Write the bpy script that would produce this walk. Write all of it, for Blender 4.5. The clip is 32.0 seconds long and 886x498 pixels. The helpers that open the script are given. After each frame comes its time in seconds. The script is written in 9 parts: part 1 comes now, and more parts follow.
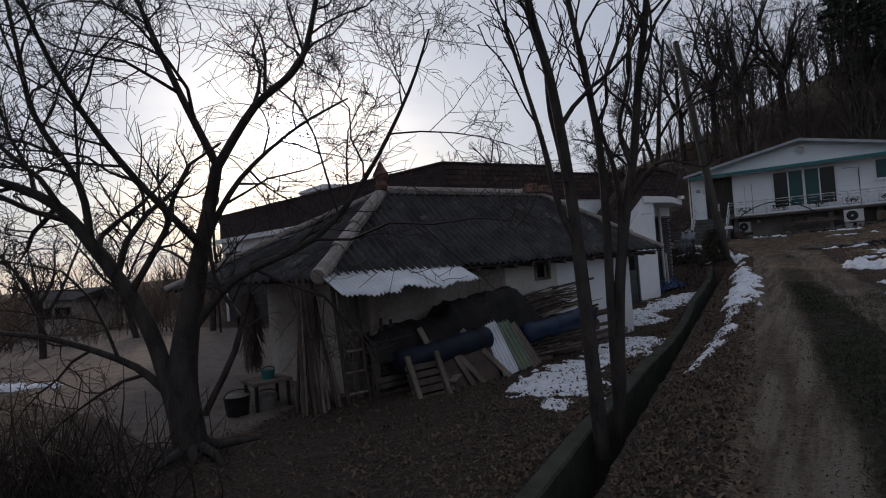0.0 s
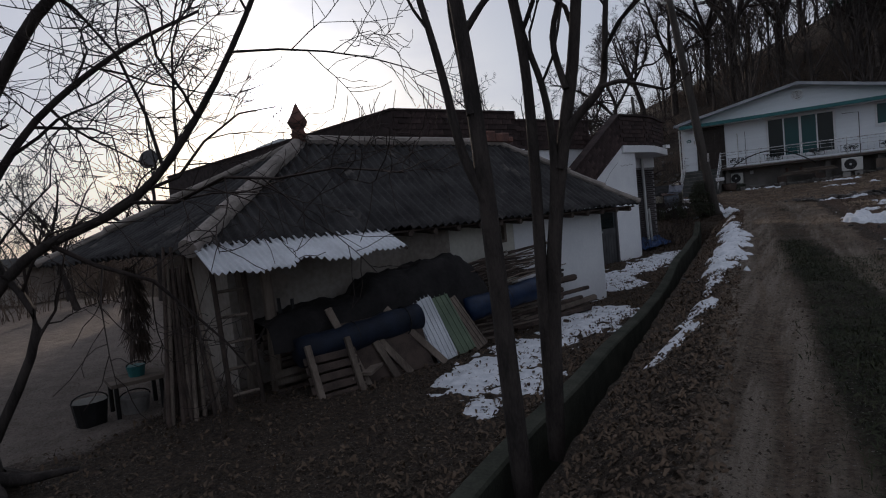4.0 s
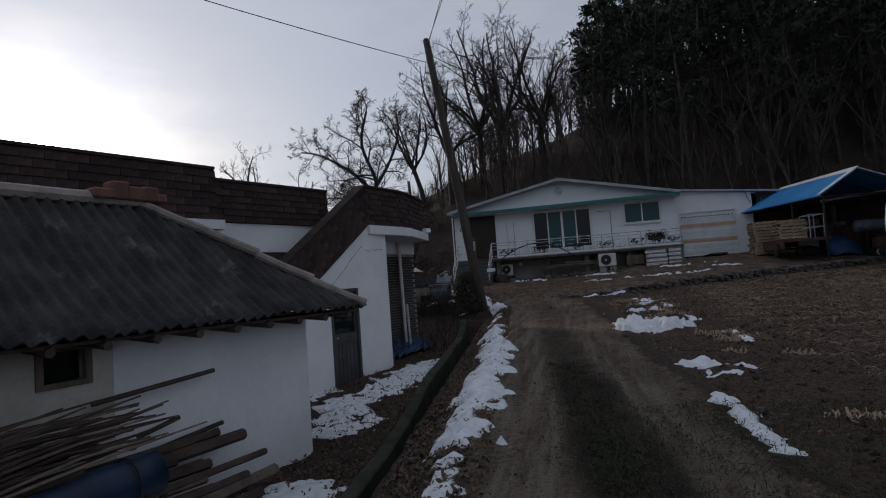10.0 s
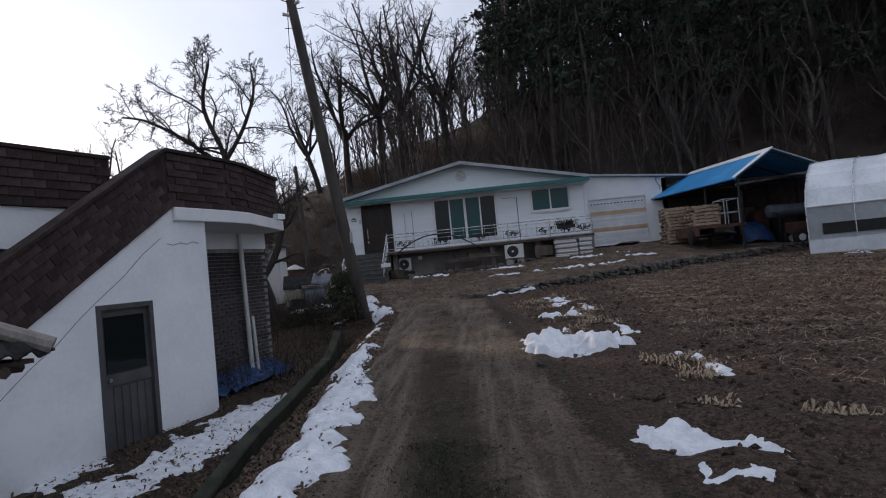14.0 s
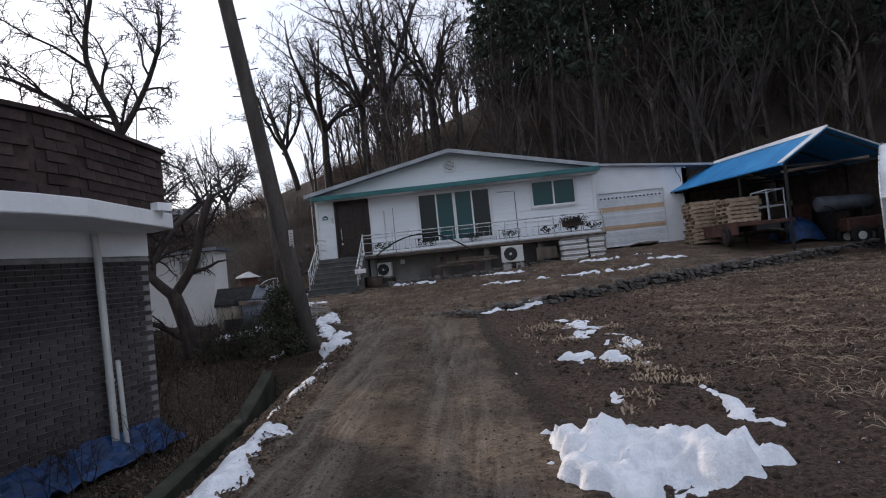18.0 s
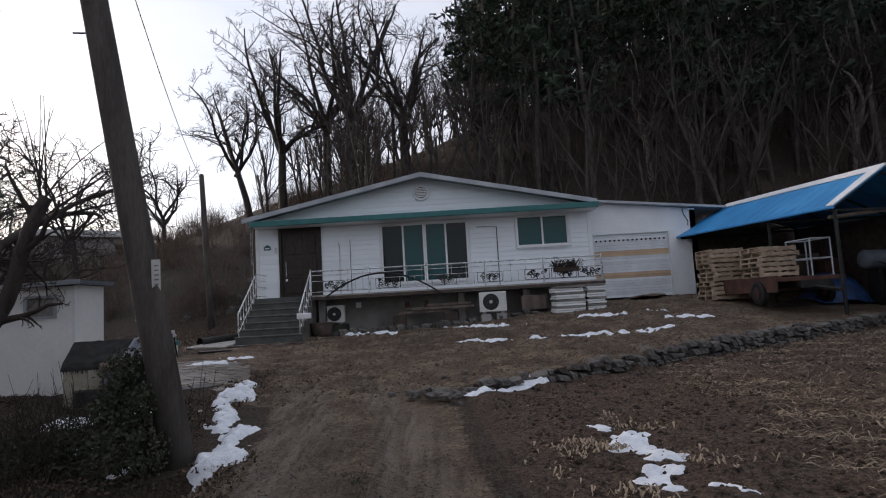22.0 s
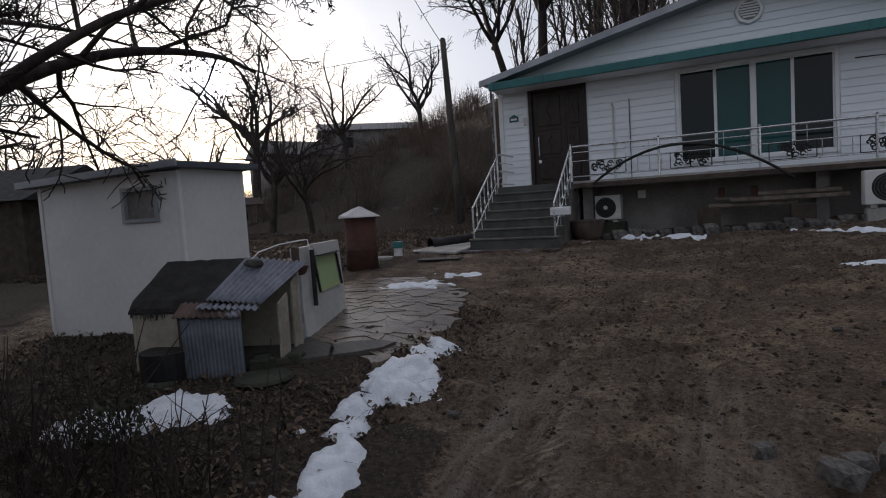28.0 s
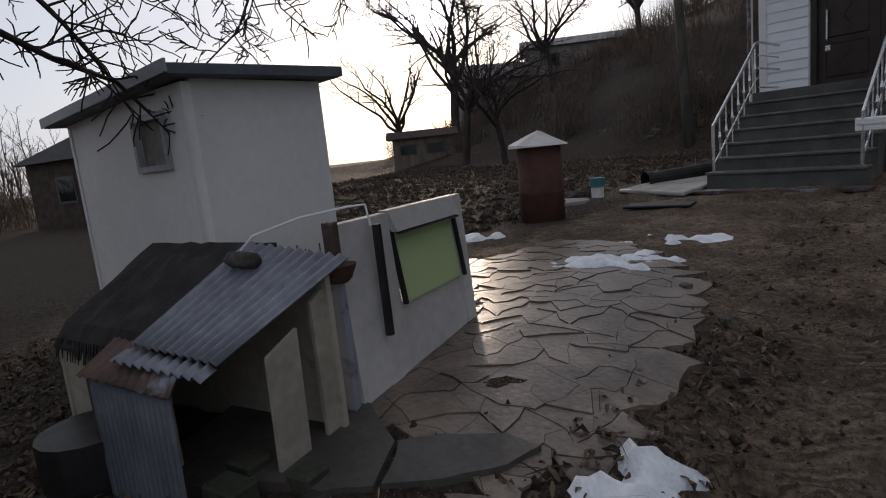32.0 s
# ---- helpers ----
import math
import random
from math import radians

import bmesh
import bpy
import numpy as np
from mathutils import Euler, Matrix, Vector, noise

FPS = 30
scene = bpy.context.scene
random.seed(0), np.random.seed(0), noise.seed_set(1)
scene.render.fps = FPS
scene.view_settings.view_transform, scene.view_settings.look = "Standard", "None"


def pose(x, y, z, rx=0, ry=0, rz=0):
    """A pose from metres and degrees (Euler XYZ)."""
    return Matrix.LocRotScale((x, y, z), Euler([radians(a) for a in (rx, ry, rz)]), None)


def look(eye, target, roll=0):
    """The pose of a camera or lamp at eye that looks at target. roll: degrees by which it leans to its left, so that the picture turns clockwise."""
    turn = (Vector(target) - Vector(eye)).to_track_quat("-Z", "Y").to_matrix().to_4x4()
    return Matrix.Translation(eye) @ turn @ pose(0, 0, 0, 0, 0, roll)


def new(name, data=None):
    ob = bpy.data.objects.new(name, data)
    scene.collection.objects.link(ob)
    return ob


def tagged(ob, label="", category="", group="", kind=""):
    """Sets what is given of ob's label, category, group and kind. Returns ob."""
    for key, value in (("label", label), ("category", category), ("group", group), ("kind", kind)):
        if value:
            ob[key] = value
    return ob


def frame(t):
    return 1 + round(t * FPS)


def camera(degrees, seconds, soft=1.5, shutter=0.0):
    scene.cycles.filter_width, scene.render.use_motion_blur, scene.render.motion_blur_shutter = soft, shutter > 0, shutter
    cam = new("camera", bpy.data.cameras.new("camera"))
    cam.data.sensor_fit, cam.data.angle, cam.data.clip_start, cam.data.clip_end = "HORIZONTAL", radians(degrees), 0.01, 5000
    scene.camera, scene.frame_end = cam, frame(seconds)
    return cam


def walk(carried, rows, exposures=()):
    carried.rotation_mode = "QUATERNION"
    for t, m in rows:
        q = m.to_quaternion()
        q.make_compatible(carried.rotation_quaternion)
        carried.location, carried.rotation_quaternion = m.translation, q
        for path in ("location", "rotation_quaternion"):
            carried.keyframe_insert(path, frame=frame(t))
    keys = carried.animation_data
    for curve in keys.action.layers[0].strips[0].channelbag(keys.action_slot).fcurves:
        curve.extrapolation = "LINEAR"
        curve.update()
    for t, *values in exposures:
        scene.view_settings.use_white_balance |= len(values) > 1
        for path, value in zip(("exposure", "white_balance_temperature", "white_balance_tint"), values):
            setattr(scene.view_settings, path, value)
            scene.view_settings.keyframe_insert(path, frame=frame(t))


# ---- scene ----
cam = camera(74.7, 32.0, soft=1.1)
# seconds, eye, yaw to the left of +y, pitch up, lean to the left (degrees)
PATH = [
    (0.0, 1.180, 0.841, 1.534, 33.52, 1.03, -4.40),
    (0.5, 1.187, 0.920, 1.506, 31.63, 0.20, -5.10),
    (1.0, 1.097, 1.151, 1.490, 31.16, -0.32, -4.40),
    (1.5, 1.074, 1.359, 1.487, 31.38, -0.80, -5.20),
    (2.0, 1.044, 1.648, 1.501, 29.08, -2.55, -5.10),
    (2.5, 1.097, 1.920, 1.526, 29.95, -1.20, -3.30),
    (3.0, 1.067, 2.224, 1.505, 31.62, -1.86, -3.20),
    (3.5, 1.056, 2.489, 1.527, 32.35, -3.33, -5.10),
    (5.5, 1.162, 3.782, 1.490, 37.09, -2.03, -5.17),
    (6.0, 1.104, 4.144, 1.489, 37.94, -1.02, -5.74),
    (6.5, 1.108, 4.530, 1.507, 32.62, 1.29, -4.96),
    (7.0, 1.087, 4.928, 1.545, 29.19, 3.75, -3.85),
    (7.5, 1.058, 5.169, 1.547, 30.47, 3.20, -3.69),
    (8.0, 0.918, 5.612, 1.579, 31.37, 2.14, -5.95),
    (8.5, 0.858, 5.998, 1.608, 28.06, 2.63, -4.76),
    (9.0, 0.848, 6.371, 1.611, 22.90, 2.25, -3.23),
    (9.5, 0.841, 6.717, 1.658, 16.74, 2.47, -4.53),
    (10.0, 0.823, 7.265, 1.653, 12.72, 3.25, -4.11),
    (10.5, 0.948, 7.550, 1.596, 11.54, 2.63, -3.17),
    (11.0, 0.924, 8.052, 1.625, 8.62, 2.16, -3.59),
    (11.5, 1.060, 8.397, 1.654, 6.89, 1.20, -3.52),
    (12.0, 1.008, 8.941, 1.640, 8.34, 1.73, -2.50),
    (12.5, 0.971, 9.482, 1.635, 5.82, 0.57, -3.27),
    (13.0, 1.027, 9.844, 1.659, 5.74, 0.40, -4.94),
    (13.5, 0.927, 10.522, 1.712, 4.98, 2.72, -3.69),
    (14.0, 1.037, 10.859, 1.729, 4.04, 1.85, -5.39),
    (14.5, 0.890, 11.469, 1.840, 3.63, 1.36, -3.15),
    (16.5, 1.144, 13.285, 1.834, 2.15, 2.12, -6.40),
    (17.0, 1.128, 13.845, 1.841, 3.07, 2.29, -4.70),
    (17.5, 1.098, 14.306, 1.903, 2.21, 2.44, -6.70),
    (18.0, 1.088, 14.775, 1.892, 3.44, 1.86, -5.70),
    (18.5, 1.063, 15.351, 1.895, 1.81, 1.75, -5.80),
    (19.0, 1.052, 15.786, 1.917, 1.92, 0.89, -5.90),
    (19.5, 0.949, 16.301, 1.968, 1.49, 3.18, -4.20),
    (20.0, 0.933, 16.915, 1.975, 0.80, 4.42, -4.70),
    (20.5, 0.835, 17.347, 2.000, 0.37, 5.34, -3.30),
    (21.0, 0.798, 17.702, 2.045, -0.75, 4.42, -4.90),
    (21.5, 0.826, 18.171, 2.108, -0.32, 3.90, -4.80),
    (22.0, 0.803, 18.717, 2.193, -0.32, 5.37, -3.30),
    (22.5, 0.842, 19.129, 2.195, -1.32, 5.28, -5.80),
    (23.0, 0.757, 19.627, 2.175, 3.88, 4.39, -5.60),
    (23.5, 0.641, 20.151, 2.161, 4.57, 3.47, -5.40),
    (24.0, 0.595, 20.625, 2.170, 5.97, 0.34, -5.30),
    (24.5, 0.440, 21.093, 2.163, 7.62, -0.17, -2.60),
    (25.0, 0.359, 21.627, 2.161, 8.22, -1.32, -5.10),
    (25.5, 0.136, 22.100, 2.213, 12.43, -2.46, -3.70),
    (27.5, -0.014, 23.726, 2.267, 22.04, -3.50, -5.90),
    (28.0, -0.149, 24.184, 2.268, 26.69, -3.99, -3.60),
    (28.5, -0.223, 24.534, 2.286, 26.80, -4.22, -5.20),
    (29.0, -0.346, 24.906, 2.287, 31.26, -4.76, -4.90),
    (29.5, -0.568, 25.337, 2.271, 32.62, -4.99, -5.20),
    (30.0, -0.643, 25.705, 2.282, 35.53, -6.92, -4.80),
    (30.5, -0.913, 26.064, 2.276, 39.13, -7.06, -4.60),
    (31.0, -1.089, 26.455, 2.264, 41.25, -8.36, -5.10),
    (31.5, -1.344, 26.750, 2.262, 45.74, -9.21, -4.10),
    (32.0, -1.580, 27.039, 2.252, 48.02, -9.41, -5.90),
]
def aim(x, y, z, yaw, pitch, roll):
    return pose(x, y, z, 0, 0, yaw) @ pose(0, 0, 0, 90 + pitch) @ pose(0, 0, 0, 0, 0, roll)


EXPOSURES = [(t, e, k, 10) for t, e, k in ((0.0, -0.3, 5400), (3.0, -0.45, 5400), (6.0, 0.0, 5500), (7.5, -0.2, 5500), (9.0, -0.5, 5400), (11.0, 0.0, 5400), (14.0, 0.45, 5400), (19.0, 0.85, 5500), (21.0, 0.65, 5600), (24.0, 0.66, 5600), (25.0, 0.75, 5600), (29.0, 0.08, 5600), (32.0, 0.15, 5650))]
walk(cam, [(t, aim(*r)) for t, *r in PATH], EXPOSURES)

# ---- light: low evening sun behind thin cloud ----
SUN_AZ, SUN_EL = 47.7, 12.4   # degrees to the left of +y, above the horizon
world = bpy.data.worlds.new("evening_sky")
scene.world = world
world.use_nodes = True
wn, wl = world.node_tree.nodes, world.node_tree.links
wn.clear()
w_out = wn.new("ShaderNodeOutputWorld")
w_bg = wn.new("ShaderNodeBackground")
w_sky = wn.new("ShaderNodeTexSky")
w_sky.sky_type = "NISHITA"
w_sky.sun_disc = False
w_sky.sun_elevation = radians(SUN_EL)
w_sky.sun_rotation = radians(-SUN_AZ)
w_sky.air_density, w_sky.dust_density, w_sky.ozone_density = 1.0, 1.6, 1.0
w_co = wn.new("ShaderNodeTexCoord")
w_map = wn.new("ShaderNodeMapping")
w_map.inputs["Scale"].default_value = (1.0, 1.0, 2.6)
w_noise = wn.new("ShaderNodeTexNoise")
w_noise.inputs["Scale"].default_value = 2.3
w_noise.inputs["Detail"].default_value = 7.0
w_noise.inputs["Roughness"].default_value = 0.6
w_ramp = wn.new("ShaderNodeValToRGB")
w_ramp.color_ramp.elements[0].position, w_ramp.color_ramp.elements[0].color = 0.44, (0, 0, 0, 1)
w_ramp.color_ramp.elements[1].position, w_ramp.color_ramp.elements[1].color = 0.66, (1, 1, 1, 1)
w_mix = wn.new("ShaderNodeMix")
w_mix.data_type = "RGBA"
w_dir = wn.new("ShaderNodeVectorMath")
w_dir.operation = "DOT_PRODUCT"
w_dir.inputs[1].default_value = (-math.sin(radians(SUN_AZ)) * math.cos(radians(SUN_EL)), math.cos(radians(SUN_AZ)) * math.cos(radians(SUN_EL)), math.sin(radians(SUN_EL)))
wl.new(w_co.outputs["Generated"], w_dir.inputs[0])


def sky_math(op, a, b, c=None):
    q = wn.new("ShaderNodeMath")
    q.operation = op
    for k, v in enumerate((a, b, c)):
        if v is None:
            continue
        if isinstance(v, (int, float)):
            q.inputs[k].default_value = v
        else:
            wl.new(v, q.inputs[k])
    return q.outputs[0]


toward = sky_math("MAXIMUM", w_dir.outputs["Value"], 0.0)
glow = sky_math("MULTIPLY_ADD", sky_math("POWER", toward, 3.0), 0.42, 0.86)
glow = sky_math("MULTIPLY_ADD", sky_math("POWER", toward, 90.0), 1.1, glow)
glow = sky_math("MULTIPLY_ADD", sky_math("POWER", toward, 2600.0), 28.0, glow)
w_cloud = wn.new("ShaderNodeVectorMath")
w_cloud.operation = "SCALE"
w_cloud.inputs[0].default_value = (6.9, 6.35, 6.1)
wl.new(glow, w_cloud.inputs["Scale"])
wl.new(w_cloud.outputs[0], w_mix.inputs["B"])
w_fac = wn.new("ShaderNodeMath")
w_fac.operation = "MULTIPLY_ADD"
w_fac.inputs[1].default_value = 0.24
w_fac.inputs[2].default_value = 0.68
wl.new(w_co.outputs["Generated"], w_map.inputs["Vector"])
wl.new(w_map.outputs[0], w_noise.inputs["Vector"])
wl.new(w_noise.outputs["Fac"], w_ramp.inputs["Fac"])
wl.new(w_ramp.outputs["Color"], w_fac.inputs[0])
wl.new(w_fac.outputs[0], w_mix.inputs["Factor"])
wl.new(w_sky.outputs["Color"], w_mix.inputs["A"])
wl.new(w_mix.outputs["Result"], w_bg.inputs["Color"])
wl.new(w_bg.outputs[0], w_out.inputs["Surface"])
w_bg.inputs["Strength"].default_value = 0.09

sun_data = bpy.data.lights.new("sun", "SUN")
sun_data.energy, sun_data.angle, sun_data.color = 2.0, radians(2.5), (1.0, 0.72, 0.48)
sun = new("sun", sun_data)
sx, sy, sz = -math.sin(radians(SUN_AZ)) * math.cos(radians(SUN_EL)), math.cos(radians(SUN_AZ)) * math.cos(radians(SUN_EL)), math.sin(radians(SUN_EL))
sun.matrix_world = look((sx * 60, sy * 60, sz * 60), (0, 0, 0))

# ---- materials ----
def material(name, base, second=None, scale=4.0, rough=0.85, bump=0.2, metal=0.0, fine=40.0, spread=0.5, wear=None, wear_at=0.62, stretch=(1, 1, 1), var=0.12, coat=0.0):
    """Two-scale noise between two colours, optional worn patches of a third, fine bump, a little difference from object to object."""
    m = bpy.data.materials.new(name)
    m.use_nodes = True
    nt = m.node_tree
    n, l = nt.nodes, nt.links
    bsdf = n["Principled BSDF"]
    co = n.new("ShaderNodeTexCoord")
    mp = n.new("ShaderNodeMapping")
    mp.inputs["Scale"].default_value = stretch
    l.new(co.outputs["Object"], mp.inputs["Vector"])
    big = n.new("ShaderNodeTexNoise")
    big.inputs["Scale"].default_value, big.inputs["Detail"].default_value = scale, 6
    small = n.new("ShaderNodeTexNoise")
    small.inputs["Scale"].default_value, small.inputs["Detail"].default_value = fine, 4
    for t in (big, small):
        l.new(mp.outputs[0], t.inputs["Vector"])
    add = n.new("ShaderNodeMath")
    add.operation = "MULTIPLY_ADD"
    add.inputs[1].default_value = 0.45
    l.new(small.outputs["Fac"], add.inputs[0])
    sub = n.new("ShaderNodeMath")
    sub.operation = "SUBTRACT"
    sub.inputs[1].default_value = 0.225
    l.new(big.outputs["Fac"], sub.inputs[0])
    l.new(sub.outputs[0], add.inputs[2])
    ramp = n.new("ShaderNodeValToRGB")
    e = ramp.color_ramp.elements
    e[0].position, e[1].position = 0.5 - spread / 2 * 0.6, 0.5 + spread / 2 * 0.6
    second = second or tuple(c * 0.72 for c in base)
    e[0].color, e[1].color = (*second, 1), (*base, 1)
    l.new(add.outputs[0], ramp.inputs["Fac"])
    colour = ramp.outputs["Color"]
    if wear:
        wn2 = n.new("ShaderNodeTexNoise")
        wn2.inputs["Scale"].default_value, wn2.inputs["Detail"].default_value, wn2.inputs["Roughness"].default_value = scale * 0.6, 9, 0.65
        l.new(co.outputs["Object"], wn2.inputs["Vector"])
        wr = n.new("ShaderNodeValToRGB")
        wr.color_ramp.elements[0].position, wr.color_ramp.elements[1].position = wear_at, wear_at + 0.07
        l.new(wn2.outputs["Fac"], wr.inputs["Fac"])
        mx = n.new("ShaderNodeMix")
        mx.data_type = "RGBA"
        mx.inputs["B"].default_value = (*wear, 1)
        l.new(wr.outputs["Color"], mx.inputs["Factor"])
        l.new(colour, mx.inputs["A"])
        colour = mx.outputs["Result"]
    if var:
        info = n.new("ShaderNodeObjectInfo")
        hsv = n.new("ShaderNodeHueSaturation")
        vm = n.new("ShaderNodeMapRange")
        vm.inputs["To Min"].default_value, vm.inputs["To Max"].default_value = 1 - var, 1 + var
        l.new(info.outputs["Random"], vm.inputs["Value"])
        l.new(vm.outputs[0], hsv.inputs["Value"])
        l.new(colour, hsv.inputs["Color"])
        colour = hsv.outputs["Color"]
    l.new(colour, bsdf.inputs["Base Color"])
    rm = n.new("ShaderNodeMapRange")
    rm.inputs["To Min"].default_value, rm.inputs["To Max"].default_value = min(1, rough + 0.1), max(0.02, rough - 0.1)
    l.new(add.outputs[0], rm.inputs["Value"])
    l.new(rm.outputs[0], bsdf.inputs["Roughness"])
    bsdf.inputs["Metallic"].default_value = metal
    bsdf.inputs["Specular IOR Level"].default_value = 0.35
    if bump:
        bp = n.new("ShaderNodeBump")
        bp.inputs["Strength"].default_value, bp.inputs["Distance"].default_value = bump, 0.02
        l.new(add.outputs[0], bp.inputs["Height"])
        l.new(bp.outputs[0], bsdf.inputs["Normal"])
    return m


def glass(name, tint, rough=0.04):
    """Dark window glass: a glossy, nearly opaque pane with tint."""
    m = bpy.data.materials.new(name)
    m.use_nodes = True
    b = m.node_tree.nodes["Principled BSDF"]
    b.inputs["Base Color"].default_value = (*tint, 1)
    b.inputs["Roughness"].default_value = rough
    b.inputs["IOR"].default_value = 1.45
    b.inputs["Specular IOR Level"].default_value = 0.3
    return m


M = {}
M["plaster"] = material("white_plaster", (0.82, 0.83, 0.84), (0.73, 0.74, 0.76), 1.3, 0.9, 0.25, fine=18, wear=(0.60, 0.58, 0.56), wear_at=0.70)
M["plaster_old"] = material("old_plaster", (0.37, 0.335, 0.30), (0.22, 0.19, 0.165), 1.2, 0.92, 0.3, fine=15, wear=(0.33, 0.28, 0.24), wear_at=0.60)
# limewash between white and brown; its darker cream includes the wall's shade
M["plaster_shaded_cream"] = material("shaded_cream_plaster", (0.60, 0.585, 0.52), (0.46, 0.44, 0.39), 1.3, 0.92, 0.3, fine=16, wear=(0.34, 0.31, 0.27), wear_at=0.62)
M["plaster_base"] = material("grey_render", (0.26, 0.245, 0.23), (0.155, 0.145, 0.135), 1.4, 0.92, 0.3, fine=20)
M["siding"] = material("white_siding", (0.76, 0.79, 0.82), (0.70, 0.73, 0.76), 0.8, 0.5, 0.03, fine=30, var=0.03, stretch=(0.3, 1, 3))
M["shed_panel"] = material("cream_panel", (0.74, 0.74, 0.73), (0.65, 0.65, 0.645), 0.9, 0.6, 0.08, fine=16, wear=(0.45, 0.41, 0.36), wear_at=0.70)
M["shingle"] = material("brown_shingle", (0.056, 0.037, 0.034), (0.026, 0.018, 0.017), 6, 0.9, 0.4, fine=60, var=0.35)
M["brick"] = material("dark_brick", (0.068, 0.058, 0.058), (0.040, 0.035, 0.036), 9, 0.9, 0.4, fine=70, var=0.3)
M["mortar"] = material("mortar", (0.27, 0.26, 0.26), (0.17, 0.165, 0.165), 8, 0.95, 0.3)
M["asbestos"] = material("corrugated_cement", (0.056, 0.054, 0.054), (0.022, 0.021, 0.022), 2.6, 0.9, 0.7, fine=34, wear=(0.115, 0.105, 0.095), wear_at=0.60)
M["ridge"] = material("ridge_cement", (0.34, 0.30, 0.27), (0.20, 0.18, 0.16), 4, 0.9, 0.4)
M["clay"] = material("roof_clay", (0.20, 0.10, 0.075), (0.12, 0.07, 0.06), 6, 0.9, 0.4)
M["tin"] = material("galvanised_tin", (0.32, 0.335, 0.38), (0.19, 0.20, 0.235), 2.2, 0.6, 0.1, metal=0.35, fine=20, wear=(0.24, 0.11, 0.06), wear_at=0.68)
M["tin_white"] = material("pale_tin", (0.68, 0.70, 0.74), (0.55, 0.57, 0.60), 2.0, 0.5, 0.1, metal=0.3, fine=20, wear=(0.30, 0.20, 0.14), wear_at=0.74)
M["leaf_frame"] = material("leaf_frame", (0.50, 0.49, 0.47), (0.38, 0.37, 0.355), 1.5, 0.55, 0.08, fine=18, wear=(0.24, 0.18, 0.14), wear_at=0.66)
M["kennel_panel"] = material("kennel_panel", (0.40, 0.37, 0.30), (0.27, 0.245, 0.195), 2.2, 0.75, 0.15, fine=20, wear=(0.14, 0.12, 0.10), wear_at=0.62)
M["tin_dull"] = material("dull_tin", (0.15, 0.165, 0.19), (0.095, 0.105, 0.125), 2.0, 0.6, 0.15, metal=0.3, fine=22, wear=(0.11, 0.10, 0.10), wear_at=0.68)
M["rust"] = material("rusty_tin", (0.125, 0.085, 0.070), (0.070, 0.050, 0.043), 3, 0.75, 0.4, metal=0.2, wear=(0.26, 0.28, 0.33), wear_at=0.49)
M["rust_drum"] = material("rust_drum", (0.105, 0.052, 0.038), (0.055, 0.029, 0.023), 3, 0.85, 0.4, metal=0.2)
M["wood_old"] = material("weathered_wood", (0.19, 0.155, 0.125), (0.10, 0.08, 0.065), 5, 0.9, 0.5, fine=60, stretch=(1, 1, 0.15), var=0.25)
M["wood_dark"] = material("dark_wood", (0.085, 0.062, 0.05), (0.045, 0.034, 0.028), 5, 0.85, 0.5, fine=60, var=0.25)
M["wood_pale"] = material("pallet_wood", (0.40, 0.31, 0.22), (0.26, 0.195, 0.14), 6, 0.85, 0.3, fine=50, var=0.15)
M["bark"] = material("grey_bark", (0.060, 0.049, 0.043), (0.024, 0.020, 0.018), 9, 0.95, 0.9, fine=70, stretch=(1, 1, 0.35))
M["twig"] = material("twig_bark", (0.045, 0.034, 0.029), (0.025, 0.019, 0.017), 9, 0.95, 0.2)
M["far_bark"] = material("woodland_bark", (0.085, 0.071, 0.062), (0.036, 0.030, 0.027), 2, 0.95, 0.0)
M["pale_bark"] = material("pale_bark", (0.17, 0.145, 0.125), (0.085, 0.072, 0.062), 5, 0.95, 0.2)
M["brush"] = material("dry_brush", (0.15, 0.112, 0.085), (0.065, 0.050, 0.040), 1.5, 0.95, 0.0)
M["pine"] = material("pine_needles", (0.030, 0.042, 0.026), (0.014, 0.022, 0.014), 2, 0.9, 0.0)
M["shrub"] = material("shrub_leaves", (0.060, 0.066, 0.036), (0.030, 0.032, 0.022), 12, 0.8, 0.0)
M["snow"] = material("old_snow", (0.80, 0.82, 0.86), (0.62, 0.65, 0.70), 9, 0.7, 1.0, fine=55, var=0.0, wear=(0.42, 0.40, 0.38), wear_at=0.68)
M["concrete"] = material("concrete", (0.34, 0.33, 0.31), (0.22, 0.215, 0.20), 2.5, 0.9, 0.3, fine=40)
M["concrete_mossy"] = material("mossy_concrete", (0.060, 0.062, 0.045), (0.026, 0.030, 0.020), 3, 0.93, 0.4, fine=40)
M["slab"] = material("wet_slab", (0.175, 0.137, 0.106), (0.070, 0.056, 0.044), 2.6, 0.34, 0.5, fine=34, wear=(0.10, 0.078, 0.06), wear_at=0.58, var=0.2)
M["slab_dark"] = material("damp_concrete", (0.088, 0.080, 0.072), (0.050, 0.046, 0.041), 2.2, 0.55, 0.35, fine=30, wear=(0.065, 0.054, 0.044), wear_at=0.55)
# darker copy of the step concrete: the risers' shade as colour
M["riser"] = material("shaded_riser_concrete", (0.085, 0.09, 0.083), (0.05, 0.053, 0.05), 3, 0.8, 0.25, fine=40)
M["step"] = material("step_concrete", (0.150, 0.142, 0.128), (0.080, 0.076, 0.068), 3, 0.75, 0.25, fine=40)
M["stone"] = material("field_stone", (0.135, 0.125, 0.115), (0.052, 0.048, 0.044), 5, 0.95, 0.6, fine=40, var=0.35)
M["teal"] = material("teal_fascia", (0.040, 0.150, 0.150), (0.028, 0.110, 0.112), 1.5, 0.45, 0.03, var=0.05)
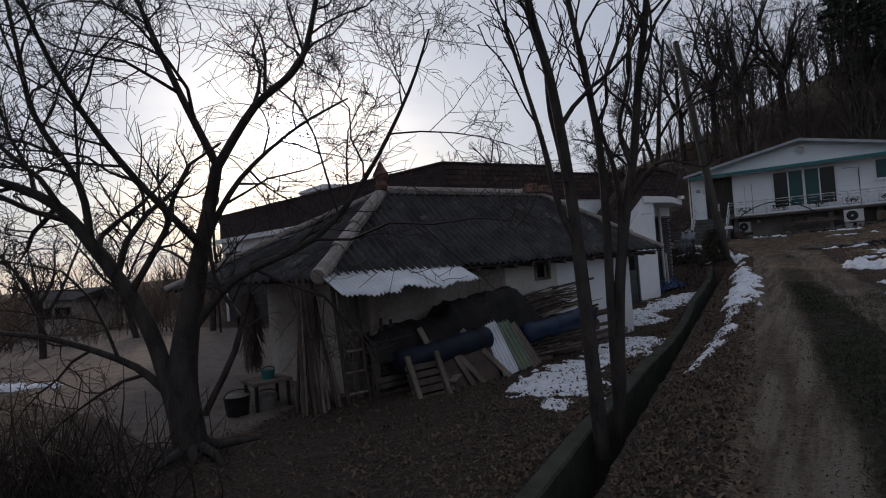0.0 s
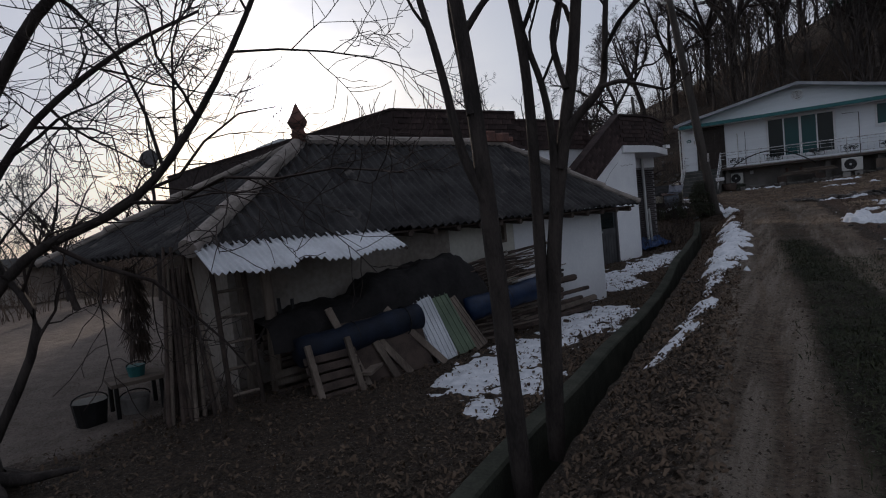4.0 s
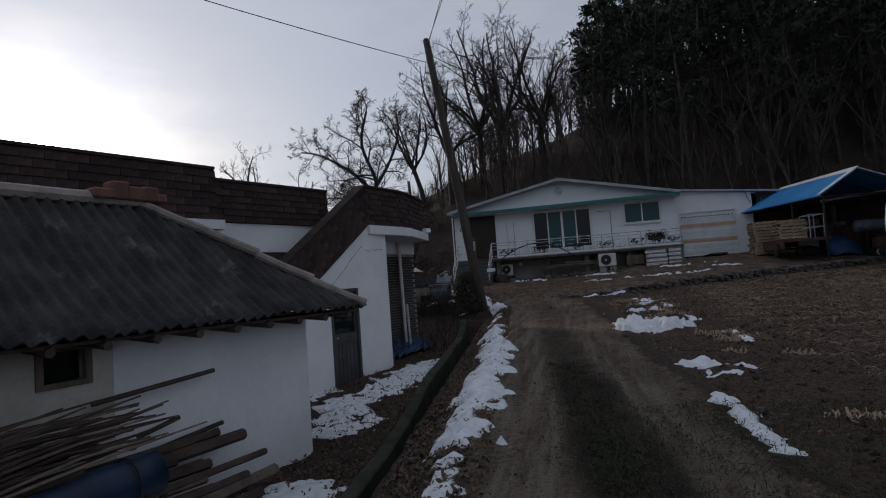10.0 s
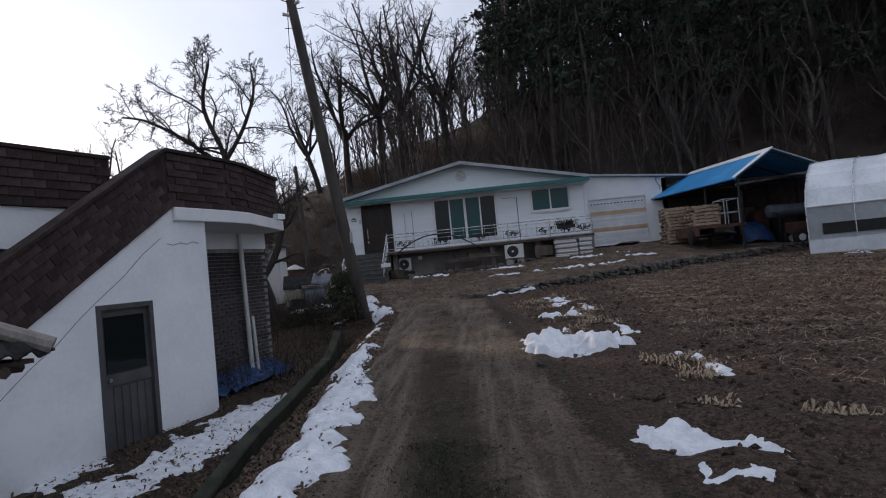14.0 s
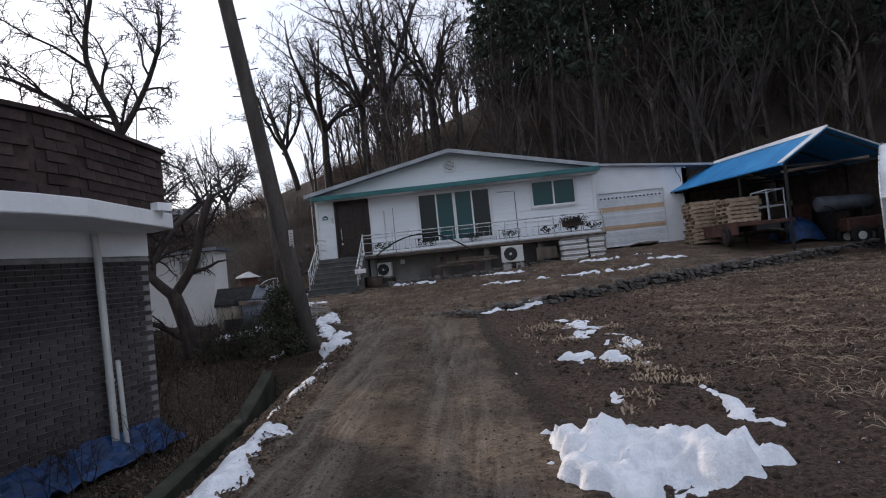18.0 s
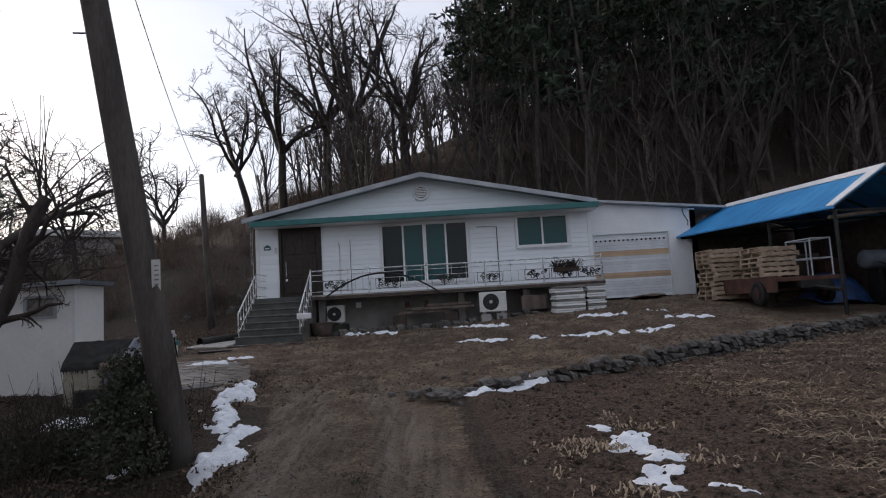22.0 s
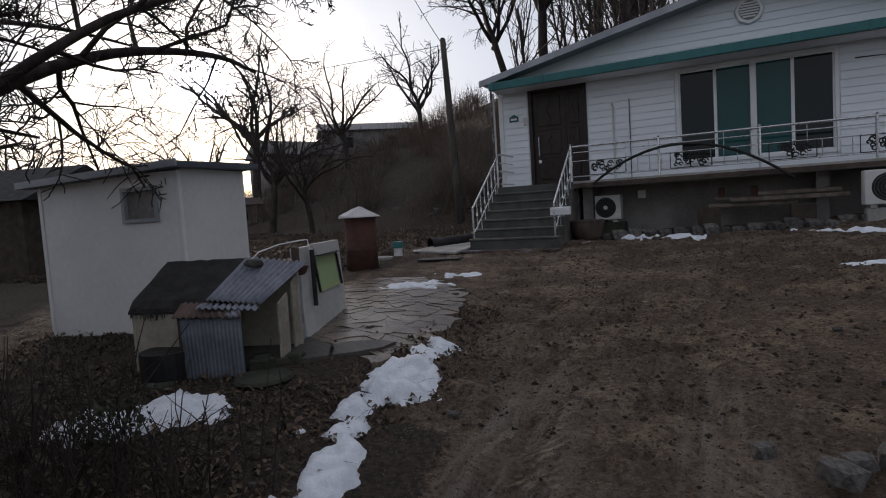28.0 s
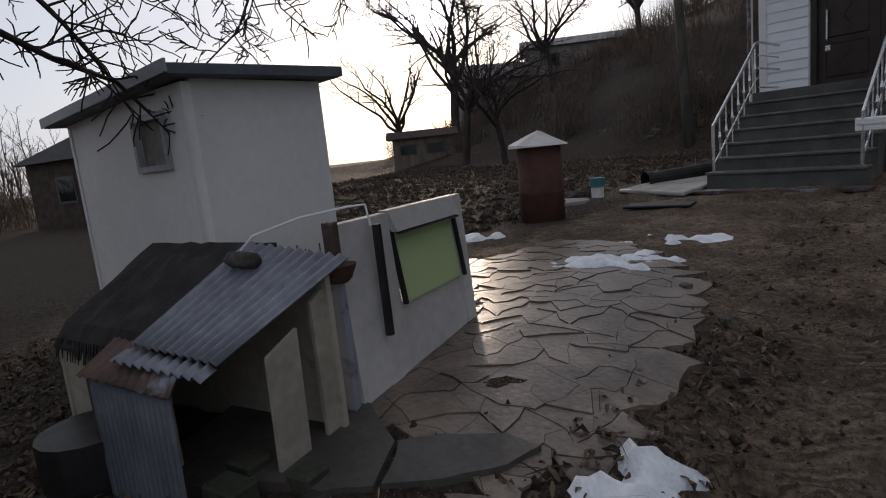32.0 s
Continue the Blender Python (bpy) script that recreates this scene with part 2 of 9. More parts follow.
M["roof_edge"] = material("grey_trim", (0.37, 0.385, 0.41), (0.27, 0.285, 0.31), 2, 0.5, 0.05, var=0.05)
M["roof_sheet"] = material("roof_sheet", (0.30, 0.32, 0.34), (0.24, 0.26, 0.27), 2, 0.6, 0.05)
M["white_paint"] = material("white_paint", (0.74, 0.75, 0.76), (0.66, 0.67, 0.68), 3, 0.45, 0.02, var=0.04)
M["blue_roof"] = material("blue_roof", (0.06, 0.27, 0.58), (0.045, 0.21, 0.47), 1.0, 0.5, 0.03, var=0.04, wear=(0.18, 0.33, 0.50), wear_at=0.68)
M["blue_tarp"] = material("blue_tarp", (0.022, 0.062, 0.18), (0.010, 0.026, 0.075), 4, 0.5, 0.5, fine=25)
M["blue_drum"] = material("blue_plastic", (0.008, 0.024, 0.070), (0.005, 0.013, 0.036), 3, 0.5, 0.1)
M["blue_dark"] = material("dark_blue_plastic", (0.007, 0.014, 0.034), (0.005, 0.008, 0.017), 4, 0.7, 0.3)
M["black_tarp"] = material("black_tarp", (0.016, 0.014, 0.014), (0.008, 0.007, 0.007), 4, 0.85, 0.8, fine=20)
M["felt"] = material("roof_felt", (0.032, 0.031, 0.031), (0.016, 0.015, 0.015), 6, 0.9, 0.5)
M["film"] = material("greenhouse_film", (0.66, 0.69, 0.72), (0.50, 0.53, 0.56), 1.2, 0.35, 0.15, fine=10)
M["door_grey"] = material("grey_door", (0.085, 0.083, 0.085), (0.06, 0.06, 0.062), 4, 0.5, 0.1, var=0.06)
M["door_dark"] = material("bronze_door", (0.035, 0.026, 0.021), (0.022, 0.017, 0.014), 6, 0.38, 0.15, metal=0.25)
M["shutter"] = material("white_shutter", (0.66, 0.68, 0.70), (0.55, 0.57, 0.59), 2, 0.5, 0.05)
M["shutter_tan"] = material("tan_shutter", (0.50, 0.36, 0.23), (0.42, 0.30, 0.19), 2, 0.5, 0.05)
M["steel"] = material("stainless", (0.56, 0.57, 0.58), (0.48, 0.49, 0.50), 4, 0.28, 0.0, metal=0.95, var=0.03)
M["iron"] = material("black_iron", (0.025, 0.024, 0.024), (0.015, 0.015, 0.015), 6, 0.55, 0.1, metal=0.4)
M["pipe"] = material("pvc_pipe", (0.60, 0.60, 0.58), (0.50, 0.50, 0.49), 3, 0.45, 0.02)
M["green_panel"] = material("green_panel", (0.13, 0.17, 0.11), (0.09, 0.12, 0.08), 3, 0.6, 0.2)
M["ac"] = material("ac_casing", (0.58, 0.58, 0.55), (0.50, 0.50, 0.48), 3, 0.5, 0.05)
M["pole"] = material("pole_concrete", (0.075, 0.066, 0.058), (0.04, 0.035, 0.031), 5, 0.9, 0.4, fine=50, stretch=(1, 1, 0.2))
M["straw"] = material("dry_straw", (0.36, 0.285, 0.20), (0.20, 0.15, 0.105), 6, 0.9, 0.0)
M["leaf"] = material("dead_leaf", (0.135, 0.095, 0.062), (0.06, 0.043, 0.030), 9, 0.9, 0.0)
M["grass"] = material("dry_grass", (0.050, 0.052, 0.025), (0.020, 0.027, 0.013), 6, 0.9, 0.0)
M["teal_glass"] = glass("teal_glass", (0.013, 0.065, 0.068))
M["dark_glass"] = glass("dark_glass", (0.006, 0.011, 0.012))
# green pane, its tint lightened to stand for sun shining through
M["backlit_green_glass"] = glass("backlit_green_glass", (0.40, 0.50, 0.25), 0.08)
M["cable"] = material("black_cable", (0.02, 0.02, 0.02), (0.015, 0.015, 0.015), 5, 0.6, 0.0)
M["white_cap"] = material("cap_tin", (0.52, 0.51, 0.50), (0.40, 0.38, 0.37), 5, 0.5, 0.1, metal=0.4)


# ---- mesh tools ----
class Shape:
    """Collects vertices and faces of one mesh, in world metres."""

    def __init__(self):
        self.v, self.f = [], []

    def weld(self):
        """Joins corners that coincide and drops the faces that two pieces share."""
        seen, to = {}, []
        for p in self.v:
            key = tuple(round(c, 4) for c in p)
            to.append(seen.setdefault(key, len(seen)))
        keep = {}
        for f in self.f:
            g = tuple(to[i] for i in f)
            keep.setdefault(frozenset(g), []).append(g)
        self.v = list(seen)
        self.f = [g[0] for g in keep.values() if len(g) == 1]
        return self

    def quad(self, *p):
        k = len(self.v)
        self.v += [tuple(q) for q in p]
        self.f.append(tuple(range(k, k + len(p))))
        return self

    def hull8(self, p):
        """Eight corners: the lower four, then the upper four, both anticlockwise from above."""
        k = len(self.v)
        self.v += [tuple(q) for q in p]
        self.f += [tuple(k + i for i in f) for f in ((3, 2, 1, 0), (4, 5, 6, 7), (0, 1, 5, 4), (1, 2, 6, 5), (2, 3, 7, 6), (3, 0, 4, 7))]
        return self

    def box(self, x0, x1, y0, y1, z0, z1, m=None):
        p = [(x0, y0, z0), (x1, y0, z0), (x1, y1, z0), (x0, y1, z0), (x0, y0, z1), (x1, y0, z1), (x1, y1, z1), (x0, y1, z1)]
        return self.hull8([tuple(m @ Vector(q)) for q in p] if m else p)

    def tube(self, path, radii, sides=8, caps=True):
        """A round bar along the path; radii one number or one for each point."""
        path = [Vector(p) for p in path]
        radii = radii if hasattr(radii, "__len__") else [radii] * len(path)
        k, n = len(self.v), len(path)
        last = None
        for i, p in enumerate(path):
            d = (path[min(i + 1, n - 1)] - path[max(i - 1, 0)]).normalized()
            side = (d.orthogonal() if last is None else last - d * last.dot(d)).normalized()
            last = side
            up = d.cross(side)
            for s in range(sides):
                a = 2 * math.pi * s / sides
                self.v.append(tuple(p + (side * math.cos(a) + up * math.sin(a)) * radii[i]))
        for i in range(n - 1):
            for s in range(sides):
                a, b = k + i * sides + s, k + i * sides + (s + 1) % sides
                self.f.append((a, b, b + sides, a + sides))
        if caps:
            self.f.append(tuple(range(k + sides - 1, k - 1, -1)))
            self.f.append(tuple(range(k + (n - 1) * sides, k + n * sides)))
        return self

    def prism(self, poly, lift):
        """A flat polygon and its copy moved by lift, closed round."""
        k, n = len(self.v), len(poly)
        lift = Vector(lift)
        self.v += [tuple(p) for p in poly] + [tuple(Vector(p) + lift) for p in poly]
        self.f.append(tuple(range(k + n - 1, k - 1, -1)))
        self.f.append(tuple(range(k + n, k + 2 * n)))
        for i in range(n):
            j = (i + 1) % n
            self.f.append((k + i, k + j, k + n + j, k + n + i))
        return self

    def sheet(self, grid, thick=(0, 0, 0)):
        """A grid of points, rows by columns; with thick, a second skin moved by it and closed edges."""
        r, c, k = len(grid), len(grid[0]), len(self.v)
        flat = [Vector(p) for row in grid for p in row]
        self.v += [tuple(p) for p in flat]
        for i in range(r - 1):
            for j in range(c - 1):
                a = k + i * c + j
                self.f.append((a, a + 1, a + c + 1, a + c))
        if any(thick):
            t = Vector(thick)
            self.v += [tuple(p + t) for p in flat]
            o = k + r * c
            for i in range(r - 1):
                for j in range(c - 1):
                    a = o + i * c + j
                    self.f.append((a + c, a + c + 1, a + 1, a))
            ring = [j for j in range(c)] + [i * c + c - 1 for i in range(1, r)] + [(r - 1) * c + j for j in range(c - 2, -1, -1)] + [i * c for i in range(r - 2, 0, -1)]
            for a, b in zip(ring, ring[1:] + ring[:1]):
                self.f.append((k + b, k + a, o + a, o + b))
        return self


def smooth_mesh(me):
    me.polygons.foreach_set("use_smooth", [True] * len(me.polygons))


def part(name, shape, mat, parent=None, label="", smooth=False, bevel=0.0):
    """Links a shape as one mesh object, under a thing or a part, with its vertices taken into the parent's frame."""
    me = bpy.data.meshes.new(name)
    base = parent
    while base is not None and base.parent is not None:
        base = base.parent
    v = np.array(shape.v, dtype=np.float64)
    ob = new(name, me)
    if base is not None:
        inv = np.array(base.matrix_basis.inverted())
        v = v @ inv[:3, :3].T + inv[:3, 3]
        ob.parent = parent
    me.from_pydata(v.tolist(), [], shape.f)
    me.materials.append(M[mat] if isinstance(mat, str) else mat)
    if smooth:
        smooth_mesh(me)
    if bevel:
        bm = bmesh.new()
        bm.from_mesh(me)
        bmesh.ops.bevel(bm, geom=list(bm.edges), offset=bevel, segments=1, affect="EDGES", clamp_overlap=True)
        bm.to_mesh(me)
        bm.free()
    me.update()
    return tagged(ob, label=label)


def thing(name, at, label, category, group="", kind="", rz=0.0):
    ob = new(name)
    ob.empty_display_size = 0.2
    ob.matrix_basis = pose(*at, 0, 0, rz)
    return tagged(ob, label, category, group, kind)


def frame2(origin, degrees):
    """The pose of a local frame: x along a wall, y away from the walker, z up."""
    return pose(*origin, 0, 0, degrees)


def lerp(a, b, t):
    return a + (b - a) * t


def step01(x):
    x = np.clip(x, 0, 1)
    return x * x * (3 - 2 * x)

# ---- ground ----
def fbm(x, y, seed=0, octaves=4, scale=1.0):
    """Smooth value noise, vectorised, about -1 to 1."""
    out, amp, tot = np.zeros_like(x, dtype=float), 1.0, 0.0
    rng = np.random.RandomState(seed)
    table = rng.rand(256, 256) * 2 - 1
    for _ in range(octaves):
        gx, gy = x * scale + 91.7, y * scale + 37.3
        ix, iy = np.floor(gx).astype(int), np.floor(gy).astype(int)
        fx, fy = gx - ix, gy - iy
        fx, fy = fx * fx * (3 - 2 * fx), fy * fy * (3 - 2 * fy)
        a, b = table[ix % 256, iy % 256], table[(ix + 1) % 256, iy % 256]
        c, d = table[ix % 256, (iy + 1) % 256], table[(ix + 1) % 256, (iy + 1) % 256]
        out += amp * (a * (1 - fx) * (1 - fy) + b * fx * (1 - fy) + c * (1 - fx) * fy + d * fx * fy)
        tot += amp
        amp *= 0.5
        scale *= 2.03
    return out / tot


def road_left(y):
    return np.where(y < 26, 0.38 - 0.094 * (y - 6.8), -1.425 - 0.22 * (y - 26))


def road_right(y):
    return 1.95 - 0.07 * (y - 12)


def ditch_lip(y):
    """The road side of the open drain."""
    return -0.42 - 0.085 * (y - 6.6)


def stone_line(x):
    """The retaining wall of field stones between the field and the upper yard: y over x."""
    return np.interp(x, [-0.5, 0.75, 1.2, 2.5, 4.0, 6.5, 9.5, 14.0, 40.0], [27.2, 27.6, 27.9, 28.4, 29.0, 30.1, 31.6, 33.6, 42.0])


def base_z(y):
    return np.where(y < 27, 0.05 + 0.028 * y, 0.806 + 0.062 * (np.minimum(y, 38) - 27))


def yard_z(x, y):
    return base_z(y) + 0.2 * step01(x / 6) * step01(y - 26.5) + 0.32 * step01((x + 2) / 11) * step01((y - stone_line(x) + 0.5) / 7)


def field_z(x, y):
    return 0.02 + 0.028 * y + 0.02 * np.maximum(0, x - 2)


def left_z(y):
    return np.interp(y, [-30, 0, 7, 14, 18, 20, 22.5, 24.5, 26.5, 27.5, 28.5, 29.5, 33, 36, 45, 60], [-0.4, -0.36, -0.32, -0.43, -0.2, -0.13, -0.05, 0.48, 0.88, 1.0, 1.1, 1.18, 1.21, 1.33, 1.6, 1.6])


def hill_z(x, y):
    s = np.maximum(0, y - 43 - 0.3 * np.maximum(0, -(x + 10)) + 0.12 * np.maximum(0, x))
    top = np.clip(17 + (x + 6) * 0.42, 0.3, 40)
    h = top * (1 - np.exp(-s / 20))
    far = np.sqrt(x * x + y * y)
    return h * (1 - 0.6 * step01((far - 160) / 250))


def ground_z(x, y):
    """The height of the ground, without its small roughness."""
    x, y = np.asarray(x, float), np.asarray(y, float)
    rl, rr, lip = road_left(y), road_right(y), ditch_lip(y)
    road = base_z(y)
    left = left_z(y)
    # right of the road: field, and the yard above the stone wall
    up = step01((y - stone_line(x)) / 0.22)
    right = field_z(x, y) * (1 - up) + yard_z(x, y) * up
    z = np.where(x > rr, lerp(road, right, step01((x - rr) / 0.5)), road)
    z = np.where((y > 27.2), yard_z(x, y) * up + z * (1 - up), z)
    # bank down to the drain and the lower yards on the far side of it
    open_drain = 1 - step01((y - 23.6) / 0.9)
    lip = np.where(y > 24.55, rl - 50, lip)
    bank = lerp(road - 0.30, road, step01((x - lip) / np.maximum(rl - lip, 0.2)))
    z = np.where(x < rl, bank, z)
    bottom = np.minimum(left, road - 0.3) - 0.55
    z = np.where(x < lip, lerp(bank, bottom, step01((lip - x) / 0.10) * open_drain), z)
    shore = step01((lip - 0.58 - x) / 0.09)
    closed = lerp(bank, left, step01((rl - x) / 1.6))
    z = np.where(x < lip - 0.53, lerp(lerp(bank, bottom, open_drain), lerp(closed, left, open_drain), shore), np.where(x < lip, lerp(closed, z, open_drain), z))
    z = np.where(y > 24.5, np.where(x < rl, lerp(road, left, step01((rl - x) / 1.8)), z), z)
    # ruts worn by wheels
    for off in (0.42, 1.62):
        c = rl + off
        z = z - 0.035 * np.exp(-((x - c) / 0.16) ** 2) * (y < 30) * (x > rl - 0.2)
    # before the walk's start and far away
    z = z + hill_z(x, y)
    far = step01((np.hypot(x, y - 15) - 60) / 200)
    return z * (1 - far) + far * (hill_z(x, y) - 1.5)


def rough_z(x, y):
    """Small relief: crumbs, ruts and footmarks."""
    near = 1 - step01((np.hypot(x, y - 18) - 25) / 30)
    r = 0.026 * fbm(x, y, 3, 4, 1.1) + 0.020 * fbm(x, y, 5, 3, 4.0)
    fieldish = (x > road_right(y) + 0.3) & (y < stone_line(x))
    furrow = 0.030 * np.sin((x * 0.5 + y * 0.86) * 7.5 + 2 * fbm(x, y, 8, 2, 0.4)) + 0.05 * fbm(x, y, 9, 3, 3.0)
    lat = x - road_left(y) + 0.05 * fbm(x * 0.1, y, 11, 2, 0.35) + np.where(y > 27, 0.02 * (y - 27) ** 2, 0)
    onroad = step01((lat + 0.1) / 0.3) * step01((road_right(y) - x + 0.3) / 0.4)
    onroad = np.where(y > stone_line(x), np.maximum(onroad, step01((x + 3.2) / 0.6)), onroad)
    streaks = 0.026 * fbm(lat * 7.0, y * 0.45, 12, 4, 1.0)
    upper_yard = step01((y - 25) / 3)
    pits = -(0.026 + 0.02 * upper_yard) * step01((fbm(x, y, 13, 3, 2.3) - 0.12) / 0.2) + (0.022 + 0.018 * upper_yard) * fbm(x, y, 14, 2, 7.5) + 0.016 * upper_yard * np.abs(fbm(x * 0.6 + 0.8 * y, y - 0.5 * x, 18, 3, 2.6))
    patchy = step01((fbm(x, y, 15, 2, 0.45) + 0.25) / 0.5)
    road = 0.5 * r + streaks * patchy * (1 - 0.8 * step01((y - 27.5) / 3)) + 0.016 * fbm(x, y, 17, 3, 3.0) * step01((y - 27.5) / 3) + pits * (1.15 - 0.7 * patchy)
    near_r = np.where(fieldish, r + furrow, lerp(r * 1.25 + 0.012 * fbm(x, y, 16, 2, 8.0), road, onroad))
    return near * near_r + (1 - near) * 0.5 * fbm(x, y, 4, 4, 0.12)


def top_z(x, y):
    return float(ground_z(x, y) + rough_z(np.array(float(x)), np.array(float(y))))


def np_mesh(name, verts, faces, mat, parent=None, smooth=True):
    me = bpy.data.meshes.new(name)
    verts, faces = np.asarray(verts, dtype=np.float32), np.asarray(faces, dtype=np.int32)
    me.vertices.add(len(verts))
    me.vertices.foreach_set("co", verts.ravel())
    k = faces.shape[1]
    me.loops.add(faces.size)
    me.loops.foreach_set("vertex_index", faces.ravel())
    me.polygons.add(len(faces))
    me.polygons.foreach_set("loop_start", np.arange(0, faces.size, k, dtype=np.int32))
    me.polygons.foreach_set("loop_total", np.full(len(faces), k, dtype=np.int32))
    me.update(calc_edges=True)
    if smooth:
        smooth_mesh(me)
    me.materials.append(M[mat] if isinstance(mat, str) else mat)
    ob = new(name, me)
    ob.parent = parent
    return ob


def grid_faces(nx, ny):
    i = np.arange(nx - 1)[:, None] * ny + np.arange(ny - 1)[None, :]
    i = i.ravel()
    return np.stack([i, i + ny, i + ny + 1, i + 1], 1)


def spaced(lo, a, b, hi, fine, coarse):
    inner = np.arange(a, b, fine)
    out_hi = b + (hi - b) * (np.linspace(0, 1, coarse) ** 2.6)
    out_lo = a - (a - lo) * (np.linspace(0, 1, coarse) ** 2.6)[1:][::-1]
    return np.concatenate([out_lo, inner, out_hi])


gx, gy = spaced(-1500, -9.0, 9.0, 1500, 0.05, 50), spaced(-1500, 0.0, 39.0, 1500, 0.055, 50)
GX, GY = np.meshgrid(gx, gy, indexing="ij")
GZ = ground_z(GX, GY) + rough_z(GX, GY)


def ground_material():
    m = bpy.data.materials.new("earth")
    m.use_nodes = True
    n, l = m.node_tree.nodes, m.node_tree.links
    b = n["Principled BSDF"]
    co = n.new("ShaderNodeTexCoord")

    def noise_tex(scale, detail=6, rough=0.6):
        t = n.new("ShaderNodeTexNoise")
        t.inputs["Scale"].default_value, t.inputs["Detail"].default_value, t.inputs["Roughness"].default_value = scale, detail, rough
        l.new(co.outputs["Object"], t.inputs["Vector"])
        return t.outputs["Fac"]

    def ramp(fac, stops):
        r = n.new("ShaderNodeValToRGB")
        e = r.color_ramp.elements
        while len(e) < len(stops):
            e.new(0.5)
        for k, (p, c) in enumerate(stops):
            e[k].position, e[k].color = p, (*c, 1)
        l.new(fac, r.inputs["Fac"])
        return r.outputs["Color"]

    def mix(fac, a, c):
        x = n.new("ShaderNodeMix")
        x.data_type = "RGBA"
        l.new(fac, x.inputs["Factor"])
        l.new(a, x.inputs["A"])
        l.new(c, x.inputs["B"])
        return x.outputs["Result"]

    def mask(name, soft):
        a = n.new("ShaderNodeAttribute")
        a.attribute_name = name
        s = n.new("ShaderNodeMath")
        s.operation = "MULTIPLY_ADD"
        s.inputs[1].default_value = soft
        l.new(fine, s.inputs[0])
        l.new(a.outputs["Fac"], s.inputs[2])
        r = n.new("ShaderNodeMapRange")
        r.inputs["From Min"].default_value, r.inputs["From Max"].default_value = 0.35 + soft * 0.5, 0.65 + soft * 0.5
        l.new(s.outputs[0], r.inputs["Value"])
        return r.outputs[0]

    def band(name, stops, wander):
        """Values across a line, its place shifted a little by noise."""
        a = n.new("ShaderNodeAttribute")
        a.attribute_name = name
        s = n.new("ShaderNodeMath")
        s.operation = "MULTIPLY_ADD"
        s.inputs[1].default_value = wander
        l.new(streak, s.inputs[0])
        l.new(a.outputs["Fac"], s.inputs[2])
        r = n.new("ShaderNodeMapRange")
        r.inputs["From Min"].default_value, r.inputs["From Max"].default_value = -0.4 + wander * 0.5, 2.6 + wander * 0.5
        l.new(s.outputs[0], r.inputs["Value"])
        return ramp(r.outputs[0], [((p + 0.4) / 3.0, q if isinstance(q, tuple) else (q, q, q)) for p, q in stops])

    def times(a, k):
        x = n.new("ShaderNodeMath")
        x.operation = "MULTIPLY"
        l.new(a, x.inputs[0])
        if isinstance(k, float):
            x.inputs[1].default_value = k
        else:
            l.new(k, x.inputs[1])
        return x.outputs[0]

    def plus(a, c):
        x = n.new("ShaderNodeMath")
        l.new(a, x.inputs[0])
        l.new(c, x.inputs[1])
        return x.outputs[0]

    big, mid, fine = noise_tex(0.55), noise_tex(3.2), noise_tex(24.0, 8, 0.7)
    macro = noise_tex(1.3, 5, 0.55)
    grain, lump = noise_tex(95.0, 4, 0.7), noise_tex(7.5, 5, 0.62)
    turn = n.new("ShaderNodeMapping")
    turn.inputs["Rotation"].default_value = (0, 0, radians(-5.4))
    turn.inputs["Scale"].default_value = (9.0, 0.55, 1.0)
    l.new(co.outputs["Object"], turn.inputs["Vector"])
    st = n.new("ShaderNodeTexNoise")
    st.inputs["Scale"].default_value, st.inputs["Detail"].default_value, st.inputs["Roughness"].default_value = 1.0, 7, 0.62
    l.new(turn.outputs[0], st.inputs["Vector"])
    streak = st.outputs["Fac"]
    v = n.new("ShaderNodeTexVoronoi")
    v.inputs["Scale"].default_value = 38
    l.new(co.outputs["Object"], v.inputs["Vector"])
    soil = mix(lump, ramp(fine, [(0.40, (0.030, 0.019, 0.014)), (0.60, (0.105, 0.066, 0.045))]), ramp(fine, [(0.40, (0.070, 0.046, 0.032)), (0.60, (0.21, 0.145, 0.10))]))
    def crisp(a, lo, hi):
        return ramp(a, [(lo, (0, 0, 0)), (hi, (1, 1, 1))])

    wet = ramp(fine, [(0.38, (0.062, 0.043, 0.028)), (0.62, (0.165, 0.114, 0.075))])
    dry = ramp(fine, [(0.38, (0.155, 0.110, 0.070)), (0.62, (0.35, 0.258, 0.172))])
    dirt = mix(crisp(macro, 0.42, 0.60), wet, mix(crisp(lump, 0.38, 0.56), wet, dry))
    sand = mix(crisp(streak, 0.40, 0.58), ramp(fine, [(0.38, (0.115, 0.093, 0.070)), (0.62, (0.225, 0.182, 0.136))]), ramp(grain, [(0.36, (0.205, 0.170, 0.130)), (0.64, (0.37, 0.308, 0.243))]))
    worn = band("lat", [(-0.1, 0.1), (0.15, 0.85), (0.34, 0.9), (0.40, 0.35), (0.47, 0.75), (0.62, 0.9), (0.85, 0.25), (1.25, 0.15), (1.40, 0.6), (1.55, 0.85), (1.62, 0.3), (1.70, 0.8), (1.95, 0.45), (2.3, 0.1)], 0.28)
    rt = n.new("ShaderNodeAttribute")
    rt.attribute_name = "rutted"
    worn = times(worn, rt.outputs["Fac"])
    worn2 = mix(crisp(streak, 0.40, 0.60), ramp(worn, [(0.2, (0.0, 0.0, 0.0)), (1.0, (0.6, 0.6, 0.6))]), ramp(worn, [(0.1, (0.1, 0.1, 0.1)), (0.8, (1.0, 1.0, 1.0))]))
    road = mix(worn2, dirt, sand)
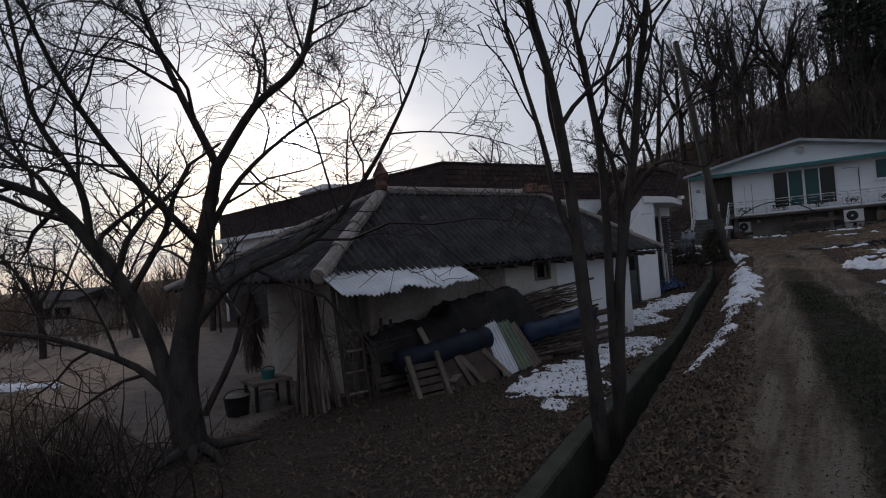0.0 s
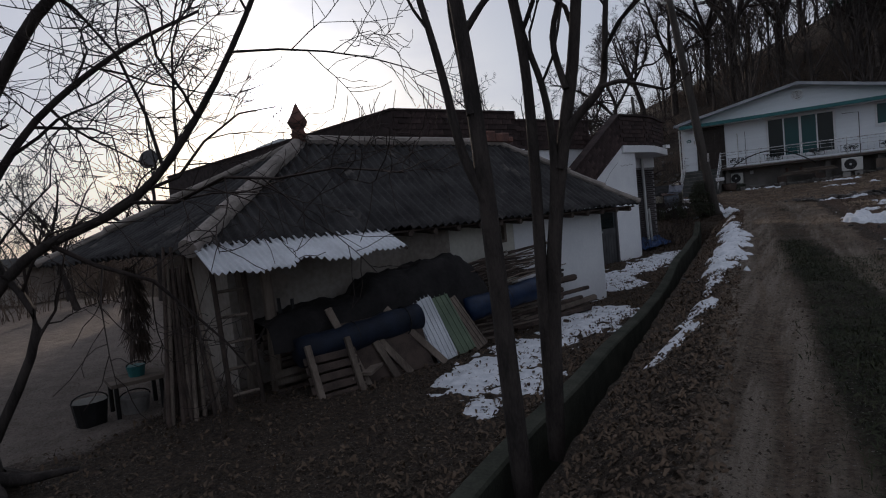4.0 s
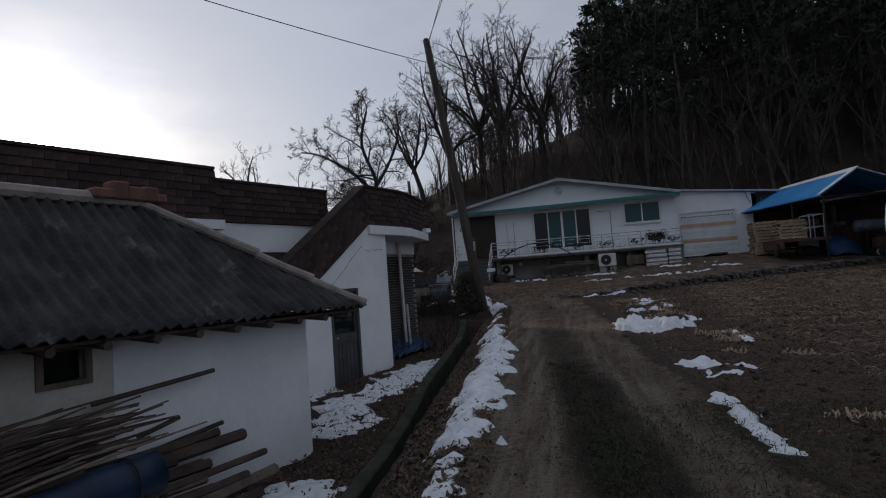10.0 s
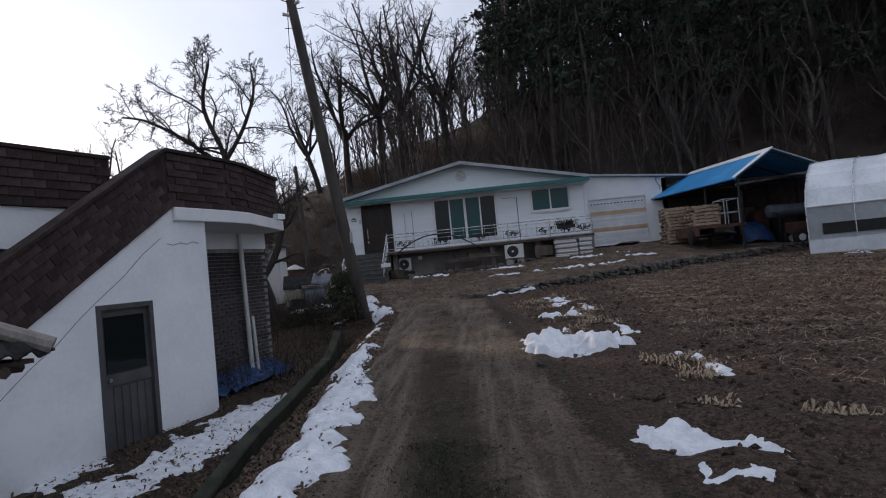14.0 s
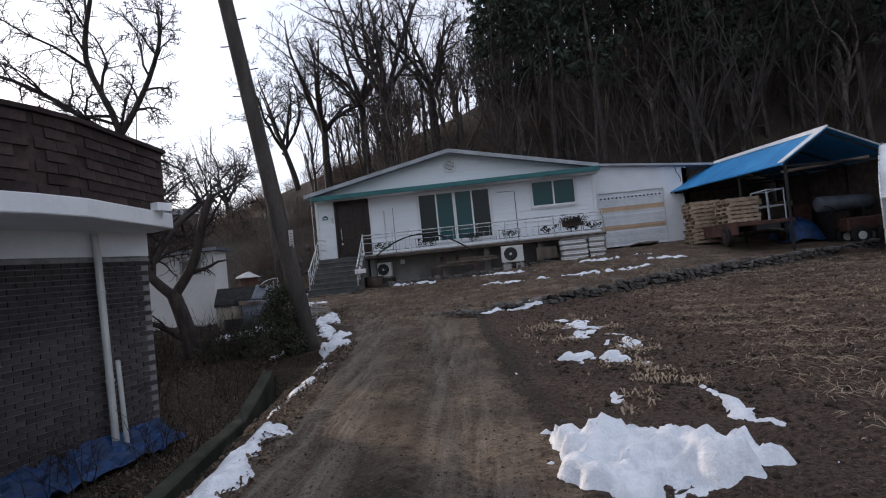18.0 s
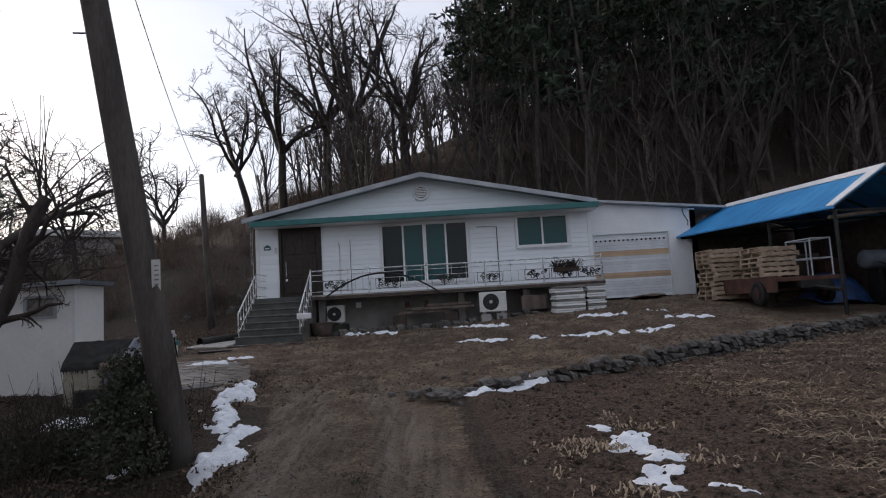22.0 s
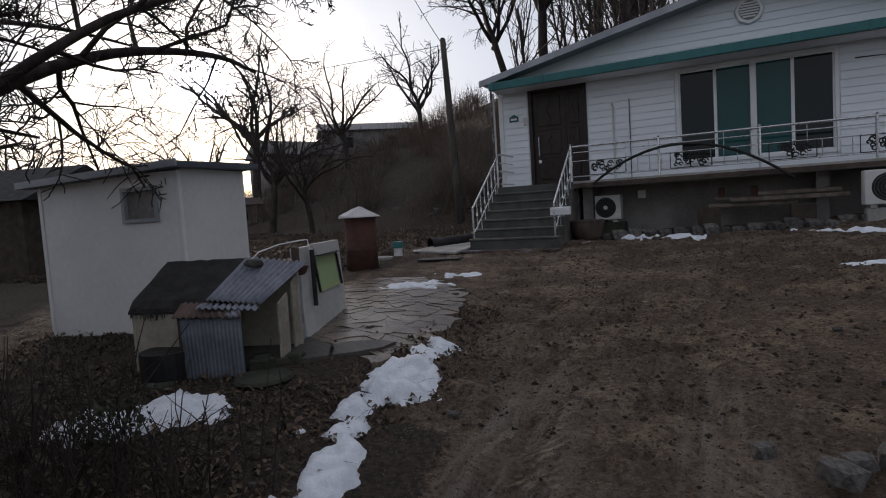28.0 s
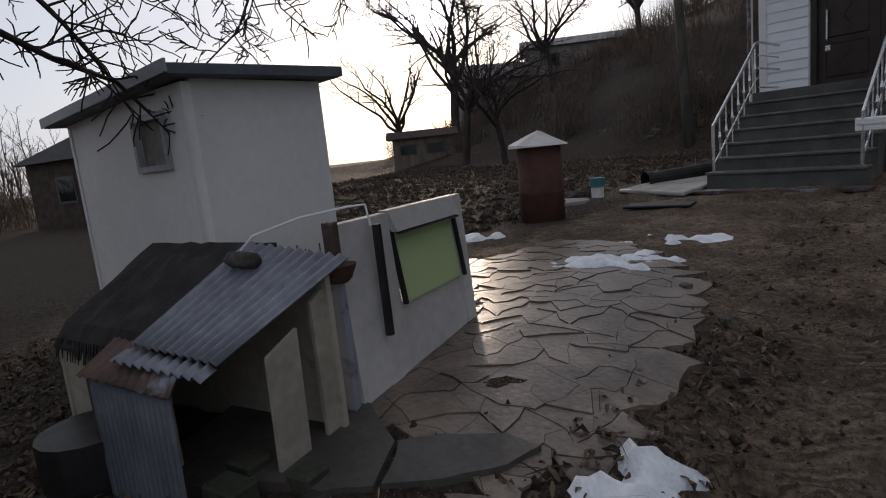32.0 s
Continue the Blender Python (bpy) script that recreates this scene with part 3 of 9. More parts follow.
    turf = mix(mid, ramp(fine, [(0.36, (0.011, 0.011, 0.007)), (0.62, (0.042, 0.038, 0.021))]), ramp(fine, [(0.36, (0.020, 0.016, 0.011)), (0.64, (0.062, 0.050, 0.031))]))
    litter = mix(big, ramp(fine, [(0.36, (0.038, 0.028, 0.020)), (0.64, (0.135, 0.098, 0.066))]), ramp(fine, [(0.36, (0.024, 0.019, 0.014)), (0.64, (0.085, 0.062, 0.044))]))
    hill = mix(mid, ramp(fine, [(0.40, (0.030, 0.024, 0.019)), (0.60, (0.105, 0.080, 0.060))]), ramp(big, [(0.36, (0.028, 0.023, 0.018)), (0.64, (0.085, 0.065, 0.048))]))
    yard = mix(streak, ramp(mid, [(0.36, (0.19, 0.155, 0.13)), (0.64, (0.33, 0.28, 0.24))]), ramp(fine, [(0.36, (0.15, 0.12, 0.10)), (0.64, (0.30, 0.25, 0.21))]))
    c = mix(mask("field", 0.5), litter, soil)
    c = mix(mask("paved", 0.5), c, yard)
    c = mix(mask("track", 0.9), c, road)
    c = mix(mask("turf", 1.0), c, turf)
    c = mix(mask("woods", 0.4), c, hill)
    crumb = noise_tex(52.0, 2, 0.5)
    c = mix(ramp(crumb, [(0.60, (0, 0, 0)), (0.66, (0.75, 0.75, 0.75))]), c, ramp(fine, [(0.4, (0.030, 0.022, 0.016)), (0.6, (0.07, 0.052, 0.038))]))
    pebble = noise_tex(61.0, 1, 0.4)
    c = mix(ramp(pebble, [(0.69, (0, 0, 0)), (0.72, (0.7, 0.7, 0.7))]), c, ramp(mid, [(0.4, (0.26, 0.235, 0.205)), (0.6, (0.36, 0.33, 0.29))]))
    tone = n.new("ShaderNodeHueSaturation")
    tone.inputs["Saturation"].default_value, tone.inputs["Value"].default_value = 0.92, 0.95
    l.new(c, tone.inputs["Color"])
    l.new(tone.outputs[0], b.inputs["Base Color"])
    b.inputs["Roughness"].default_value = 0.93
    b.inputs["Specular IOR Level"].default_value = 0.25
    ht = n.new("ShaderNodeMath")
    ht.operation = "MULTIPLY_ADD"
    ht.inputs[1].default_value = 0.35
    l.new(v.outputs["Distance"], ht.inputs[0])
    l.new(fine, ht.inputs[2])
    tu = n.new("ShaderNodeAttribute")
    tu.attribute_name = "tread_run"
    tm = n.new("ShaderNodeAttribute")
    tm.attribute_name = "tread"
    ph = plus(times(tu.outputs["Fac"], 62.0), times(fine, 3.0))
    sn = n.new("ShaderNodeMath")
    sn.operation = "SINE"
    l.new(ph, sn.inputs[0])
    tread = times(times(sn.outputs[0], tm.outputs["Fac"]), 0.5)
    ridges = times(times(streak, worn), 0.8)
    height = plus(plus(plus(ht.outputs[0], tread), ridges), times(lump, 1.3))
    bp = n.new("ShaderNodeBump")
    bp.inputs["Strength"].default_value, bp.inputs["Distance"].default_value = 1.0, 0.08
    l.new(height, bp.inputs["Height"])
    l.new(bp.outputs[0], b.inputs["Normal"])
    return m


M["earth"] = ground_material()
ground = tagged(np_mesh("ground", np.stack([GX, GY, GZ], -1).reshape(-1, 3), grid_faces(len(gx), len(gy)), "earth"), "bare winter earth with a rutted dirt track and a harvested field", "ground", kind="structure")


def put_mask(name, values):
    a = ground.data.attributes.new(name, "FLOAT", "POINT")
    a.data.foreach_set("value", values.astype(np.float32).ravel())


RL, RR = road_left(GY), road_right(GY)
wob = 0.12 * fbm(GX, GY, 21, 3, 0.9)
upper = step01((GY - stone_line(GX) - 0.1) / 0.2)
wob2 = wob + 0.10 * fbm(GX, GY, 25, 3, 3.1)
track = step01((GX - RL + 0.2 + wob2) / 0.4) * step01((RR + 0.22 + wob2 - GX) / 0.5) * step01((32 - GY) / 3)
yard_dirt = np.clip(upper * step01((GX + 3.2 + 2 * wob2) / 1.0) * step01((40 - GY) / 2), 0, 1)
put_mask("track", np.maximum(track, np.maximum(yard_dirt, step01((1.15 + 2 * wob2 - np.hypot((GX + 3.2) / 2.6, (GY - 33) / 4.0)) / 0.3))))
strip = np.exp(-((GX - RL - 1.08 - 0.12 * step01((12 - GY) / 6)) / (0.42 + 0.12 * step01((12 - GY) / 6))) ** 4) * step01((24 - GY) / 6) * (0.62 + 0.35 * step01((14 - GY) / 6) + 0.45 * fbm(GX, GY, 23, 3, 0.5))
verge = np.maximum(step01((GX - RR + 0.3) / 0.5) * step01((12.0 - GY) / 4), step01((GX - RL - 0.80 - 0.3 * fbm(GX, GY, 24, 2, 0.7)) / 0.35) * step01((9.5 - GY) / 3.5) * (0.98 + 0.35 * fbm(GX, GY, 29, 3, 1.4)))
put_mask("turf", np.clip(np.maximum(strip, verge), 0, 1))
put_mask("field", step01((GX - RR) / 0.4) * (1 - upper))
put_mask("paved", step01((-4.6 - GX + 2 * wob2) / 0.7) * step01((15.5 - GY) / 2) * step01((GY - 4.2 + 0.12 * (GX + 5) + 2 * wob2) / 0.7) * step01((GX + 26) / 4))
bend = np.where(GY < 27, 0.0, 0.020 * (GY - 27) ** 2)
put_mask("rutted", 1 - 0.85 * step01((GY - 27.2) / 3))
put_mask("lat", GX - RL + bend * 0.2)
treads, run, nearest = np.zeros_like(GX), GY + 0.0, np.full(GX.shape, 9e9)
for (ax, ay), (bx, by), half, slant in (((0.62, 19.0), (-0.3, 29.5), 0.17, 0.9), ((-0.55, 20.0), (-1.3, 29.0), 0.16, -0.9), ((-1.2, 28.2), (0.3, 34.5), 0.17, 0.9), ((-2.2, 28.4), (-2.0, 33.5), 0.2, -0.9), ((0.3, 28.5), (2.6, 33.2), 0.2, 0.9), ((-2.9, 31.8), (1.2, 33.4), 0.18, 0.9), ((1.35, 11.5), (0.85, 19.0), 0.17, 0.9), ((0.55, 3.0), (0.05, 15.0), 0.14, -0.9)):
    dx, dy = bx - ax, by - ay
    ln = math.hypot(dx, dy)
    s, d = ((GX - ax) * dx + (GY - ay) * dy) / ln, ((GX - ax) * dy - (GY - ay) * dx) / ln
    m = step01((half - np.abs(d) + 0.12 * fbm(GX, GY, 28, 2, 2.5)) / 0.13) * step01(s / 0.5) * step01((ln - s) / 0.5) * np.clip(0.5 + 1.1 * fbm(GX, GY, 27, 2, 0.8), 0, 1)
    away = np.hypot(d, np.maximum(0, np.abs(s - ln / 2) - ln / 2))
    run = np.where(away < nearest, s + slant * d, run)
    nearest = np.minimum(nearest, away)
    treads = np.maximum(treads, m)
put_mask("tread", treads)
put_mask("tread_run", run)
put_mask("woods", step01((hill_z(GX, GY) - 0.15) / 0.6))

# ---- old cottage with a corrugated hipped roof ----
AB = frame2((-3.28, 19.65, 0), 72)     # x along the two road-side walls, y inward


def ab(a, d, z):
    return tuple(AB @ Vector((a, d, z)))


def wall_with_holes(p0, p1, inward, thick, z0, ztop, holes):
    """An upright wall from p0 to p1 (x, y); ztop a function of the distance along; holes (a0, a1, z0, z1) go through it."""
    s = Shape()
    p0, p1 = Vector((*p0, 0)), Vector((*p1, 0))
    length = (p1 - p0).length
    d = (p1 - p0) / length
    inn = Vector((*inward, 0)).normalized() * thick
    cuts = sorted({0.0, length, *[h for a in holes for h in a[:2]], *[length * k / 8 for k in range(9)]})
    for a, b in zip(cuts, cuts[1:]):
        if b - a < 1e-4:
            continue
        inside = [h for h in holes if h[0] <= a + 1e-5 and h[1] >= b - 1e-5]
        spans = [(z0, None)]
        if inside:
            h = inside[0]
            spans = [(z0, h[2])] if h[2] > z0 else []
            spans.append((h[3], None))
        for lo, hi in spans:
            ha, hb = (ztop(a), ztop(b)) if hi is None else (hi, hi)
            if min(ha, hb) <= lo + 1e-3:
                continue
            q = [p0 + d * a, p0 + d * b, p0 + d * b + inn, p0 + d * a + inn]
            s.hull8([(v.x, v.y, lo) for v in q] + [(v.x, v.y, h2) for v, h2 in zip(q, (ha, hb, hb, ha))])
    return s.weld()


A0, A1, AD, AE = -12.4, -4.95, -2.27, 0.25      # ends, front and back of the cottage
WALL_TOP = 1.40
cottage = thing("cottage", ab((A0 + A1) / 2, -1.0, -0.45), "low white plastered cottage under a grey corrugated hipped roof", "house")


def ab2(a, d):
    return ab(a, d, 0)[:2]


n_in = AB.to_3x3() @ Vector((0, 1, 0))
n_al = AB.to_3x3() @ Vector((1, 0, 0))
part("wall", wall_with_holes(ab2(A0, AD), ab2(-8.9, AD), n_in[:2], 0.2, -0.6, lambda a: WALL_TOP, []), "plaster_old", cottage, "mottled brownish plaster wall")
# stretch round the window: shade is painted in as a darker cream
part("wall", wall_with_holes(ab2(-8.9, AD), ab2(-7.45, AD), n_in[:2], 0.2, -0.6, lambda a: WALL_TOP, [(0.84, 1.22, 1.02, 1.30)]), "plaster_shaded_cream", cottage, "cream plaster wall with shade put into its colour")
part("wall", wall_with_holes(ab2(-7.45, AD - 0.006), ab2(A1, AD - 0.006), n_in[:2], 0.206, -0.6, lambda a: WALL_TOP, []), "plaster", cottage, "white plaster wall")
part("wall", wall_with_holes(ab2(A1, AD + 0.2), ab2(A1, AE), -n_al.xy, 0.2, -0.6, lambda a: WALL_TOP, []), "plaster", cottage, "white plaster end wall")
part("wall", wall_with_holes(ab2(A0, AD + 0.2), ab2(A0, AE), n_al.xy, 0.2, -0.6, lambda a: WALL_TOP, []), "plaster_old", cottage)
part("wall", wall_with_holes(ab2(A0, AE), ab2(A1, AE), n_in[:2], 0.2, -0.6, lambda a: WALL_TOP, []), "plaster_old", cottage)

# window in the road wall
win = part("window", wall_with_holes(ab2(A0 + 4.30, AD - 0.02), ab2(A0 + 4.76, AD - 0.02), n_in[:2], 0.06, 0.98, lambda a: 1.34, [(0.06, 0.40, 1.03, 1.29)]), "wood_old", cottage, "small weathered wooden window")
part("pane", Shape().box(4.36 + A0, 4.70 + A0, AD + 0.10, AD + 0.12, 1.03, 1.29, AB), "dark_glass", win)

# roof: eaves, ridge, hips
EA0, EA1, ED0, ED1, EZ = -12.95, -4.35, -2.80, 0.82, 1.42
RA0, RA1, RD, RZ = -10.68, -6.33, -1.02, 2.86


def corrugated(quad_fn, width, length, pitch=0.145, depth=0.022, sag=0.0, step=6, rows=8, clip=None):
    """A grid over (0..width across the waves, 0..length down the slope) from quad_fn(u, v, lift)."""
    cols = max(2, int(width / pitch * step))
    g = []
    for i in range(rows + 1):
        v = i / rows
        row = []
        for j in range(cols + 1):
            u = j / cols
            lift = depth * math.sin(2 * math.pi * u * width / pitch) - sag * math.sin(math.pi * v) + 0.012 * noise.noise((u * width * 0.7, v * 3, 1.7))
            row.append(quad_fn(u, v, lift))
        g.append(row)
    return g


def slope_fn(t0, t1, b0, b1):
    t0, t1, b0, b1 = (Vector(p) for p in (t0, t1, b0, b1))
    nrm = (b1 - b0).cross(t0 - b0)
    nrm = nrm.normalized() if nrm.length else Vector((0, 0, 1))
    nrm = nrm if nrm.z > 0 else -nrm

    def fn(u, v, lift):
        # waves stay parallel to the slope; the hips cut them off
        bottom = b0.lerp(b1, u)
        top = t0.lerp(t1, u)
        return top.lerp(bottom, v) + nrm * lift
    return fn


E1, E2, E3, E4 = ab(EA0, ED0, EZ), ab(EA1, ED0, EZ), ab(EA1, ED1, EZ), ab(EA0 - 1.1, ED1, EZ - 0.06)
R1, R2 = ab(RA0, RD, RZ), ab(RA1, RD, RZ)


def cut_slope(b0, b1, t0, t1, pitch=0.145):
    """A slope with straight parallel waves, cut by its hips: b0-b1 the eave, t0-t1 the ridge."""
    b0, b1, t0, t1 = (Vector(p) for p in (b0, b1, t0, t1))
    ex = (b1 - b0).normalized()
    width = (b1 - b0).length
    mid_t = (t0 + t1) / 2
    up = (mid_t - b0) - ex * (mid_t - b0).dot(ex)
    run = up.length
    up.normalize()
    nrm = ex.cross(up)
    nrm = nrm if nrm.z > 0 else -nrm
    s0, s1 = (t0 - b0).dot(ex), (t1 - b0).dot(ex)
    rows = 14
    g = []
    n = int(width / pitch * 6)
    for i in range(rows + 1):
        v = i / rows
        lo, hi = s0 * v, width + (s1 - width) * v
        row = []
        for j in range(n + 1):
            x = min(max(width * j / n, lo), hi)
            lift = 0.03 * math.sin(2 * math.pi * x / pitch) + 0.03 * noise.noise((x * 0.6, v * 2.0, 4.1)) - 0.05 * math.sin(math.pi * v)
            jag = (0.05 * noise.noise((x * 3.1, 0.3, 7.7)) if i == 0 else 0)
            row.append(b0 + ex * x + up * (v * run - jag) + nrm * lift)
        g.append(row)
    return Shape().sheet(g, (0, 0, -0.018))


for b0, b1, t0, t1 in ((E1, E2, R1, R2), (E2, E3, R2, R2), (E3, E4, R2, R1), (E4, E1, R1, R1)):
    part("roof_slope", cut_slope(b0, b1, t0, t1), "asbestos", cottage, "grey corrugated cement sheets, mossy and stained", smooth=True)
for e, r in ((E1, R1), (E2, R2), (E3, R2), (E4, R1)):
    e, r = Vector(e), Vector(r)
    wide = 0.115 if e == Vector(E1) else 0.06
    for k in range(4):
        q0, q1 = e.lerp(r, k / 4), e.lerp(r, (k + 1) / 4 + 0.012)
        dn = Vector((0, 0, 0.03 - 0.35 * wide + 0.010 * k % 0.03))
        part("hip_cap", Shape().tube([q0 + dn + Vector((0, 0, 0.02)), q0.lerp(q1, 0.5) + dn, q1 + dn], [wide, wide * 0.97, wide * 0.93], 9), "ridge", cottage, "weathered pale cement hip cap")
part("ridge_cap", Shape().tube([Vector(R1).lerp(Vector(R2), k / 10) + Vector((0, 0, 0.03 + 0.012 * noise.noise((k * 1.7, 2, 0)))) for k in range(11)], 0.085, 8), "ridge", cottage)
# soffit closes the eaves; rafters show under them
part("soffit", Shape().prism([ab(EA0 + 0.08, ED0 + 0.08, EZ - 0.07), ab(EA1 - 0.08, ED0 + 0.08, EZ - 0.07), ab(EA1 - 0.08, ED1 - 0.08, EZ - 0.07), ab(EA0 + 0.08, ED1 - 0.08, EZ - 0.07)], (0, 0, 0.03)), "wood_dark", cottage)
for k in range(19):
    a = EA0 + 0.3 + k * (EA1 - EA0 - 0.6) / 18
    part("rafter", Shape().tube([ab(a, ED0 + 0.03, EZ - 0.10), ab(a + 0.01, AD + 0.1, EZ - 0.055)], 0.042, 6), "wood_dark", cottage)
for k in range(8):
    d = ED0 + 0.3 + k * (ED1 - ED0 - 0.6) / 7
    part("rafter", Shape().tube([ab(EA1 - 0.03, d, EZ - 0.10), ab(A1 - 0.1, d, EZ - 0.055)], 0.042, 6), "wood_dark", cottage)
# clay ornament on the left end of the ridge, low tile stack on the right
orn = [(0.0, 0.10), (0.10, 0.11), (0.13, 0.13), (0.15, 0.10), (0.2, 0.09), (0.24, 0.12), (0.3, 0.155), (0.36, 0.13), (0.45, 0.075), (0.55, 0.03), (0.6, 0.008)]
part("finial", Shape().tube([Vector(R1) + Vector((0.02, 0, 0.0 + h)) for h, _ in orn], [r for _, r in orn], 12), "clay", cottage, "pointed brown clay finial", smooth=True)
for k, (a, w, h) in enumerate(((-0.62, 0.26, 0.10), (-0.40, 0.20, 0.20), (-0.22, 0.24, 0.15), (-0.02, 0.20, 0.17), (0.12, 0.16, 0.09))):
    part("ridge_tile", Shape().box(RA1 + a, RA1 + a + w, RD - 0.12 + 0.01 * (k % 2), RD + 0.12, RZ + 0.02, RZ + 0.04 + h, AB), "clay", cottage, bevel=0.02)

# ---- white outbuilding with a walled stair ----
outb = thing("stair_building", ab(-1, 1, -0.3), "white plastered stair building with a brown shingled parapet", "building")


def stair_top(a):
    """Top of the white wall along the wall, a in local metres."""
    return 2.97 if a > -0.68 else max(0.2, 2.97 + (a + 0.68) * 0.695)


BL = -5.2
part("wall", wall_with_holes(ab2(BL, 0), ab2(0, 0), n_in[:2], 0.2, -0.5, lambda s: stair_top(BL + s), [(-1.93 - BL, -1.08 - BL, -0.5, 1.66)]), "plaster", outb, "white plaster wall with a hairline crack")
part("wall", wall_with_holes(ab2(0, 0.2), ab2(0, 1.07), -n_al.xy, 0.2, -0.5, lambda s: 2.72, []), "plaster", outb)
part("wall", wall_with_holes(ab2(0.0, 1.07), ab2(2.68, 1.07), n_in[:2], 0.2, -0.5, lambda s: 2.78, []), "mortar", outb, "dark mortar behind the bricks")
part("wall", wall_with_holes(ab2(2.68, 1.07), ab2(2.68, 6.0), -n_al.xy, 0.2, -0.5, lambda s: 3.4, []), "mortar", outb)
part("lintel", Shape().box(0.0, 2.66, 1.02, 1.06, 2.46, 2.78, AB), "plaster", outb, "white plaster band over the bricks")
slab_pts = [ab(-0.62, -0.07, 2.79), ab(0.45, -0.11, 2.79), ab(1.0, -0.06, 2.79), ab(2.66, 0.52, 2.78), ab(2.80, 1.06, 2.78), ab(-0.62, 1.06, 2.79)]
part("porch_slab", Shape().prism(slab_pts, (0, 0, 0.20)), "plaster", outb, "white concrete porch slab with a chipped corner", bevel=0.012)
part("slab_stub", Shape().box(2.22, 2.44, 0.30, 0.42, 2.98, 3.08, AB), "plaster", outb)
# parapet core under the shingles: up the stair, along the front, round the far corner
PTOP = 3.80
PLINE = [(-0.68, -0.02), (0.50, -0.03), (0.98, 0.03), (2.62, 0.60), (2.70, 6.0)]
PBACK = [(-0.68, 0.20), (0.48, 0.19), (0.90, 0.24), (2.42, 0.77), (2.48, 6.0)]


def parapet_part(corners):
    part("parapet", Shape().hull8(corners), "shingle", outb, "dark shingled parapet")


parapet_part([ab(-4.6, -0.02, stair_top(-4.6) - 0.03), ab(-0.685, -0.02, stair_top(-0.685) - 0.03), ab(-0.685, 0.2, stair_top(-0.685) - 0.03), ab(-4.6, 0.2, stair_top(-4.6) - 0.03), ab(-4.6, -0.02, stair_top(-4.6) + 0.82), ab(-0.685, -0.02, PTOP), ab(-0.685, 0.2, PTOP), ab(-4.6, 0.2, stair_top(-4.6) + 0.82)])
for f0, f1, b0, b1 in zip(PLINE, PLINE[1:], PBACK, PBACK[1:]):
    q = (f0, f1, b1, b0)
    parapet_part([ab(*p, 2.985) for p in q] + [ab(*p, PTOP) for p in q])
part("roof_deck", Shape().prism([ab(-0.66, 0.22, 2.99), ab(0.85, 0.26, 2.99), ab(2.40, 0.80, 2.99), ab(2.45, 6, 2.99), ab(-0.66, 6, 2.99)], (0, 0, 0.05)), "concrete", outb)
part("stair_flight", Shape().hull8([ab(-4.6, 0.2, -0.5), ab(-0.8, 0.2, -0.5), ab(-0.8, 1.1, -0.5), ab(-4.6, 1.1, -0.5), ab(-4.6, 0.2, 0.2), ab(-0.8, 0.2, 2.86), ab(-0.8, 1.1, 2.86), ab(-4.6, 1.1, 0.2)]), "concrete", outb)
part("wall", wall_with_holes(ab2(-4.6, 1.1), ab2(-0.8, 1.1), n_in[:2], 0.2, -0.5, lambda s: min(2.9, 0.4 + s * 0.66), []), "plaster", outb)
bdoor = part("door", Shape().box(-1.87, -1.14, 0.05, 0.09, -0.22, 1.60, AB), "door_grey", outb, "dark grey metal door, upper half glazed")
for q in ((-1.93, -1.865, -0.5, 1.66), (-1.145, -1.08, -0.5, 1.66), (-1.865, -1.145, 1.595, 1.66)):
    part("door_frame", Shape().box(q[0], q[1], -0.012, 0.12, q[2], q[3], AB), "door_grey", bdoor)
part("door_glass", Shape().box(-1.80, -1.21, 0.035, 0.048, 0.78, 1.50, AB), "dark_glass", bdoor)
part("door_rail", Shape().box(-1.86, -1.15, 0.03, 0.05, 0.62, 0.76, AB), "door_grey", bdoor)
for k in range(6):
    part("door_slat", Shape().box(-1.85 + k * 0.117, -1.85 + k * 0.117 + 0.105, 0.036, 0.05, -0.2, 0.60, AB), "door_grey", bdoor, bevel=0.006)
part("knob", Shape().tube([ab(-1.80, 0.05, 0.70), ab(-1.80, 0.0, 0.70), ab(-1.80, -0.02, 0.70)], [0.012, 0.022, 0.026], 10), "steel", bdoor, "steel knob")

# ---- flat-roofed brick house behind ----
rear = thing("flat_roof_house", ab(-4, 6, 0), "flat-roofed house with a brown shingled parapet over a white band", "house")
RC = [(-8.75, 14.4), (-7.20, 1.42), (-3.63, 1.06), (-0.95, 0.80), (-0.95, 14.0)]   # parapet line: far left, front left, step, front right, far right
RTOP = [4.00, 3.98, 3.98, 3.78, 3.78]


def rear_strip(name, k, inset, thick, z0, z1, mat, label=""):
    """An upright strip of the house along side k of its outline, set back by inset."""
    p, q = Vector((*RC[k], 0)), Vector((*RC[k + 1], 0))
    dr = (q - p).normalized()
    inn = Vector((-dr.y, dr.x, 0))
    p0, p1 = p + inn * inset, q + inn * inset
    p2, p3 = q + inn * (inset + thick), p + inn * (inset + thick)
    return part(name, Shape().hull8([ab(v.x, v.y, z0) for v in (p0, p1, p2, p3)] + [ab(v.x, v.y, z1) for v in (p0, p1, p2, p3)]), mat, rear, label)


for k in range(4):
    top = min(RTOP[k], RTOP[k + 1])
    rear_strip("parapet", k, 0.0, 0.22, 3.03, top, "shingle", "dark brown shingled parapet")
    rear_strip("parapet_cap", k, -0.03, 0.28, top, top + 0.05, "shingle")
    rear_strip("white_band", k, 0.04, 0.2, 2.48, 3.027, "plaster", "white plaster band below the parapet")
    rear_strip("wall", k, 0.07, 0.2, -0.5, 2.477, "brick", "dark brick wall")
for k in (0, 1):
    rear_strip("eave_slab", k, -0.28, 0.5, 2.86, 3.027, "plaster", "white eave slab below the parapet")
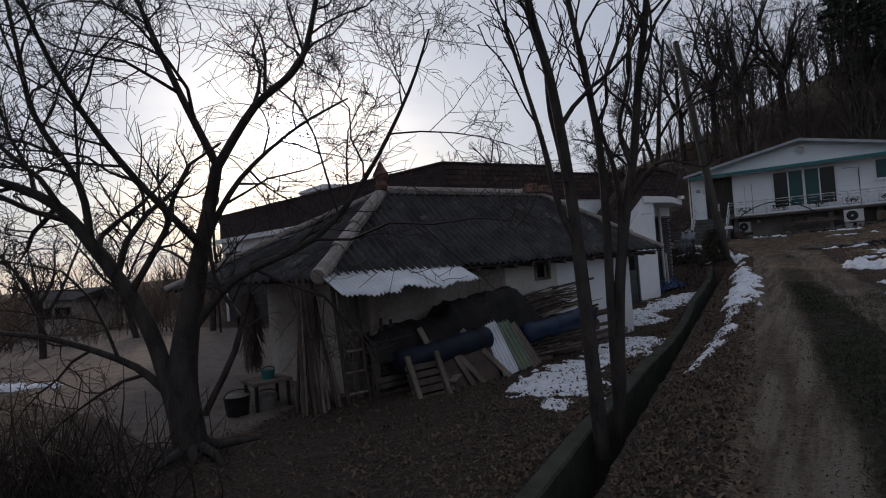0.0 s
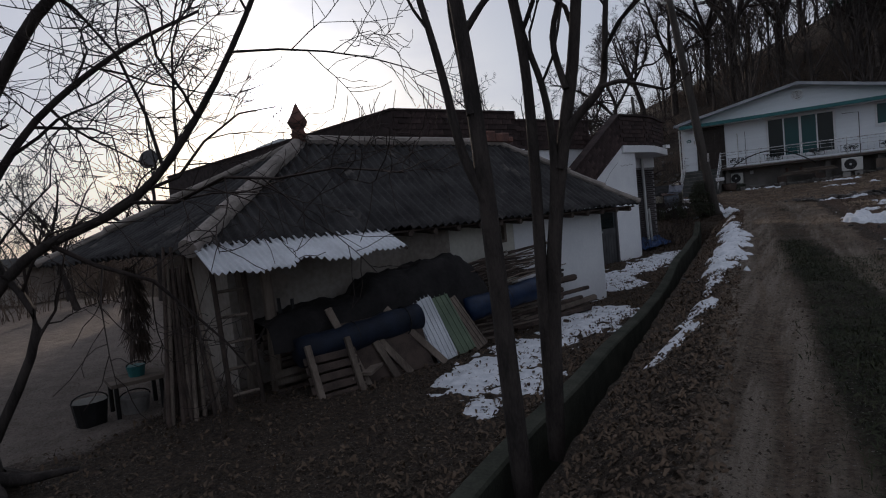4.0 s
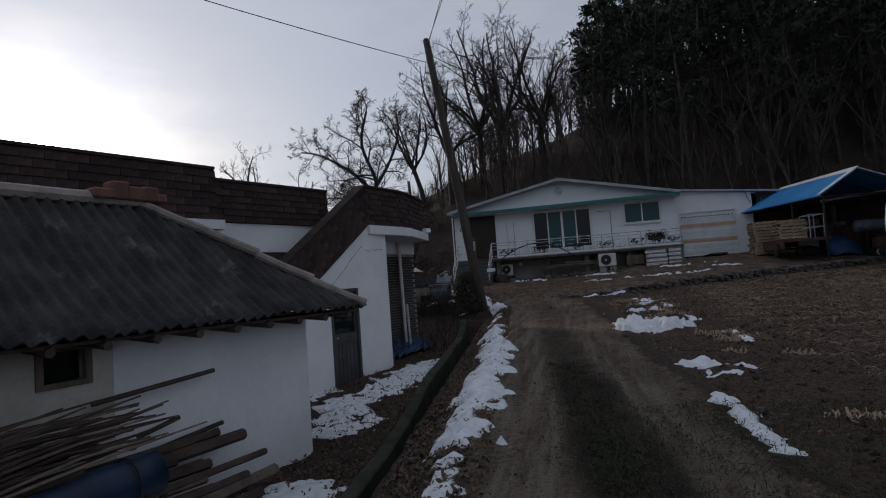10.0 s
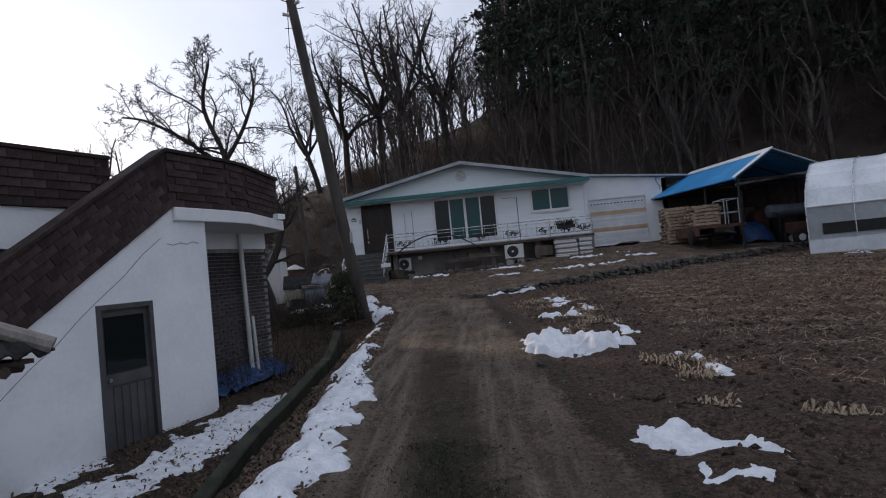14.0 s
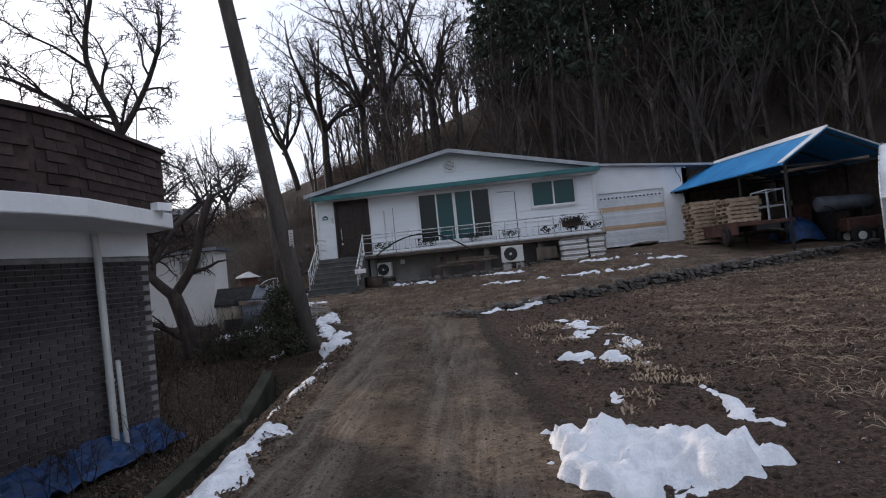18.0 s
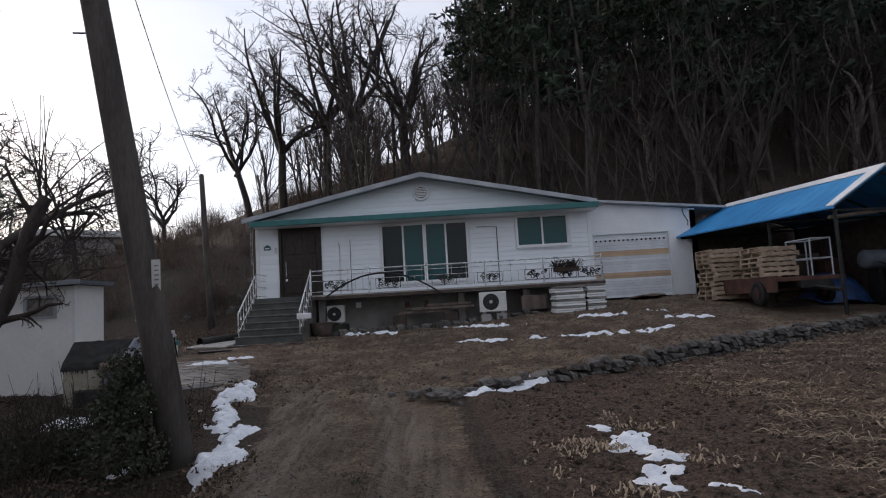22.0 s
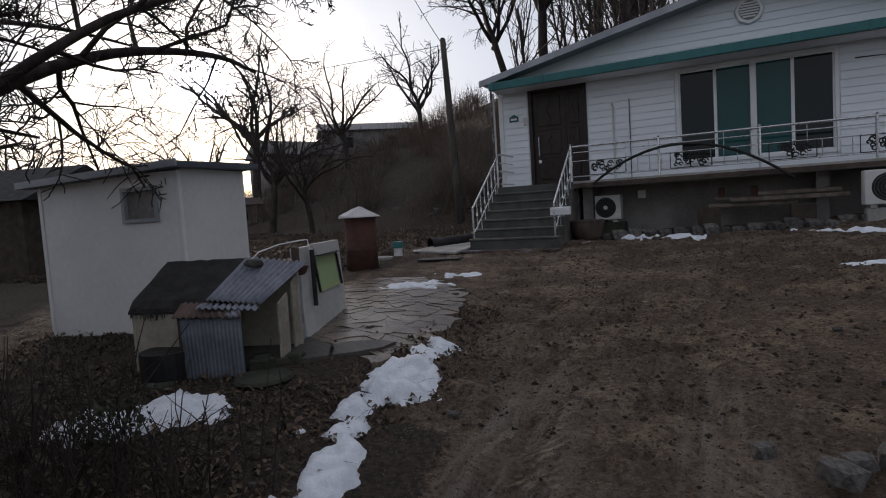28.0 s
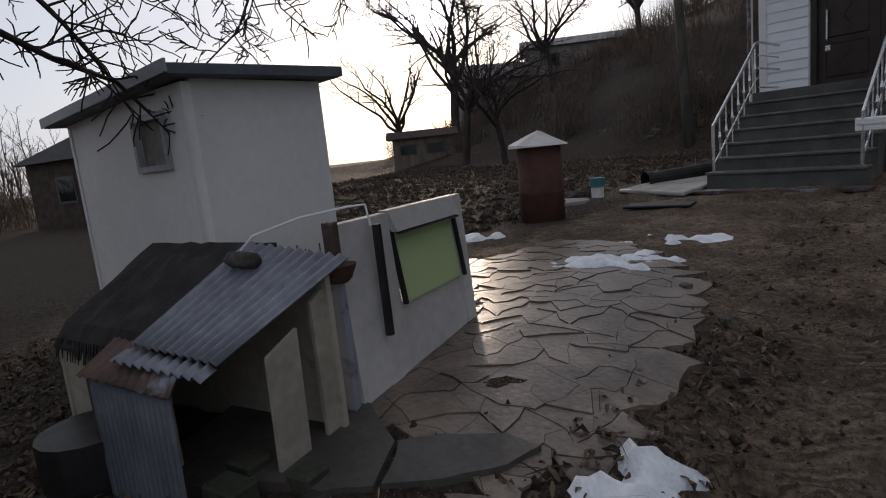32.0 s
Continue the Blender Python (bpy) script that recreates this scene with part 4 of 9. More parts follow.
part("roof", Shape().prism([ab(*p, 3.30) for p in ((-8.5, 14.2), (-6.98, 1.64), (-3.6, 1.30), (-1.17, 1.05), (-1.17, 14.0))], (0, 0, 0.08)), "concrete", rear)
part("wall", wall_with_holes(ab2(-8.7, 14.2), ab2(-0.97, 14.2), n_in[:2], 0.2, -0.5, lambda s: 3.9, []), "plaster", rear)
hut = thing("roof_hut", ab(-5.0, 13.0, 3.38), "small rooftop hut with a pale flat slab", "hut")
part("body", Shape().box(-5.2, -3.0, 11.6, 13.4, 3.38, 4.8, AB), "plaster_base", hut)
part("roof_slab", Shape().box(-5.5, -2.8, 11.3, 13.6, 4.8, 4.98, AB), "plaster", hut, "pale flat roof slab")

# ---- white bungalow ----
HX0, HX1, HY, HD = -5.45, 6.0, 38.5, 46.5
FL, EV, AP, APX = 2.69, 5.16, 6.62, 0.28
house = thing("bungalow", (0.3, 40, 1.8), "white clapboard bungalow with a low gable and teal fascia", "house")
HOLES = [(-4.67 - HX0, -3.26 - HX0, FL, 5.07), (-1.21 - HX0, 1.80 - HX0, 2.95, 5.02), (3.45 - HX0, 5.26 - HX0, 3.96, 5.06)]
part("wall", wall_with_holes((HX0, HY), (HX1, HY), (0, 1), 0.2, 1.0, lambda s: EV + 0.1, HOLES), "siding", house)
part("wall", wall_with_holes((HX0, HY + 0.2), (HX0, HD), (1, 0), 0.2, 1.0, lambda s: EV + 0.1, []), "siding", house)
part("wall", wall_with_holes((HX1, HY + 0.2), (HX1, HD), (-1, 0), 0.2, 1.0, lambda s: EV + 0.1, []), "siding", house)
part("wall", wall_with_holes((HX0, HD - 0.2), (HX1, HD - 0.2), (0, 1), 0.2, 1.0, lambda s: EV + 0.1, []), "siding", house)
part("gable", Shape().prism([(HX0, HY + 0.02, EV), (HX1, HY + 0.02, EV + 0.1), (HX1, HY + 0.02, 5.36), (APX, HY + 0.02, 6.56), (HX0, HY + 0.02, 5.36)], (0, 0.15, 0)), "siding", house)
part("ceiling", Shape().box(HX0, HX1, HY + 0.2, HD, EV + 0.0, EV + 0.05), "white_paint", house)
part("floor", Shape().box(HX0 + 0.2, HX1 - 0.2, HY + 0.2, HD - 0.2, FL - 0.1, FL), "wood_dark", house)
RX0, RX1, RY0, RY1 = -5.75, 6.16, 37.95, 47.0
for x0, x1, z0 in ((RX0, APX, 5.28), (APX, RX1, 5.31)):
    zl, zr = (z0, 6.55) if x1 == APX else (6.55, z0)
    part("roof_slope", Shape().hull8([(x0, RY0, zl), (x1, RY0, zr), (x1, RY1, zr), (x0, RY1, zl), (x0, RY0, zl + 0.07), (x1, RY0, zr + 0.07), (x1, RY1, zr + 0.07), (x0, RY1, zl + 0.07)]), "roof_sheet", house)
    part("barge_board", Shape().hull8([(x0, RY0 - 0.05, zl - 0.06), (x1, RY0 - 0.05, zr - 0.06), (x1, RY0 - 0.003, zr - 0.06), (x0, RY0 - 0.003, zl - 0.06), (x0, RY0 - 0.05, zl + 0.09), (x1, RY0 - 0.05, zr + 0.09), (x1, RY0 - 0.003, zr + 0.09), (x0, RY0 - 0.003, zl + 0.09)]), "roof_edge", house, "grey barge board")


# ---- bungalow: cladding, openings, balcony, steps ----
def slanted(x0, x1, y0, y1, zl0, zl1, zr0, zr1):
    return Shape().hull8([(x0, y0, zl0), (x1, y0, zr0), (x1, y1, zr0), (x0, y1, zl0), (x0, y0, zl1), (x1, y0, zr1), (x1, y1, zr1), (x0, y1, zl1)])


def lap_board(x0, x1, z, h, y=HY):
    return Shape().hull8([(x0, y - 0.028, z), (x1, y - 0.028, z), (x1, y - 0.003, z), (x0, y - 0.003, z), (x0, y - 0.010, z + h), (x1, y - 0.010, z + h), (x1, y - 0.003, z + h), (x0, y - 0.003, z + h)])


BOARD = 0.165
z = 2.70
while z < 5.02:
    spans, x = [], HX0 + 0.02
    for a, b, lo, hi in HOLES:
        a, b = a + HX0 - 0.05, b + HX0 + 0.05
        if z + BOARD > lo - 0.05 and z < hi + 0.05:
            spans.append((x, a))
            x = b
    spans.append((x, HX1 - 0.02))
    for a, b in spans:
        if b - a > 0.05:
            part("siding_board", lap_board(a, b, z, BOARD - 0.004), "siding", house)
    z += BOARD
z = 5.28
while z < 6.34:
    f = (6.44 - z - BOARD * 0.5) / (6.44 - 5.18)
    part("siding_board", lap_board(APX - 5.6 * f, APX + 5.6 * f, z, BOARD - 0.004, HY + 0.02), "siding", house)
    z += BOARD
for x in (HX0, HX1 - 0.07):
    part("corner_trim", Shape().box(x - 0.03, x + 0.09, HY - 0.04, HY - 0.001, 2.66, 5.1), "white_paint", house, bevel=0.006)
# teal gutter fascia with brackets
part("fascia", slanted(-5.40, 6.12, 37.62, 37.70, 5.04, 5.22, 5.08, 5.26), "teal", house, "teal green metal gutter fascia", bevel=0.01)
part("awning_roof", Shape().hull8([(-5.40, 37.70, 5.15), (6.12, 37.70, 5.20), (6.12, 38.47, 5.29), (-5.40, 38.47, 5.26), (-5.40, 37.70, 5.19), (6.12, 37.70, 5.24), (6.12, 38.47, 5.33), (-5.40, 38.47, 5.30)]), "teal", house, "teal green sheet over the porch")
for k in range(10):
    x = -5.3 + k * 1.25
    part("bracket", Shape().box(x, x + 0.035, 37.60, 37.622, 5.045 + 0.0035 * (x + 5.4), 5.225 + 0.0035 * (x + 5.4)), "teal", house)
part("soffit", Shape().box(-5.38, 6.1, 37.72, 38.46, 5.06, 5.075), "white_paint", house)
# octagonal gable vent
vent = part("gable_vent", Shape().tube([(0.26, 38.46, 6.03), (0.26, 38.42, 6.03)], [0.29, 0.27], 8), "white_paint", house, "octagonal white louvred vent")
part("vent_hole", Shape().tube([(0.26, 38.425, 6.03), (0.26, 38.412, 6.03)], 0.20, 16), "plaster_base", vent)
for k in range(6):
    zz = 5.88 + k * 0.055
    w = math.sqrt(max(0.0, 0.19 ** 2 - (zz + 0.01 - 6.03) ** 2))
    part("louvre", Shape().hull8([(0.26 - w, 38.39, zz), (0.26 + w, 38.39, zz), (0.26 + w, 38.41, zz + 0.03), (0.26 - w, 38.41, zz + 0.03), (0.26 - w, 38.39, zz + 0.008), (0.26 + w, 38.39, zz + 0.008), (0.26 + w, 38.41, zz + 0.038), (0.26 - w, 38.41, zz + 0.038)]), "white_paint", vent)


def window_unit(name, x0, x1, z0, z1, panes, label):
    w = part(name, wall_with_holes((x0, HY - 0.045), (x1, HY - 0.045), (0, 1), 0.14, z0, lambda s: z1, [(0.07, x1 - x0 - 0.07, z0 + 0.07, z1 - 0.07)]), "white_paint", house, label)
    n = len(panes)
    pw = (x1 - x0 - 0.14) / n
    for k, mat in enumerate(panes):
        a = x0 + 0.07 + k * pw
        part("pane", Shape().box(a + 0.03, a + pw - 0.03, HY + 0.03 + 0.02 * (k % 2), HY + 0.04 + 0.02 * (k % 2), z0 + 0.1, z1 - 0.1), mat, w)
        for q in (a, a + pw - 0.032):
            part("stile", Shape().box(q, q + 0.032, HY + 0.012, HY + 0.07, z0 + 0.07, z1 - 0.07), "white_paint", w)
        for q in (z0 + 0.07, z1 - 0.105):
            part("sash_rail", Shape().box(a + 0.032, a + pw - 0.032, HY + 0.014, HY + 0.068, q, q + 0.035), "white_paint", w)
    return w


window_unit("patio_window", -1.24, 1.83, 2.92, 5.04, ("dark_glass", "teal_glass", "teal_glass", "dark_glass"), "wide four-pane window, teal tinted glass")
part("mullion", Shape().box(0.24, 0.36, HY - 0.05, HY + 0.09, 2.99, 4.97), "white_paint", house, bevel=0.005)
w2 = window_unit("window", 3.42, 5.29, 3.93, 5.08, ("teal_glass", "teal_glass"), "two-pane window, teal tinted glass, with a frilled cloth on the sill")
frill = Shape()
for k in range(22):
    x = 3.5 + k * 0.078
    frill.tube([(x, HY - 0.06, 3.96), (x + 0.02, HY - 0.08, 3.9 - 0.03 * (k % 3)), (x - 0.01, HY - 0.07, 3.86 - 0.02 * (k % 2))], [0.02, 0.026, 0.008], 5)
part("sill_frill", frill, "white_paint", w2)
# front door
fd = part("front_door", Shape().box(-4.60, -3.33, HY + 0.05, HY + 0.11, FL, 4.99), "door_dark", house, "dark bronze entrance door with carved panels")
for q in ((-4.69, -4.60, FL, 5.07), (-3.33, -3.24, FL, 5.07), (-4.60, -3.33, 4.99, 5.07)):
    part("door_frame", Shape().box(q[0], q[1], HY - 0.04, HY + 0.13, q[2], q[3]), "door_dark", fd, bevel=0.006)
for x0, x1 in ((-4.52, -3.86), (-3.72, -3.40)):
    for z0, z1 in ((2.82, 3.35), (3.45, 4.05), (4.15, 4.88)):
        part("door_panel", Shape().box(x0 + 0.04, x1 - 0.04, HY + 0.028, HY + 0.055, z0, z1), "door_dark", fd, bevel=0.014)
        part("panel_relief", Shape().tube([((x0 + x1) / 2 + 0.05 * math.sin(k * 0.9), HY + 0.03, lerp(z0 + 0.07, z1 - 0.07, k / 10)) for k in range(11)], 0.012, 6), "door_dark", fd)
part("door_leaf_edge", Shape().box(-3.82, -3.76, HY + 0.03, HY + 0.055, FL + 0.05, 4.95), "door_dark", fd)
part("handle", Shape().tube([(-4.46, HY + 0.04, 3.40), (-4.46, HY - 0.02, 3.43), (-4.46, HY - 0.02, 3.88), (-4.46, HY + 0.04, 3.91)], 0.016, 8), "steel", fd, "long steel pull handle")
part("lock", Shape().box(-4.50, -4.42, HY + 0.015, HY + 0.05, 3.24, 3.34), "steel", fd, bevel=0.01)
plate = part("number_plate", Shape().prism([(-5.2, HY - 0.034, 4.34), (-4.96, HY - 0.034, 4.34), (-4.96, HY - 0.034, 4.46), (-5.08, HY - 0.034, 4.53), (-5.2, HY - 0.034, 4.46)], (0, 0.012, 0)), "teal", house, "blue-green house number plate")
part("plate_bar", Shape().box(-5.16, -5.0, HY - 0.038, HY - 0.035, 4.385, 4.43), "white_paint", plate)
part("doorbell", Shape().box(-4.83, -4.75, HY - 0.045, HY - 0.02, 4.22, 4.42), "ac", house, bevel=0.006)
part("wall_conduit", Shape().tube([(-2.62, HY - 0.045, 2.72), (-2.62, HY - 0.045, 4.4), (-2.64, HY - 0.045, 4.45), (-2.64, HY - 0.02, 4.48)], 0.022, 7), "ac", house)
part("wall_conduit", Shape().tube([(-2.25, HY - 0.04, 2.72), (-2.25, HY - 0.04, 4.55)], 0.01, 6), "iron", house)
part("wall_conduit", Shape().tube([(2.78, HY - 0.04, 2.72), (2.78, HY - 0.04, 4.72), (2.1, HY - 0.04, 4.74)], 0.014, 6), "iron", house)
part("porch_post", Shape().tube([(-5.38, 37.75, FL), (-5.38, 37.72, 5.05)], 0.03, 8), "rust", house)
part("downpipe", Shape().tube([(-5.55, 38.3, 2.0), (-5.55, 38.3, 5.1)], 0.035, 8), "ac", house)

# balcony slab and its underside
part("balcony_slab", Shape().box(-3.3, 5.97, 37.08, 38.48, 2.53, 2.68), "concrete", house, "dark stained concrete balcony slab", bevel=0.01)
part("balcony_edge", Shape().box(-3.3, 5.97, 37.04, 37.08, 2.55, 2.63), "wood_dark", house)
part("plinth", Shape().box(-3.3, 5.95, 38.30, 38.47, 1.0, 2.53), "plaster_base", house, "grey rendered plinth")
for x in (-3.2, 1.3, 3.4, 5.8):
    part("pier", Shape().box(x, x + 0.22, 37.5, 38.3, 1.0, 2.53), "plaster_base", house)
# landing and seven steps
part("landing", Shape().box(-5.25, -3.29, 37.45, 38.47, 1.0, FL - 0.005), "step", house, bevel=0.01)
for k in range(7):
    z1 = 1.345 + 0.192 * (k + 1) - 0.004
    if k < 6:
        part("step", Shape().box(-5.22, -3.31, 35.61 + 0.265 * k, 35.61 + 0.265 * (k + 1) - 0.002 if k < 5 else 37.445, 0.95, z1), "step", house, bevel=0.012)
        part("tread", Shape().box(-5.24, -3.29, 35.575 + 0.265 * k, 35.875 + 0.265 * k - 0.003 if k < 5 else 37.443, z1 + 0.003, z1 + 0.038), "step", house, "worn grey-green tread", bevel=0.006)
    # thin darker plate paints the shade on each riser, setting off the treads
    part("riser", Shape().box(-5.225, -3.305, 35.602 + 0.265 * k if k < 6 else 37.443, 35.609 + 0.265 * k if k < 6 else 37.449, 1.0 if k == 0 else z1 - 0.155, z1 - 0.002), "riser", house, "riser plate with shade put into its colour")
part("step_mat", Shape().box(-5.3, -3.2, 35.28, 35.58, 1.30, 1.335), "rust", house, "dark ribbed rubber mat")


def rail_run(points, names=("top_rail", "lower_rail"), lift=(0.0, -0.62)):
    for nm, dz in zip(names, lift):
        part(nm, Shape().tube([(x, y, zz + dz) for x, y, zz in points], 0.022 if dz == 0 else 0.013, 8), "steel", rail)


rail = thing("stair_railing", (-4.3, 36.5, 1.35), "stainless steel stair and balcony railing with black iron scroll panels", "railing")
for x in (-5.14, -3.36):
    rail_run([(x, 35.64, 2.22), (x, 37.35, 3.45), (x, 37.45, 3.47)] if x < -4 else [(x, 35.64, 2.22), (x, 37.12, 3.40)], lift=(0.0, -0.55))
    for k in range(8):
        y = 35.64 + k * 0.235
        zz = 2.22 + (y - 35.64) * 0.72
        gz = 1.345 + 0.192 * min(7, int((y - 35.61) / 0.265) + 1)
        part("baluster", Shape().tube([(x, y, gz - 0.01), (x, y, (gz + zz) / 2 - 0.09), (x, y, (gz + zz) / 2), (x, y, (gz + zz) / 2 + 0.09), (x, y, zz)], [0.011, 0.011, 0.024, 0.011, 0.011] if k else [0.024] * 5, 6), "steel", rail)
rail_run([(-5.14, 37.45, 3.47), (-5.16, 38.45, 3.47)], lift=(0.0, -0.2))
rail_run([(-5.14, 37.45, 3.07), (-5.16, 38.45, 3.07)], lift=(0.0, -0.3))
BY, BZ = 37.12, 3.44
for nm, zz, r in (("top_rail", BZ, 0.024), ("middle_rail", BZ - 0.13, 0.012), ("lower_rail", 2.78, 0.012), ("panel_rail", 3.12, 0.010)):
    part(nm, Shape().tube([(-3.30, BY, zz), (5.92, BY, zz)], r, 8), "steel", rail)
for x in (-3.34, -1.5, 0.35, 2.2, 4.05, 5.9):
    part("post", Shape().tube([(x, BY, 2.68), (x, BY, BZ + 0.02)], 0.026, 8), "steel", rail)
    part("post_ball", Shape().tube([(x, BY, BZ + 0.02), (x, BY, BZ + 0.045), (x, BY, BZ + 0.07)], [0.015, 0.032, 0.006], 8), "steel", rail)
for k in range(38):
    x = -3.1 + k * 0.235
    if (x + 3.1) % 1.65 > 0.9:
        part("baluster", Shape().tube([(x, BY, 2.78), (x, BY, 3.12 if k % 2 else BZ)], 0.008, 6), "steel", rail)
rnd = random.Random(5)
for px in (-2.95, -1.28, 0.5, 1.95, 3.45, 4.3, 5.15):
    s = Shape()
    for x0 in (px, px + 0.78):
        s.tube([(x0, BY, 2.80), (x0, BY, 3.11)], 0.009, 5)
    for zz in (2.80, 3.11):
        s.tube([(px, BY, zz), (px + 0.78, BY, zz)], 0.009, 5)
    s.tube([(px + 0.39, BY, 2.80), (px + 0.37, BY, 2.92), (px + 0.42, BY, 3.0)], 0.016, 5)
    for q in range(19):
        cx, cz, rr = px + 0.1 + rnd.random() * 0.58, 2.86 + rnd.random() * 0.2, 0.035 + rnd.random() * 0.04
        s.tube([(cx + (rr - a * 0.003) * math.cos(a * 0.7), BY, cz + (rr - a * 0.003) * math.sin(a * 0.7)) for a in range(9)], 0.014, 5)
    part("scroll_panel", s, "iron", rail, "black cast iron scroll panel")

planter = thing("hanging_planter", (4.75, 37.0, 2.95), "dark trough with a withered plant hung on the balcony rail", "planter")
part("trough", Shape().box(4.35, 5.15, 36.93, 37.09, 2.98, 3.12), "wood_dark", planter, bevel=0.01)
for x in (4.5, 5.0):
    part("hook", Shape().tube([(x, 36.95, 3.10), (x, 36.97, 3.40), (x, 37.12, 3.475)], 0.008, 5), "iron", planter)
wither = Shape()
rpl = random.Random(31)
for k in range(130):
    q0 = Vector((rpl.uniform(4.38, 5.12), rpl.uniform(36.95, 37.07), 3.11))
    q1 = q0 + Vector((rpl.uniform(-0.2, 0.2), rpl.uniform(-0.16, 0.06), rpl.uniform(0.05, 0.26)))
    q2 = q1 + Vector((rpl.uniform(-0.16, 0.16), rpl.uniform(-0.14, 0.04), rpl.uniform(-0.25, 0.06)))
    wither.tube([q0, q1, q2], [0.008, 0.010, 0.005], 4)
tagged(part("withered_plant", wither, "twig", planter), kind="stuff")

mail = thing("letter_box", (-3.24, 35.7, 2.0), "small white wall letter box on the stair railing", "letter box")
part("box", Shape().box(-3.44, -3.04, 35.62, 35.74, 1.99, 2.15), "white_paint", mail, bevel=0.01)
part("flap", Shape().box(-3.41, -3.07, 35.605, 35.62, 2.07, 2.13), "white_paint", mail)
part("hook", Shape().tube([(-3.34, 35.66, 2.15), (-3.34, 35.65, 2.22)], 0.01, 5), "steel", mail)

# air conditioning units
def outdoor_unit(x0, x1, y0, y1, z0, z1, label):
    a = thing("air_conditioner", ((x0 + x1) / 2, (y0 + y1) / 2, z0), label, "air conditioner")
    part("casing", Shape().box(x0, x1, y0, y1, z0, z1), "ac", a, bevel=0.015)
    cx, cz, r = x0 + (x1 - x0) * 0.42, (z0 + z1) / 2, (z1 - z0) * 0.42
    g = part("grille", Shape().tube([(cx, y0 + 0.004, cz), (cx, y0 - 0.012, cz)], [r, r * 0.94], 24), "iron", a)
    for k in range(4):
        rr = r * (0.25 + 0.2 * k)
        part("grille_ring", Shape().tube([(cx + rr * math.cos(q * math.pi / 10), y0 - 0.016, cz + rr * math.sin(q * math.pi / 10)) for q in range(21)], 0.005, 5), "door_grey", g)
    part("hub", Shape().tube([(cx, y0 - 0.01, cz), (cx, y0 - 0.022, cz)], r * 0.2, 12), "ac", g)
    for k in range(5):
        part("vent_slot", Shape().box(x0 + (x1 - x0) * 0.84, x1 - 0.03, y0 - 0.006, y0 + 0.002, z0 + 0.1 + k * 0.1, z0 + 0.13 + k * 0.1), "ac", a)
    part("foot", Shape().box(x0 + 0.08, x0 + 0.18, y0, y1, z0 - 0.06, z0), "concrete", a)
    part("foot", Shape().box(x1 - 0.18, x1 - 0.08, y0, y1, z0 - 0.06, z0), "concrete", a)
    return a


outdoor_unit(1.94, 2.77, 36.72, 37.05, 1.86, 2.47, "large grey-white outdoor air conditioning unit on blocks")
outdoor_unit(-2.95, -2.38, 37.55, 37.85, 1.78, 2.33, "small grimy outdoor air conditioning unit")
for x in (1.98, 2.45):
    b = tagged(part("concrete_block", Shape().box(x, x + 0.3, 36.74, 37.02, top_z(x + 0.1, 36.8) - 0.08, 1.80), "concrete", None, bevel=0.012), "grey concrete block under the air conditioner", "block", "blocks")
tagged(part("unit_plinth", Shape().box(-3.0, -2.3, 37.5, 37.9, 1.2, 1.72), "concrete_mossy", None, bevel=0.01), "rough concrete plinth under a small unit", "plinth")

# stacks of old boards
def board_stack(x0, x1, y0, y1, z0, n, th, label):
    st = thing("board_stack", ((x0 + x1) / 2, (y0 + y1) / 2, z0), label, "stack", "board stacks")
    r = random.Random(int(x0 * 10))
    for k in range(n):
        dx, dy = r.uniform(-0.03, 0.03), r.uniform(-0.04, 0.04)
        part("board", Shape().box(x0 + dx, x1 + dx, y0 + dy, y1 + dy, z0 + k * th, z0 + k * th + th - 0.012, None), "shed_panel" if k % 3 else "plaster_base", st, bevel=0.006)


board_stack(4.14, 5.0, 35.9, 36.75, 1.66, 13, 0.066, "stack of dirty white boards beside the balcony")
board_stack(5.08, 5.62, 35.9, 36.75, 1.70, 13, 0.064, "stack of grey-white boards beside the balcony")

# clutter along the plinth
hose = tagged(part("bent_pipe", Shape().tube([(-2.85 + 3.75 * k / 16, 36.95 - 0.25 * math.sin(k / 16 * 3.1), 1.75 + 1.5 * math.sin(math.pi * (0.16 + 0.72 * k / 16)) ** 0.8) for k in range(17)], 0.028, 7), "iron", None), "long black pipe bent in an arch in front of the balcony", "pipe")
pot = thing("clay_pot", (-2.95, 36.75, top_z(-2.95, 36.75)), "dark glazed pot beside the steps", "pot")
pz = top_z(-2.95, 36.75)
part("body", Shape().tube([(-2.95, 36.75, pz - 0.03), (-2.95, 36.75, pz + 0.1), (-2.95, 36.75, pz + 0.3), (-2.95, 36.75, pz + 0.38), (-2.95, 36.75, pz + 0.4)], [0.24, 0.3, 0.34, 0.33, 0.30], 16), "wood_dark", pot, smooth=True)
part("rim", Shape().tube([(-2.95, 36.75, pz + 0.38), (-2.95, 36.75, pz + 0.42)], [0.35, 0.34], 16), "wood_dark", pot)
for k, (x, y, ln) in enumerate(((-0.6, 37.3, 1.6), (-0.2, 37.2, 2.0), (0.3, 37.35, 1.4))):
    tagged(part("timber", Shape().box(x, x + ln, y, y + 0.09, 1.93 + 0.1 * k, 2.01 + 0.1 * k), "wood_old", None, bevel=0.01), "old timber beam stacked under the balcony", "timber", "timbers")
for x in (-0.5, 1.15):
    tagged(part("crate", Shape().box(x - 0.3, x + 0.12, 37.2, 37.5, 1.42, 1.93), "wood_dark", None, bevel=0.02), "dark wooden crate under the balcony", "crate", "crates")
